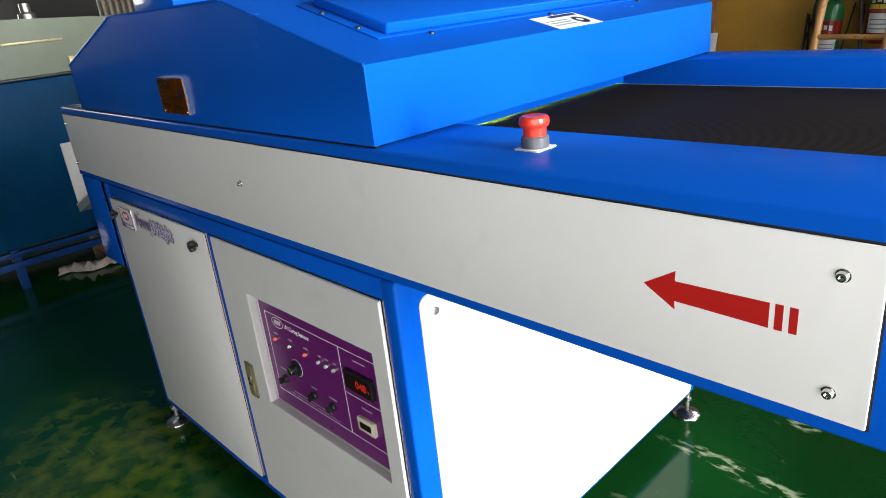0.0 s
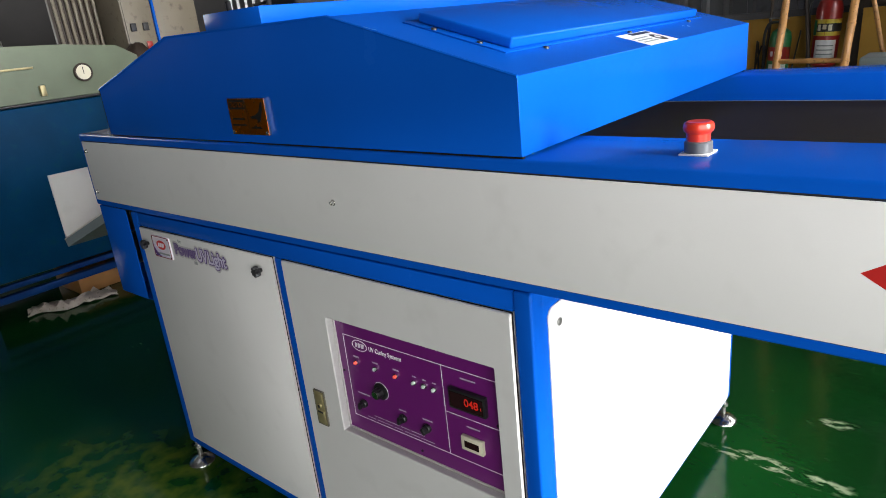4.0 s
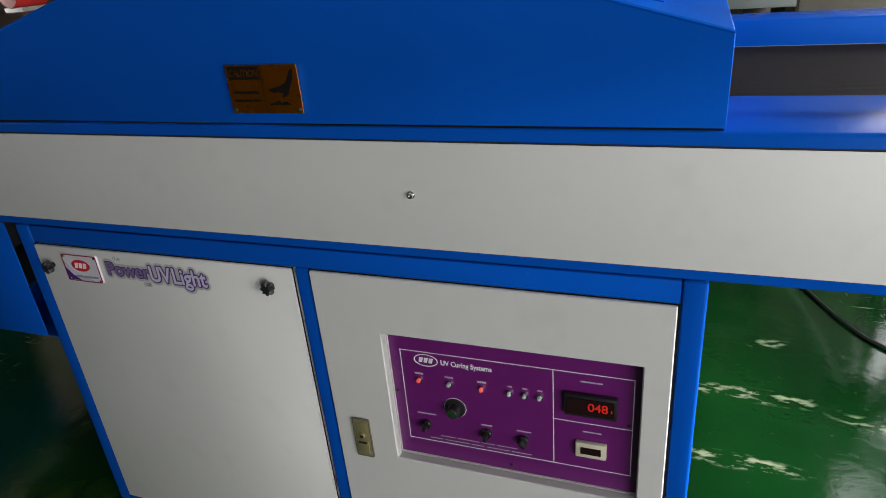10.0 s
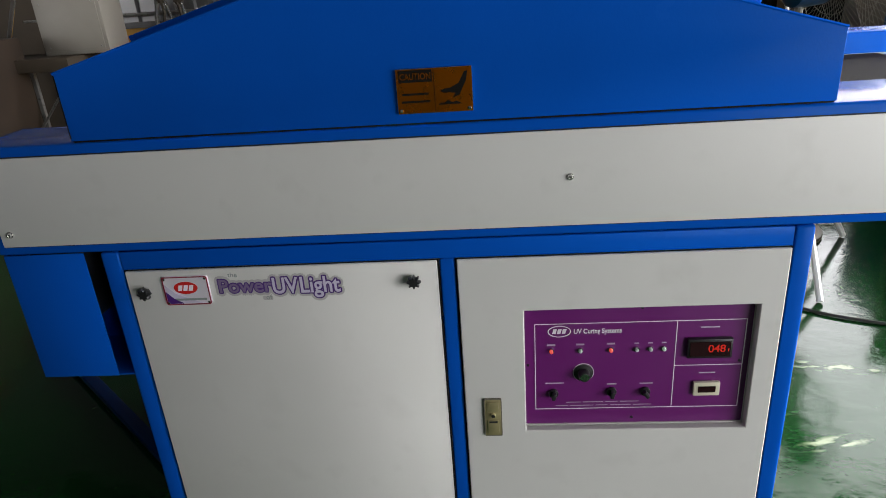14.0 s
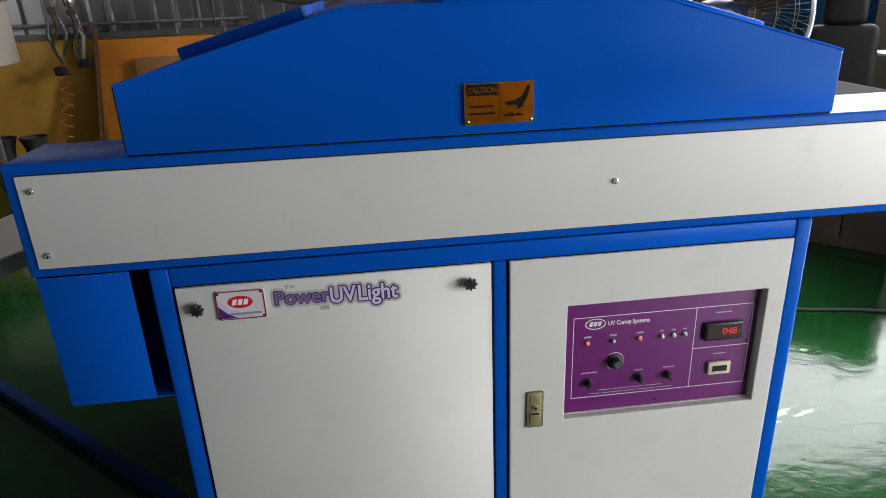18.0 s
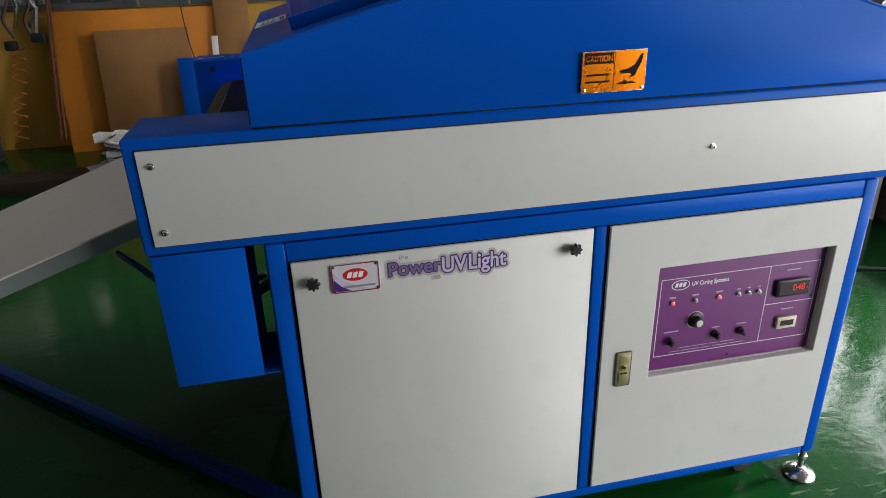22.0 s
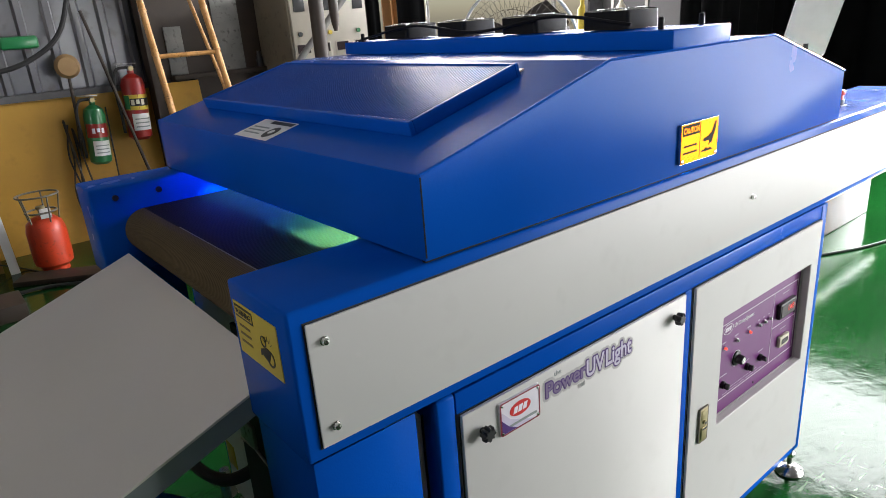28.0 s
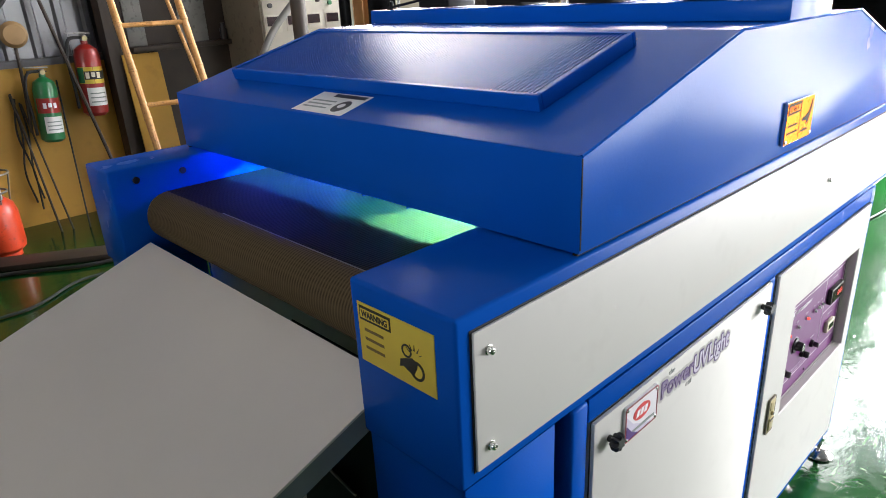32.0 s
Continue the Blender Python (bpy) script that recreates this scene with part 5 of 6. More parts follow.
def extinguisher(x, z0, y, body, label, band, lean=0.0, size=0.87, mark=WHITE_INK, two_tone=False):
    e = thing("fire_extinguisher", label, "fire extinguisher", "extinguishers on the wall", at=(x, y, z0))
    r = 0.075
    part("cylinder", lathe([(r * 0.7, 0.0), (r, 0.02), (r, 0.36), (r * 0.85, 0.405), (r * 0.4, 0.43), (0.02, 0.435), (0.02, 0.455)], None, 24), body, e)
    part("label_band", wrap(r + 0.001, -160, 60, 0.20, 0.30), band, e)
    part("label_sheet", wrap(r + 0.0015, -130, -32, 0.065, 0.175), PAPER, e)
    for i in range(3):
        part("label_text", wrap(r + 0.0022, -118, -45, 0.085 + 0.026 * i, 0.092 + 0.026 * i), GREY_EDGE, e)
    for i in range(3):
        part("label_mark", wrap(r + 0.0024, -125 + 24 * i, -109 + 24 * i, 0.232 + 0.008 * (i % 2), 0.268), mark, e)
    if two_tone:
        part("label_patch", wrap(r + 0.0018, -165, -132, 0.205, 0.295), GREEN_P, e)
        part("label_rule", wrap(r + 0.0018, -131, 40, 0.225, 0.275), INK, e)
    part("valve", lathe([(0.018, 0.455), (0.018, 0.485), (0.01, 0.49), (0, 0.49)], None, 14), STEEL, e)
    part("lever", add_box(bmesh.new(), -0.10, -0.009, 0.495, 0.04, 0.009, 0.503, 0.002), STEEL, e)
    part("lever", add_box(bmesh.new(), -0.09, -0.009, 0.470, 0.03, 0.009, 0.477, 0.002), BLACK, e)
    part("gauge", lathe([(0.016, 0), (0.016, 0.01), (0, 0.01)], pose(0.0, -0.018, 0.468, 90, 0, 0), 14), BRASS, e)
    part("hose", tube(curve_pts([(-0.02, 0, 0.475), (-0.09, -0.01, 0.46), (-0.115, -0.01, 0.36), (-0.10, 0.0, 0.18), (-0.095, 0.0, 0.05)]), 0.010, 8), RUBBER, e)
    part("bracket", box(-0.03, r - 0.005, 0.30, 0.03, 4.50 - y - 0.001, 0.33), STEEL, e)
    e.rotation_euler = (0, radians(lean), 0)
    set_back(e, -0.355, -0.68)
    e.matrix_basis = e.matrix_basis @ Matrix.Translation((0, 0.03, 0.04)) @ Matrix.Scale(size, 4)
    return e


extinguisher(0.690, 0.695, 4.33, GREEN_P, "green fire extinguisher with a red band, hung on the wall", RED_P, 4, 0.93)
extinguisher(0.985, 0.820, 4.33, RED_P, "red fire extinguisher with a white label, hung on the wall", YELLOW, 3, 1.05, IVORY, True)

# red gas bottle with a collar guard
gb = thing("gas_bottle", "small orange-red gas bottle with a wire collar guard", "gas bottle", at=(0.285, 4.62, 0.0))
part("shell", lathe([(0.09, 0.0), (0.09, 0.03), (0.125, 0.06), (0.13, 0.10), (0.13, 0.30), (0.115, 0.36), (0.07, 0.40), (0.03, 0.41)], None, 28), ORANGE_P, gb)
part("valve", lathe([(0.02, 0.41), (0.02, 0.45), (0.03, 0.455), (0.03, 0.475), (0, 0.475)], None, 12), BRASS, gb)
part("tag", box(-0.02, -0.09, 0.40, 0.05, -0.086, 0.47), PAPER, gb)
for z in (0.44, 0.56):
    k = 0.135 if z > 0.5 else 0.10
    part("guard_ring", tube([(k * math.cos(a), k * math.sin(a), z) for a in np.linspace(0, 2 * math.pi, 25)], 0.007, 6), CAGE, gb)
for k in range(5):
    a = 2 * math.pi * k / 5
    part("guard_post", tube([(0.10 * math.cos(a), 0.10 * math.sin(a), 0.36), (0.135 * math.cos(a), 0.135 * math.sin(a), 0.56)], 0.006, 6), CAGE, gb)

# plunger hanging on the girt
pg = thing("plunger", "tan rubber plunger hanging head up by the wall", "plunger")
part("cup", lathe([(0.012, 0.0), (0.075, 0.01), (0.08, 0.03), (0.06, 0.055), (0.0, 0.06)], pose(0.645, 4.44, 1.40, 90, 0, 0), 24), TAN, pg)
part("handle", tube(curve_pts([(0.645, 4.43, 1.37), (0.63, 4.42, 1.1), (0.60, 4.40, 0.80)]), 0.010, 8), DKWOOD, pg)


set_back(pg, -0.3, -0.8)


# rods, brooms and cables leaning by the extinguishers
def rod(name, a, c, r, mat, label, cat):
    return solid(name, tube([a, c], r, 8), mat, label, cat, "rods by the wall")


rod("steel_rod", (0.69, 4.87, 0.00), (0.66, 5.16, 0.99), 0.008, DKWOOD, "thin dark rod leaning on the wall", "rod")
rod("steel_rod", (0.77, 4.87, 0.00), (0.71, 5.16, 0.91), 0.007, DKWOOD, "dark thin rod leaning on the wall", "rod")
rod("broom_handle", (1.21, 4.76, 0.00), (0.96, 5.15, 1.78), 0.013, DKWOOD, "dark broom handle leaning on the wall", "broom")
rod("steel_rod", (0.87, 4.81, 0.00), (0.98, 5.16, 1.05), 0.006, RUBBER, "black cable hanging down the wall", "cable")
for k, (x, z0, bow) in enumerate(((0.640, 0.18, 0.030), (0.665, 0.12, -0.025), (0.690, 0.20, 0.020))):
    solid("hanging_cable", tube(curve_pts([(x + 0.02, 5.19, 0.98 - 0.03 * k), (x + bow, 5.17, 0.70), (x - bow * 0.6, 5.16, 0.42), (x + 0.01, 5.17, z0)]), 0.007, 6), RUBBER, "black cable hanging down the yellow wall", "cable", "cables on the wall")
set_back(solid("wall_hose", tube(curve_pts([(-0.85, 4.40, 1.85), (-0.55, 4.38, 1.62), (-0.10, 4.38, 1.45), (0.20, 4.38, 1.40), (0.45, 4.38, 1.46), (0.66, 4.38, 1.62), (0.8, 4.40, 1.95)]), 0.016, 8), RUBBER, "thick black hose looped along the sheet wall", "hose"), -0.2, -0.95)
rnd = random.Random(4)
loop = []
w2, h2, ph = 0.10, 0.20, 0.0
for k in range(12):
    w3, h3, p3 = rnd.uniform(0.065, 0.12), rnd.uniform(0.17, 0.24), rnd.uniform(-0.02, 0.02)
    for i in range(20):
        f, a = i / 20, 2 * math.pi * i / 20
        loop.append((0.14 + ph + (p3 - ph) * f + (w2 + (w3 - w2) * f) * math.cos(a), 4.35 + 0.004 * (k + f), 1.68 + (h2 + (h3 - h2) * f) * math.sin(a)))
    w2, h2, ph = w3, h3, p3
bm = tube(loop, 0.006, 6)
set_back(solid("cable_coil", bm, PINK, "coil of faded red cable hung on the sheet wall", "cable coil"), -0.2, -0.95)
set_back(solid("red_cloth", drape(0.00, 0.24, 4.43, 1.42, 1.95, 0.012, 9), CLOTH_R, "dark red cloth hung behind the cable coil", "cloth", smooth=60), -0.2, -0.95)
set_back(solid("green_tool", add_box(bmesh.new(), 0.30, 4.33, 1.53, 0.52, 4.40, 1.61, 0.02), GREEN_P, "dark green power tool hung on the sheet wall", "tool"), -0.2, -0.95)

solid("power_cable", tube(curve_pts([(-0.575, 5.10, 1.75), (-0.57, 5.02, 1.25), (-0.53, 4.94, 0.82), (-0.44, 4.90, 0.55), (-0.28, 4.88, 0.30), (-0.12, 4.85, 0.12), (0.10, 4.80, 0.012), (0.25, 4.45, 0.008)]), 0.005, 6), RUBBER, "thin black power cable hanging down over the boards", "cable")
solid("floor_hose", tube(curve_pts([(-0.75, 4.42, 0.014), (-0.25, 4.22, 0.014), (0.16, 4.20, 0.014), (0.56, 3.95, 0.014), (0.86, 3.92, 0.014), (1.02, 4.25, 0.014)]), 0.012, 8), RUBBER, "black hose lying on the floor by the wall", "hose")
solid("floor_hose", tube(curve_pts([(-0.45, 3.42, 0.010), (-0.10, 3.50, 0.010), (0.18, 3.52, 0.010), (0.48, 3.72, 0.010), (0.80, 3.66, 0.010)]), 0.008, 8), RUBBER, "thin black hose lying on the green floor", "hose")

# bamboo step ladder
ld = thing("bamboo_ladder", "bamboo step ladder with tied rungs leaning by the wall", "ladder")


def bamboo(name, a, c, r, parent):
    a, c = Vector(a), Vector(c)
    n = max(2, int((c - a).length / 0.28))
    bm = bmesh.new()
    pts, rad = [], []
    for i in range(n):
        for f, rr_2 in ((0.02, 1.0), (0.5, 0.93), (0.96, 1.0), (0.985, 1.14)):
            pts.append(a + (c - a) * ((i + f) / n))
            rad.append(r * rr_2)
    d = (c - a).normalized()
    s = d.cross(Vector((0, 1, 0))).normalized()
    u = d.cross(s)
    rings = [[bm.verts.new(p + (s * math.cos(2 * math.pi * k / 10) + u * math.sin(2 * math.pi * k / 10)) * q) for k in range(10)] for p, q in zip(pts, rad)]
    for p, q in zip(rings, rings[1:]):
        for i in range(10):
            bm.faces.new((p[i], p[(i + 1) % 10], q[(i + 1) % 10], q[i]))
    bm.faces.new(rings[0])
    bm.faces.new(rings[-1])
    bmesh.ops.recalc_face_normals(bm, faces=bm.faces[:])
    return part(name, bm, BAMBOO, parent)


def lad(s, u):
    """Point on the ladder: s across 0..1, u height."""
    a = Vector((1.11 + 0.013 * u, 3.585 + 0.345 * u, u))
    c = Vector((1.515 + 0.01 * u, 3.44 + 0.40 * u, u))
    return a + (c - a) * s


bamboo("rail", lad(0, 0), lad(0, 2.3), 0.024, ld)
bamboo("rail", lad(1, 0), lad(1, 2.3), 0.024, ld)
for u in (0.48, 0.94, 1.42, 1.9):
    bamboo("rung", lad(-0.06, u), lad(1.06, u), 0.016, ld)

bamboo("prop", (1.89, 4.20, 0.0), (1.34, 4.20, 2.30), 0.014, ld)

solid("air_duct", tube(curve_pts([(2.95, 4.02, 2.06), (2.46, 4.0, 1.59), (2.14, 4.0, 1.28), (1.98, 4.0, 0.95), (1.96, 4.0, 0.5), (1.96, 4.0, 0.0)]), 0.026, 12), GALV, "grey bent duct rising beside the drill", "duct")
# dark post, and a timber partition with a ledge and dim sheets above it
slab("post_1", 1.34, 5.0, 0.0, 1.46, 5.15, HZ, DKWOOD, "dark steel post by the back wall", "post")
pt = slab("partition_1", 1.68, 5.0, 0.0, 2.32, 5.14, 1.20, DKWOOD, "dark brown timber partition by the back wall", "partition")
slab("partition_2", 1.462, 5.04, 1.212, 2.60, 5.12, 2.9, DKWOOD, "dark boarding above the partition's ledge", "partition")
part("ledge", box(1.50, 4.93, 1.201, 2.32, 5.039, 1.240, 0.004), DKWOOD, pt)
for x0, x1, z1 in ((1.51, 1.65, 1.62), (1.93, 2.16, 1.85)):
    part("dim_sheet", box(x0, 5.028, 1.241, x1, 5.039, z1, 0.001), GALV, pt, "dim galvanised sheet")
part("jar", lathe([(0.028, 0), (0.030, 0.08), (0.018, 0.10), (0.018, 0.13), (0, 0.13)], pose(2.27, 4.975, 1.241), 12), BLACK, pt)

# drilling machine, dark behind the ladder
dp = thing("drill_press", "dark pillar drill with a dull steel table", "drill press", at=(1.98, 3.2, 0.0))
part("base", box(-0.2, -0.15, 0.0, 0.2, 0.28, 0.08, 0.01), DKWOOD, dp)
part("column", lathe([(0.048, 0.08), (0.048, 2.15)], pose(0, 0.14, 0), 18), DKWOOD, dp)
part("table", box(-0.26, -0.2, 0.98, 0.16, 0.06, 1.03, 0.006), GREY_EDGE, dp, "dull grey steel table")
part("table_clamp", lathe([(0.075, 0.9), (0.075, 1.05)], pose(0, 0.14, 0), 18), DKWOOD, dp)
part("head", box(-0.13, -0.22, 1.82, 0.13, 0.30, 2.15, 0.03), DKWOOD, dp)
part("spindle", lathe([(0.012, 1.50), (0.022, 1.54), (0.03, 1.60), (0.03, 1.82)], pose(0, -0.08, 0), 16), DKWOOD, dp)
part("lever", tube([(0.13, -0.1, 1.9), (0.30, -0.16, 1.80)], 0.008, 8), STEEL, dp)


DIM_BEIGE = surface("dim_beige_enamel", (0.165, 0.140, 0.098), 0.5, var=0.1, scale=5, bump=0.1, dirt=(0.10, 0.08, 0.055))


def control_cabinet(x, y, w2, d2, h2, turn, mat, label):
    c = thing("control_cabinet", label, "cabinet", at=(x, y, 0))
    # sides are darker than the door: their shade is put into the colour
    part("body", box(-w2, -d2, 0.0, w2, d2, h2, 0.008), DIM_BEIGE, c, "beige cabinet sides coloured as in shade")
    d = part("door", box(-w2 + 0.02, -d2 - 0.018, 0.06, w2 - 0.02, -d2 - 0.0005, h2 - 0.03, 0.004), mat, c)
    for k in range(3):
        xx = -w2 + 0.10 + k * (2 * w2 - 0.2) / 2
        part("meter", box(xx - 0.05, -d2 - 0.026, h2 - 0.20, xx + 0.05, -d2 - 0.0185, h2 - 0.10, 0.003), BLACK, d)
        part("switch", lathe([(0.018, 0), (0.018, 0.02), (0, 0.022)], pose(xx - 0.02, -d2 - 0.0185, h2 - 0.375, 90, 0, 0), 14), (BLACK, YELLOW, GREEN_P)[k], d)
    for k in range(4):
        xx = -w2 + 0.10 + k * (2 * w2 - 0.2) / 3
        wf = part("window_frame", box(xx - 0.072, -d2 - 0.024, h2 - 0.575, xx + 0.072, -d2 - 0.0185, h2 - 0.445, 0.003), BEIGE, d)
        part("window_pane", box(xx - 0.058, -d2 - 0.026, h2 - 0.525, xx + 0.058, -d2 - 0.0245, h2 - 0.457), SMOKE, wf)
    for k in range(4):
        part("vent_slot", box(-w2 + 0.10, -d2 - 0.0195, h2 * (0.60 - 0.035 * k), w2 - 0.10, -d2 - 0.0184, h2 * (0.60 - 0.035 * k) + 0.014), BLACK, d)
    c.rotation_euler = (0, 0, radians(turn))
    return c


control_cabinet(2.69, 4.71, 0.38, 0.30, 1.86, 0, BEIGE, "beige control cabinet with meters by the back wall")
sw = thing("switch_cabinet", "dim beige switch cabinet with its blue-edged door ajar", "cabinet", at=(-3.0, 1.71, 0.0))
part("body", box(-0.45, 0.0, 0.0, -0.001, 0.62, 1.95, 0.006), DIM_BEIGE, sw)
pn = part("switch_panel", box(0.0, 0.01, 0.9, 0.010, 0.235, 1.93, 0.003), DIM_BEIGE, sw)
for k, z in enumerate((1.60, 1.46, 1.40, 1.34, 1.28, 1.22)):
    for y in (0.06, 0.16):
        if k < 2:
            part("switch", box(0.0105, y - 0.022, z - 0.03, 0.030, y + 0.022, z + 0.03, 0.004), RED_P if (k, y) == (1, 0.16) else BLACK, pn)
        elif y > 0.1 or k > 3:
            part("name_slot", box(0.0105, y - 0.035, z - 0.008, 0.013, y + 0.035, z + 0.008), BLACK, pn)
dr_ = part("door", box(0.0, 0.262, 0.9, 0.022, 0.62, 1.93, 0.004), DIM_BEIGE, sw)
part("door_edge", box(-0.002, 0.242, 0.9, 0.024, 0.261, 1.93, 0.002), BLUE, dr_, "blue door edge")
# cream ribs standing in for lit ridges of the sheet wall, and a dark sack behind the tank machine
rb = thing("ridge_ribs", "cream upright ribs in place of lit wall ridges", "heater", at=(-3.38, 1.36, 0.0))
part("back", box(-0.06, 0.0, 0.15, -0.02, 0.36, 1.95, 0.004), DKWOOD, rb)
for k in range(7):
    part("rib", tube([(0.0, 0.03 + 0.05 * k, 0.15), (0.0, 0.03 + 0.05 * k, 1.95)], 0.014, 8), DIM_BEIGE, rb)
for z in (0.0, 0.30):
    for y in (0.02, 0.30):
        if z == 0.0:
            part("foot", box(-0.06, y, 0.0, 0.02, y + 0.04, 0.149), DKWOOD, rb)
sk_ = lathe([(0.16, 0.0), (0.21, 0.10), (0.22, 0.5), (0.20, 0.95), (0.17, 1.25), (0.10, 1.42), (0.04, 1.47)], None, 26)
rnd = random.Random(7)
for v in sk_.verts:
    v.co += Vector((rnd.uniform(-0.012, 0.012), rnd.uniform(-0.012, 0.012), 0.0 if v.co.z < 0.01 else rnd.uniform(-0.015, 0.015)))
sk_.transform(pose(-2.72, 1.62, 0.0))
solid("dark_sack", sk_, DKWOOD, "tall dark sack leaning behind the tank", "sack", smooth=70)

# rubber boots
for bx, turn, lab in ((-2.50, 12, "black rubber boot standing by the yellow wall"), (-2.24, -8, "black rubber boot beside its pair")):
    bo = thing("rubber_boot", lab, "boot", "pair of boots", at=(bx, 4.86, 0.0))
    part("shaft", lathe([(0.06, 0.05), (0.065, 0.12), (0.085, 0.29), (0.115, 0.375), (0.108, 0.375), (0.07, 0.25)], pose(0, 0, 0), 18), RUBBER, bo)
    part("foot", add_box(bmesh.new(), -0.05, -0.19, 0.015, 0.05, 0.06, 0.10, 0.035, 4), RUBBER, bo)
    part("sole", add_box(bmesh.new(), -0.053, -0.20, 0.0, 0.053, 0.065, 0.016, 0.006), DKWOOD, bo)
    bo.rotation_euler = (0, 0, radians(turn))

COIL_RED = surface("red_brown_hose", (0.36, 0.085, 0.012), 0.4, var=0.1, bump=0.05)
# air tools hanging with a coiled hose
at_ = thing("air_tools", "bright air tools hanging on the girt with a coiled hose", "air tools")
for k, (x, zt) in enumerate(((-1.64, 1.70), (-1.50, 1.68))):
    part("tool_body", lathe([(0.02, 0), (0.042, 0.03), (0.048, 0.09), (0.03, 0.13), (0.044, 0.17), (0.044, 0.22), (0.02, 0.26)], pose(x, 4.38, zt - 0.26, 0, 10 - 20 * k, 0), 16), CHROME if k else GALV, at_)
    part("tool_clamp", box(x - 0.036, 4.345, zt - 0.32, x + 0.036, 4.40, zt - 0.26, 0.012), DIM_BROWN, at_)
    part("tool_arm", tube([(x - 0.03, 4.36, zt - 0.30), (x - 0.07 + 0.12 * k, 4.36, zt - 0.46), (x - 0.03 + 0.03 * k, 4.37, zt - 0.64)], 0.018, 8), STEEL, at_)
    part("tool_arm", tube([(x + 0.03, 4.36, zt - 0.30), (x + 0.07 - 0.02 * k, 4.36, zt - 0.45), (x + 0.01 - 0.06 * k, 4.37, zt - 0.62)], 0.014, 8), CHROME, at_)
    part("tool_link", tube(curve_pts([(x, 4.35, zt - 0.3), (x + 0.02, 4.33, zt - 0.42), (x - 0.04, 4.34, zt - 0.55), (x, 4.35, zt - 0.68)]), 0.011, 6), DIM_BROWN, at_)
    part("tool_grip", box(x - 0.08 + 0.05 * k, 4.32, 0.93 + 0.05 * k, x + 0.0 + 0.07 * k, 4.40, 1.00 + 0.05 * k, 0.016), BLACK, at_)
part("coiled_hose", tube([(-1.64 + 0.045 * math.cos(a) - 0.003 * a, 4.36 + 0.03 * math.sin(a), 0.95 - 0.0135 * a) for a in np.linspace(0, 17 * math.pi, 200)], 0.0048, 6), COIL_RED, at_, "thin red-brown coiled air hose")
part("hook_bar", box(-1.70, 4.37, 1.70, -1.45, 4.40, 1.73), STEEL, at_)

set_back(at_, 0.634, -1.463)

# small open box on a wall rack
ws = thing("wall_rack", "thin steel rack on the sheet wall with a glazed box", "rack")
for x in (-0.77, -0.40):
    part("upright", box(x, 4.40, 1.20, x + 0.014, 4.42, 1.80), STEEL, ws)
part("shelf", box(-0.80, 4.28, 1.515, -0.37, 4.43, 1.525), STEEL, ws)
part("box_frame", add_ring(bmesh.new(), [(-0.74, 1.53), (-0.43, 1.53), (-0.43, 1.72), (-0.74, 1.72)], [(-0.72, 1.55), (-0.45, 1.55), (-0.45, 1.70), (-0.72, 1.70)], 0.05, 4.33), DKWOOD, ws)
part("box_back", box(-0.72, 4.37, 1.55, -0.45, 4.375, 1.70), PAPER, ws)
part("box_bar", box(-0.592, 4.335, 1.55, -0.578, 4.36, 1.70), RED_P, ws)
set_back(ws, 0.5, -1.4)
set_back(solid("pipe", tube([(-2.9, 4.41, 1.31), (-0.2, 4.41, 1.30)], 0.014, 8), STEEL, "grey pipe clipped along the wall above the girt", "pipe", kind="structure"), 0.5, -1.4)

# steel trolley with a metal box
tr = thing("trolley", "worn steel trolley on black castors by the wall", "trolley", at=(-2.62, 4.22, 0.0))
for x in (-0.32, 0.28):
    for y in (-0.22, 0.22):
        part("leg", box(x, y, 0.10, x + 0.035, y + 0.035, 0.93, 0.003), GALV, tr)
        part("castor", lathe([(0.045, -0.015), (0.05, -0.01), (0.05, 0.01), (0.045, 0.015)], pose(x + 0.018, y + 0.018, 0.05, 90, 0, 0), 18), RUBBER, tr)
part("deck", box(-0.36, -0.26, 0.931, 0.36, 0.30, 1.030, 0.004), DIM_BROWN, tr)
part("brace", tube([(-0.3, -0.2, 0.2), (0.28, -0.2, 0.84)], 0.012, 8), STEEL, tr)
part("brace", tube([(0.0, 0.22, 0.15), (0.29, 0.22, 0.84)], 0.016, 8), WHITE_P, tr)
part("shelf", box(-0.33, -0.22, 0.25, 0.31, 0.25, 0.27, 0.002), STEEL, tr)
BOX_GREY = surface("warm_grey_enamel", (0.30, 0.275, 0.235), 0.5, var=0.07, scale=3, grain=150, bump=0.12)
mb = thing("metal_box", "dull grey weathered metal box standing on the trolley", "box", at=(-2.30, 4.36, 1.032))
part("body", box(-0.28, -0.16, 0.0, 0.28, 0.17, 0.46, 0.008), BOX_GREY, mb)
part("front_panel", box(-0.25, -0.167, 0.03, 0.25, -0.1605, 0.43, 0.003), BOX_GREY, mb)
part("lid_flange", box(-0.29, -0.172, 0.461, 0.29, 0.178, 0.473, 0.003), STEEL, mb)
for x in (-0.22, 0.22):
    for z in (0.06, 0.40):
        part("screw", lathe([(0.008, 0), (0.007, 0.003), (0, 0.004)], pose(x, -0.167, z, 90, 0, 0), 10), STEEL, mb)
rod("steel_tube", (-2.92, 4.19, 1.032), (-2.62, 4.15, 1.62), 0.018, CHROME, "bright steel tube leaning on the trolley", "tube")

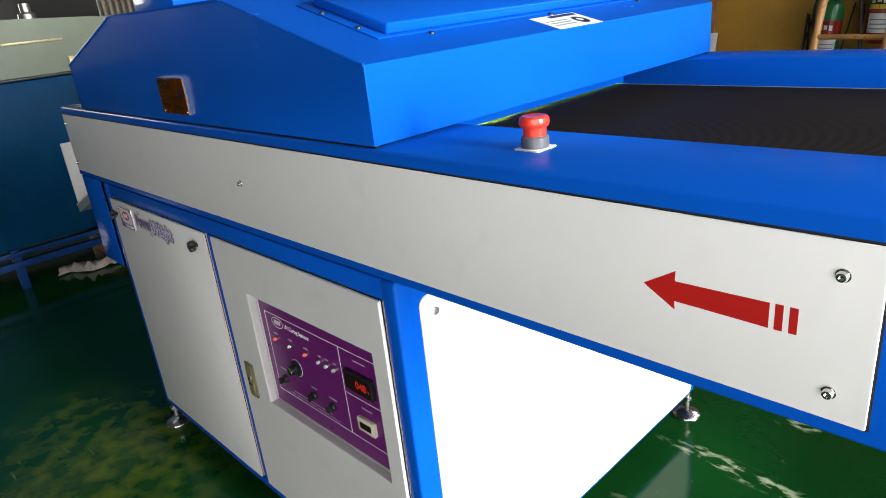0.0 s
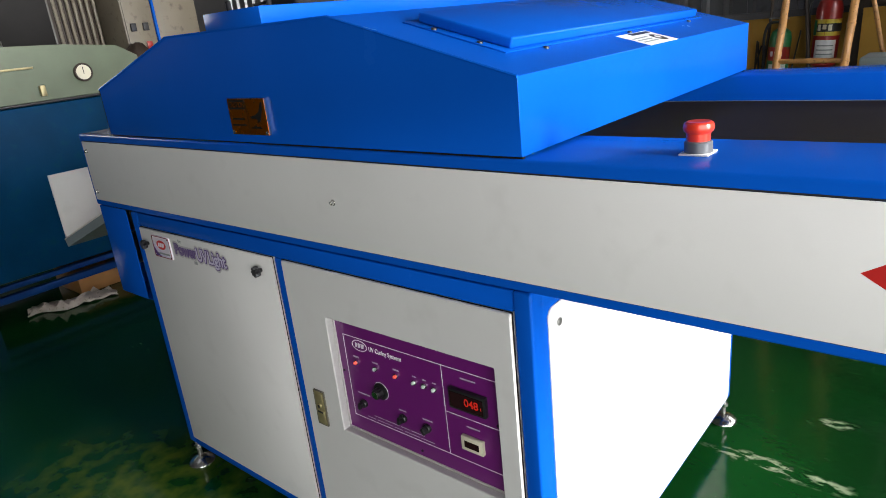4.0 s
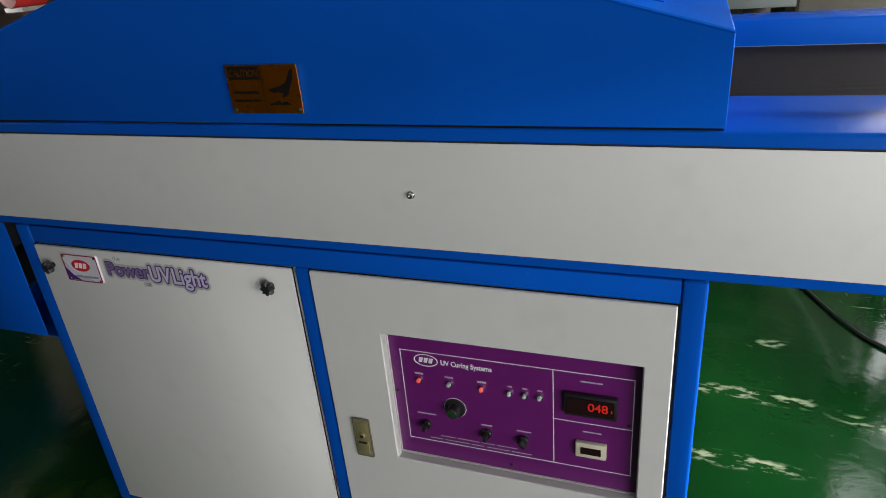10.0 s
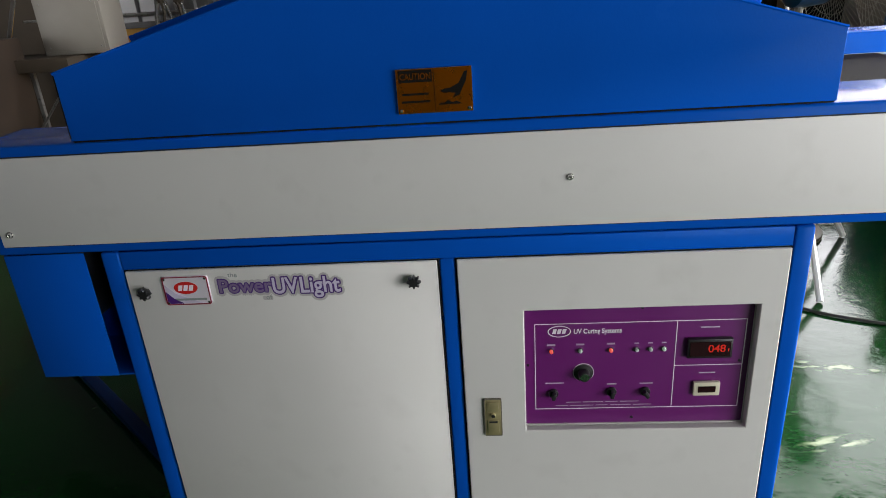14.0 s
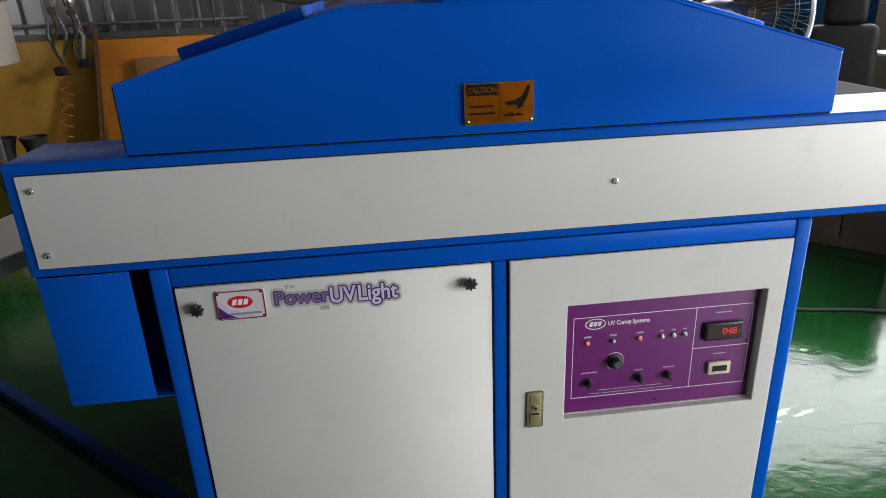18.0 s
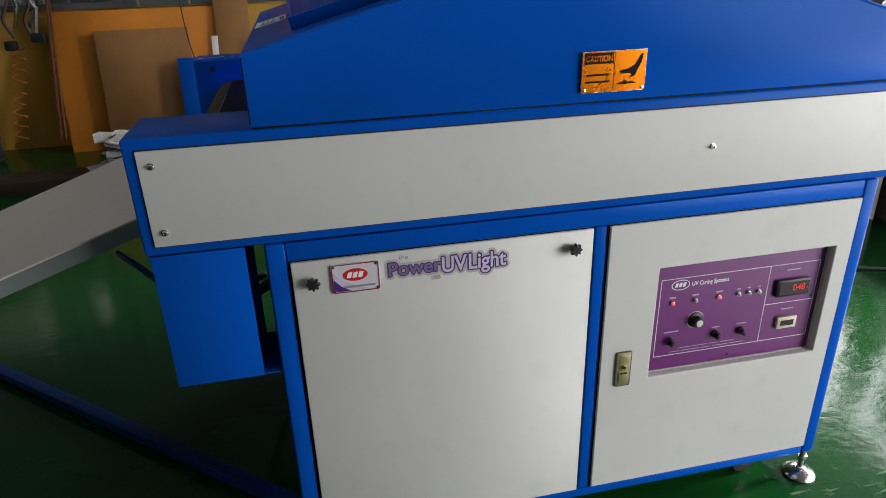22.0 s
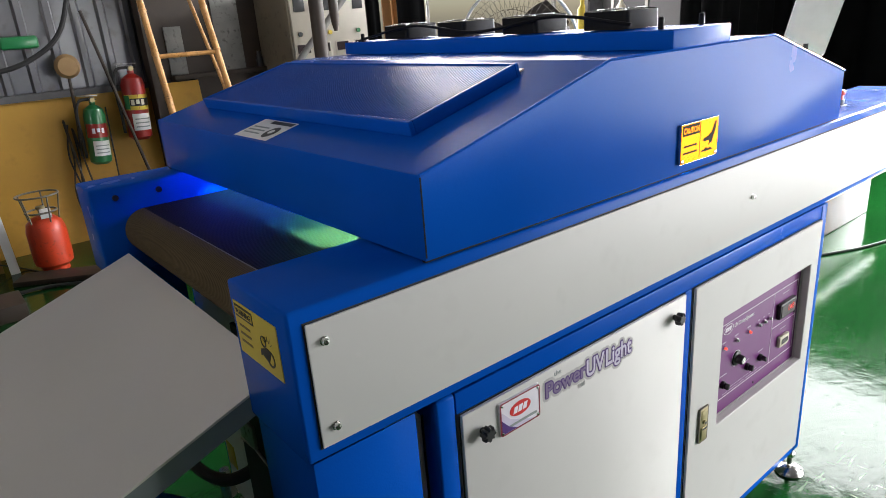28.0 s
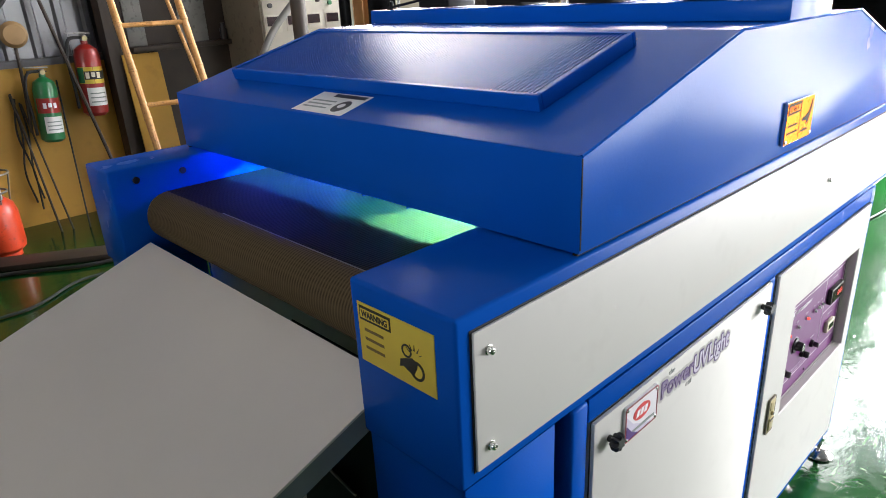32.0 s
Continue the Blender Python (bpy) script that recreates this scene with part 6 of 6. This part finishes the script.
# ---------------- old blue tank machine beyond the exit end ----------------
om = thing("tank_machine", "old blue enamelled tank machine with a mint green lid", "machine", at=(0, 0, 0))
OX = -1.92
part("tank", add_box(bmesh.new(), OX - 1.2, -0.75, 0.25, OX, 1.28, 1.19, 0.02), TEAL, om)
part("tank_lip", box(OX - 1.21, -0.76, 1.191, OX + 0.012, 1.29, 1.205, 0.004), BLACK, om)
part("lid", prism([(-0.75, 1.206), (1.25, 1.206), (1.24, 1.40), (1.12, 1.47), (0.82, 1.50), (0.4, 1.52), (-0.75, 1.52)], 1.05, pose(OX - 0.05, 0, 0, 0, 0, 90)), MINT, om, "mint green machine lid with a round gauge")
gr_ = part("gauge_rim", lathe([(0.052, 0), (0.054, 0.016), (0.050, 0.020), (0.044, 0.020), (0.043, 0.014)], pose(OX - 0.05, 0.885, 1.335, 0, 90, 0), 24), DKWOOD, om, "dark-rimmed round gauge")
part("gauge_face", lathe([(0.0428, 0.0), (0.0428, 0.0165), (0, 0.0165)], pose(OX - 0.05, 0.885, 1.335, 0, 90, 0), 24), IVORY, gr_)
part("gauge_needle", box(OX - 0.0334, 0.883, 1.325, OX - 0.0329, 0.887, 1.365), INK, gr_)
part("lid_bar", box(OX - 0.049, 0.30, 1.385, OX - 0.035, 0.62, 1.397, 0.002), BRASS, om)
part("lid_handle", tube([(OX - 0.03, 0.10, 1.21), (OX - 0.03, 0.10, 1.42)], 0.014, 8), CHROME, om)
part("latch", box(OX - 0.049, 0.62, 1.23, OX - 0.02, 0.65, 1.29, 0.003), BRASS, om)
part("stand_bar", box(OX - 0.05, -0.75, 0.135, OX - 0.005, 1.28, 0.175, 0.003), DARKENED_BLUE, om)
part("stand_bar", box(OX - 0.05, -0.75, 0.205, OX - 0.005, 1.28, 0.235, 0.003), DARKENED_BLUE, om)
for y in (-0.7, 0.0, 1.22):
    part("stand_leg", box(OX - 0.06, y, 0.0, OX - 0.01, y + 0.045, 0.249, 0.003), DARKENED_BLUE, om)
    part("stand_leg", box(OX - 1.18, y, 0.0, OX - 1.13, y + 0.045, 0.249, 0.003), DARKENED_BLUE, om)
# clutter on and under the tank machine
for i, (y, mat, lab) in enumerate(((0.25, BRASS, "brass fitting lying on the mint lid"), (0.55, STEEL, "steel fitting lying on the mint lid"))):
    solid("fitting", lathe([(0.05, 0), (0.05, 0.03), (0.03, 0.04), (0.03, 0.09), (0, 0.09)], pose(OX - 0.35, y, 1.521), 14), mat, lab, "fitting", "fittings on the lid")
RAG = surface("soiled_rag", (0.34, 0.29, 0.25), 0.85, var=0.3, scale=14, grain=150, bump=0.4, dirt=(0.10, 0.07, 0.05))


def rag(cx, cy, lx, ly, turn, seed):
    rnd = random.Random(seed)
    bm = bmesh.new()
    n, m = 16, 8
    grid = []
    for i in range(n + 1):
        edge = 0.75 + 0.25 * math.sin(i * 0.9 + seed)
        grid.append([bm.verts.new((-lx + 2 * lx * i / n + rnd.uniform(-0.01, 0.01), (-ly + 2 * ly * k / m) * edge + 0.03 * math.sin(i * 0.6), 0.012 + abs(rnd.gauss(0.0, 0.022)) * (0.4 if k in (0, m) or i in (0, n) else 1.0))) for k in range(m + 1)])
    for i in range(n):
        for k in range(m):
            bm.faces.new((grid[i][k], grid[i + 1][k], grid[i + 1][k + 1], grid[i][k + 1]))
    ex = bmesh.ops.extrude_face_region(bm, geom=bm.faces[:])
    for v in ex["geom"]:
        if isinstance(v, bmesh.types.BMVert):
            v.co.z -= 0.010
    bmesh.ops.recalc_face_normals(bm, faces=bm.faces[:])
    bm.transform(pose(cx, cy, 0.0, 0, 0, turn))
    solid("rag", bm, RAG, "crumpled soiled rag on the floor under the tank", "rag", "rags on the floor", smooth=80)


rag(OX + 0.0, 0.45, 0.24, 0.075, 70, 3)
rag(OX - 0.15, 0.98, 0.18, 0.08, 40, 5)
solid("carton", add_box(bmesh.new(), OX - 0.5, 0.55, 0.0, OX - 0.12, 0.95, 0.13, 0.004), PLY, "low brown carton under the tank", "carton")
# red tool on a shelf beside the switch cabinet
rt = thing("red_motor", "small red motor on a bench by the dim wall", "motor", at=(-3.0, 2.9, 1.2))
part("housing", lathe([(0.09, -0.14), (0.10, -0.10), (0.10, 0.10), (0.09, 0.14)], pose(0, 0, 0.12, 90, 0, 0), 18), RED_P, rt)
part("foot", box(-0.09, -0.12, 0.0, 0.09, 0.12, 0.03), STEEL, rt)
solid("bench", add_box(bmesh.new(), -3.9, 2.6, 0.0, -2.7, 4.1, 1.2, 0.01), DKWOOD, "dark timber bench by the dim wall", "bench")

# ---------------- feed side of the hall ----------------
fn = thing("floor_fan", "large floor fan with a dull wire cage on white legs", "fan", at=(2.82, 2.36, 0.0))
FC = pose(0, 0, 1.28, 0, 0, 109) @ pose(0, 0, 0, 86, 0, 0)
FR = 0.42
part("motor", lathe([(0.05, -0.31), (0.08, -0.29), (0.088, -0.22), (0.088, -0.12), (0.06, -0.08), (0.045, 0.0)], FC, 22), NAVY, fn, "dark blue fan motor")
for k in range(3):
    b = bmesh.new()
    rows = []
    for i in range(7):
        r = 0.04 + (FR - 0.09) * i / 6
        wd = 0.05 + 0.085 * math.sin(math.pi * (0.12 + 0.70 * i / 6))
        tw = radians(38 - 3.5 * i)
        rows.append([b.verts.new((r, s * wd * math.cos(tw), s * wd * math.sin(tw))) for s in (-1, -0.4, 0.4, 1)])
    for p, q in zip(rows, rows[1:]):
        for i in range(3):
            b.faces.new((p[i], p[i + 1], q[i + 1], q[i]))
    ex = bmesh.ops.extrude_face_region(b, geom=b.faces[:])
    for v in ex["geom"]:
        if isinstance(v, bmesh.types.BMVert):
            v.co.z += 0.003
    bmesh.ops.recalc_face_normals(b, faces=b.faces[:])
    b.transform(FC @ pose(0, 0, 0.04, 0, 0, 120 * k + 20))
    part("blade", b, BLADE, fn)
part("hub", lathe([(0.05, 0.0), (0.05, 0.06), (0.03, 0.075), (0, 0.078)], FC, 18), BLADE, fn)
for s in (-1, 1):
    bm = bmesh.new()
    for k in range(60):
        a = 2 * math.pi * k / 60
        add_tube(bm, [FC @ Vector((FR * r * math.cos(a), FR * r * math.sin(a), 0.035 + s * zz)) for r, zz in ((0.16, 0.095), (0.55, 0.09), (0.86, 0.06), (0.985, 0.0))], 0.0013, 4)
    for r, zz in ((0.35, 0.094), (0.65, 0.085), (0.86, 0.06)):
        add_tube(bm, [FC @ Vector((FR * r * math.cos(a), FR * r * math.sin(a), 0.035 + s * zz)) for a in np.linspace(0, 2 * math.pi, 37)], 0.0015, 4)
    tagged(part("cage_half", bm, CAGE, fn, "wire fan cage"), kind="stuff")
part("cage_rim", tube([FC @ Vector((FR * math.cos(a), FR * math.sin(a), 0.035)) for a in np.linspace(0, 2 * math.pi, 49)], 0.010, 8), WHITE_P, fn, "cream cage rim")
part("cage_badge", lathe([(0.055, 0.128), (0.055, 0.134), (0, 0.136)], FC, 18), CAGE, fn)
part("pole", tube([(-0.22, -0.07, 0.03), (-0.22, -0.07, 1.19)], 0.020, 10), CAGE, fn)
part("base", lathe([(0.26, 0.0), (0.26, 0.02), (0.05, 0.05), (0.0, 0.05)], pose(-0.22, -0.07, 0.0), 24), CAGE, fn)
# white three-legged stool in front of the fan
ws_ = thing("stool", "white steel stool with splayed legs", "stool", at=(2.50, 1.92, 0.0))
part("seat", lathe([(0.15, 0.60), (0.16, 0.61), (0.16, 0.63), (0.15, 0.64), (0, 0.64)], None, 24), DKWOOD, ws_)
for a in (-92, 30, 150):
    part("leg", tube([(0.06 * math.cos(radians(a)), 0.06 * math.sin(radians(a)), 0.60), (0.50 * math.cos(radians(a)), 0.50 * math.sin(radians(a)), 0.010)], 0.016, 8), WHITE_P, ws_)
solid("floor_cable", tube(curve_pts([(2.05, 2.1, 0.008), (2.17, 1.78, 0.008), (2.34, 1.42, 0.008), (2.6, 1.24, 0.008), (2.95, 1.15, 0.008), (3.5, 0.92, 0.008), (4.2, 0.6, 0.008), (5.2, 0.5, 0.008)]), 0.007, 6), RUBBER, "black cable lying across the green floor", "cable")

# dark cabinet standing askew beyond the feed end
dc = thing("dark_cabinet", "dark brown low cabinet with pale worktop and white post", "cabinet", at=(3.49, 1.72, 0.0))
part("body", box(0.0, -0.5, 0.0, 0.5, 0.0, 0.70, 0.006), DKWOOD, dc)
part("worktop", box(-0.02, -0.52, 0.701, 0.52, 0.02, 0.73, 0.004), WHITE_P, dc)
part("corner_post", box(-0.045, -0.035, 0.0, -0.001, 0.010, 0.70, 0.003), WHITE_P, dc)
for k in range(2):
    d = part("door", box(0.02 + 0.235 * k, 0.001, 0.06, 0.245 + 0.235 * k, 0.014, 0.68, 0.003), DKWOOD, dc)
    part("handle", tube([(0.22 + 0.06 * k, 0.03, 0.42), (0.22 + 0.06 * k, 0.03, 0.52)], 0.006, 8), STEEL, d)
dc.rotation_euler = (0, 0, radians(134))

# low bench with a pale top beyond the feed end
lb_ = thing("low_bench", "low dark bench with a pale top and clutter", "bench", at=(3.55, 1.0, 0.0))
part("body", box(0, -0.1, 0.0, 1.3, 0.75, 0.34, 0.01), DKWOOD, lb_)
part("top", box(-0.06, -0.16, 0.341, 1.36, 0.8, 0.375, 0.004), WHITE_P, lb_)
solid("red_cloth", add_box(bmesh.new(), 3.72, 0.92, 0.376, 4.0, 1.10, 0.46, 0.03, 3), RED_P, "crumpled red cloth on the low bench", "cloth")
solid("grey_case", add_box(bmesh.new(), 4.08, 0.92, 0.376, 4.5, 1.2, 0.50, 0.02, 3), GREY_EDGE, "grey plastic case on the low bench", "case")
solid("cream_canister", lathe([(0.09, 0), (0.1, 0.02), (0.1, 0.2), (0.07, 0.24), (0.03, 0.25)], pose(4.25, 1.45, 0.376), 20), IVORY, "cream canister on the low bench", "canister")
# vinyl bucket seat
se = thing("bucket_seat", "black vinyl high-backed seat with a headrest", "seat", at=(3.80, 2.72, 0.0))
part("pedestal", lathe([(0.25, 0), (0.25, 0.03), (0.06, 0.06), (0.05, 0.42), (0.18, 0.44)], None, 20), STEEL, se)
part("cushion", add_box(bmesh.new(), -0.24, -0.24, 0.44, 0.24, 0.24, 0.58, 0.05, 4), LEATHER, se)
b = add_box(bmesh.new(), -0.22, -0.06, 0.0, 0.22, 0.06, 0.58, 0.058, 5)
b.transform(pose(0.0, 0.22, 0.56, -8, 0, 0))
part("backrest", b, LEATHER, se)
b = add_box(bmesh.new(), -0.135, -0.055, -0.02, 0.135, 0.055, 0.26, 0.053, 5)
b.transform(pose(0.0, 0.31, 1.15, -6, 0, 0))
part("headrest", b, LEATHER, se)
se.rotation_euler = (0, 0, radians(-25))
# shelf with bottles and a tall pale blue machine behind
sh = thing("steel_shelf", "grey steel shelf holding bottles and tins", "shelf", at=(5.1, 3.45, 0.0))
for x in (-0.45, 0.45):
    for y in (-0.2, 0.2):
        part("post", box(x, y, 0, x + 0.03, y + 0.03, 1.9), STEEL, sh)
for z in (0.4, 0.85, 1.3):
    part("shelf_board", box(-0.45, -0.2, z, 0.48, 0.23, z + 0.02), WHITE_P, sh)
rnd = random.Random(11)
for z in (0.4, 0.85, 1.3):
    for k in range(6):
        r, hh = rnd.uniform(0.035, 0.06), rnd.uniform(0.14, 0.28)
        mat, lab = rnd.choice(((YELLOW, "yellow plastic bottle on the steel shelf"), (IVORY, "ivory tin on the steel shelf"), (BLACK, "black bottle on the steel shelf"), (WHITE_P, "white bottle on the steel shelf")))
        bt_ = solid("bottle", lathe([(r, 0), (r, hh * 0.7), (r * 0.4, hh * 0.85), (r * 0.4, hh), (0, hh)], pose(4.74 + k * 0.145, 3.42 + rnd.uniform(-0.06, 0.06), z + 0.021), 14), mat, lab, "bottle", "bottles on the shelf")
solid("tall_machine", add_box(bmesh.new(), 4.05, 3.6, 0.0, 4.65, 4.2, 1.38, 0.02), TEAL, "pale blue tall machine housing by the opening", "machine")
# dark hanging curtain and pale machine panel near the east opening


solid("dark_curtain", drape(5.0, 7.0, 2.55, 0.05, 2.5, 0.04, 3), CLOTH_K, "black curtain hanging from a rail near the opening", "curtain", smooth=60)
# second curtain, added to block the bright outside beyond the opening
cu_ = drape(0.95, 2.6, 0.0, 0.05, 2.5, 0.04, 5)
cu_.transform(pose(6.95, 0, 0, 0, 0, 90))
solid("dark_curtain", cu_, CLOTH_K, "added black curtain that shuts daylight out of part of the opening", "curtain", smooth=60)
solid("curtain_rail", tube([(4.9, 2.55, 2.52), (6.95, 2.55, 2.52), (6.95, 0.92, 2.52), (7.39, 0.92, 2.52)], 0.018, 8), STEEL, "steel rail that carries the black curtains", "rail")
# dark cloths hanging on a rail between the cabinet and the fan
hr = thing("cloth_rail", "steel rail hung with dark work cloths", "clothes rail")
part("rail", tube([(3.02, 4.86, 1.98), (4.12, 4.86, 1.98)], 0.015, 8), STEEL, hr)
for x in (3.03, 4.11):
    part("post", tube([(x, 4.86, 0.0), (x, 4.86, 1.98)], 0.015, 8), STEEL, hr)
for k, (x0, x1, z0, mat) in enumerate(((3.06, 3.26, 0.9, DKWOOD), (3.30, 3.52, 0.75, CLOTH_K), (3.55, 3.72, 1.05, PLY), (3.74, 4.08, 0.7, CLOTH_K))):
    part("cloth", drape(x0, x1, 4.86, z0, 1.97, 0.025, 20 + k), mat, hr, "dark hanging work cloth", smooth=60)
wp = thing("work_lamp", "white reflector work lamp on a dark stand", "lamp", at=(5.1, 1.55, 0.0))
part("stand", tube([(0, 0, 0), (0, 0, 1.15)], 0.02, 8), BLACK, wp)
part("base", lathe([(0.2, 0), (0.2, 0.02), (0, 0.03)], None, 20), BLACK, wp)
b = add_box(bmesh.new(), -0.16, -0.02, -0.24, 0.16, 0.02, 0.24, 0.03, 3)
b.transform(pose(0, -0.03, 1.3, 12, 10, -50))
part("reflector", b, WHITE_P, wp)
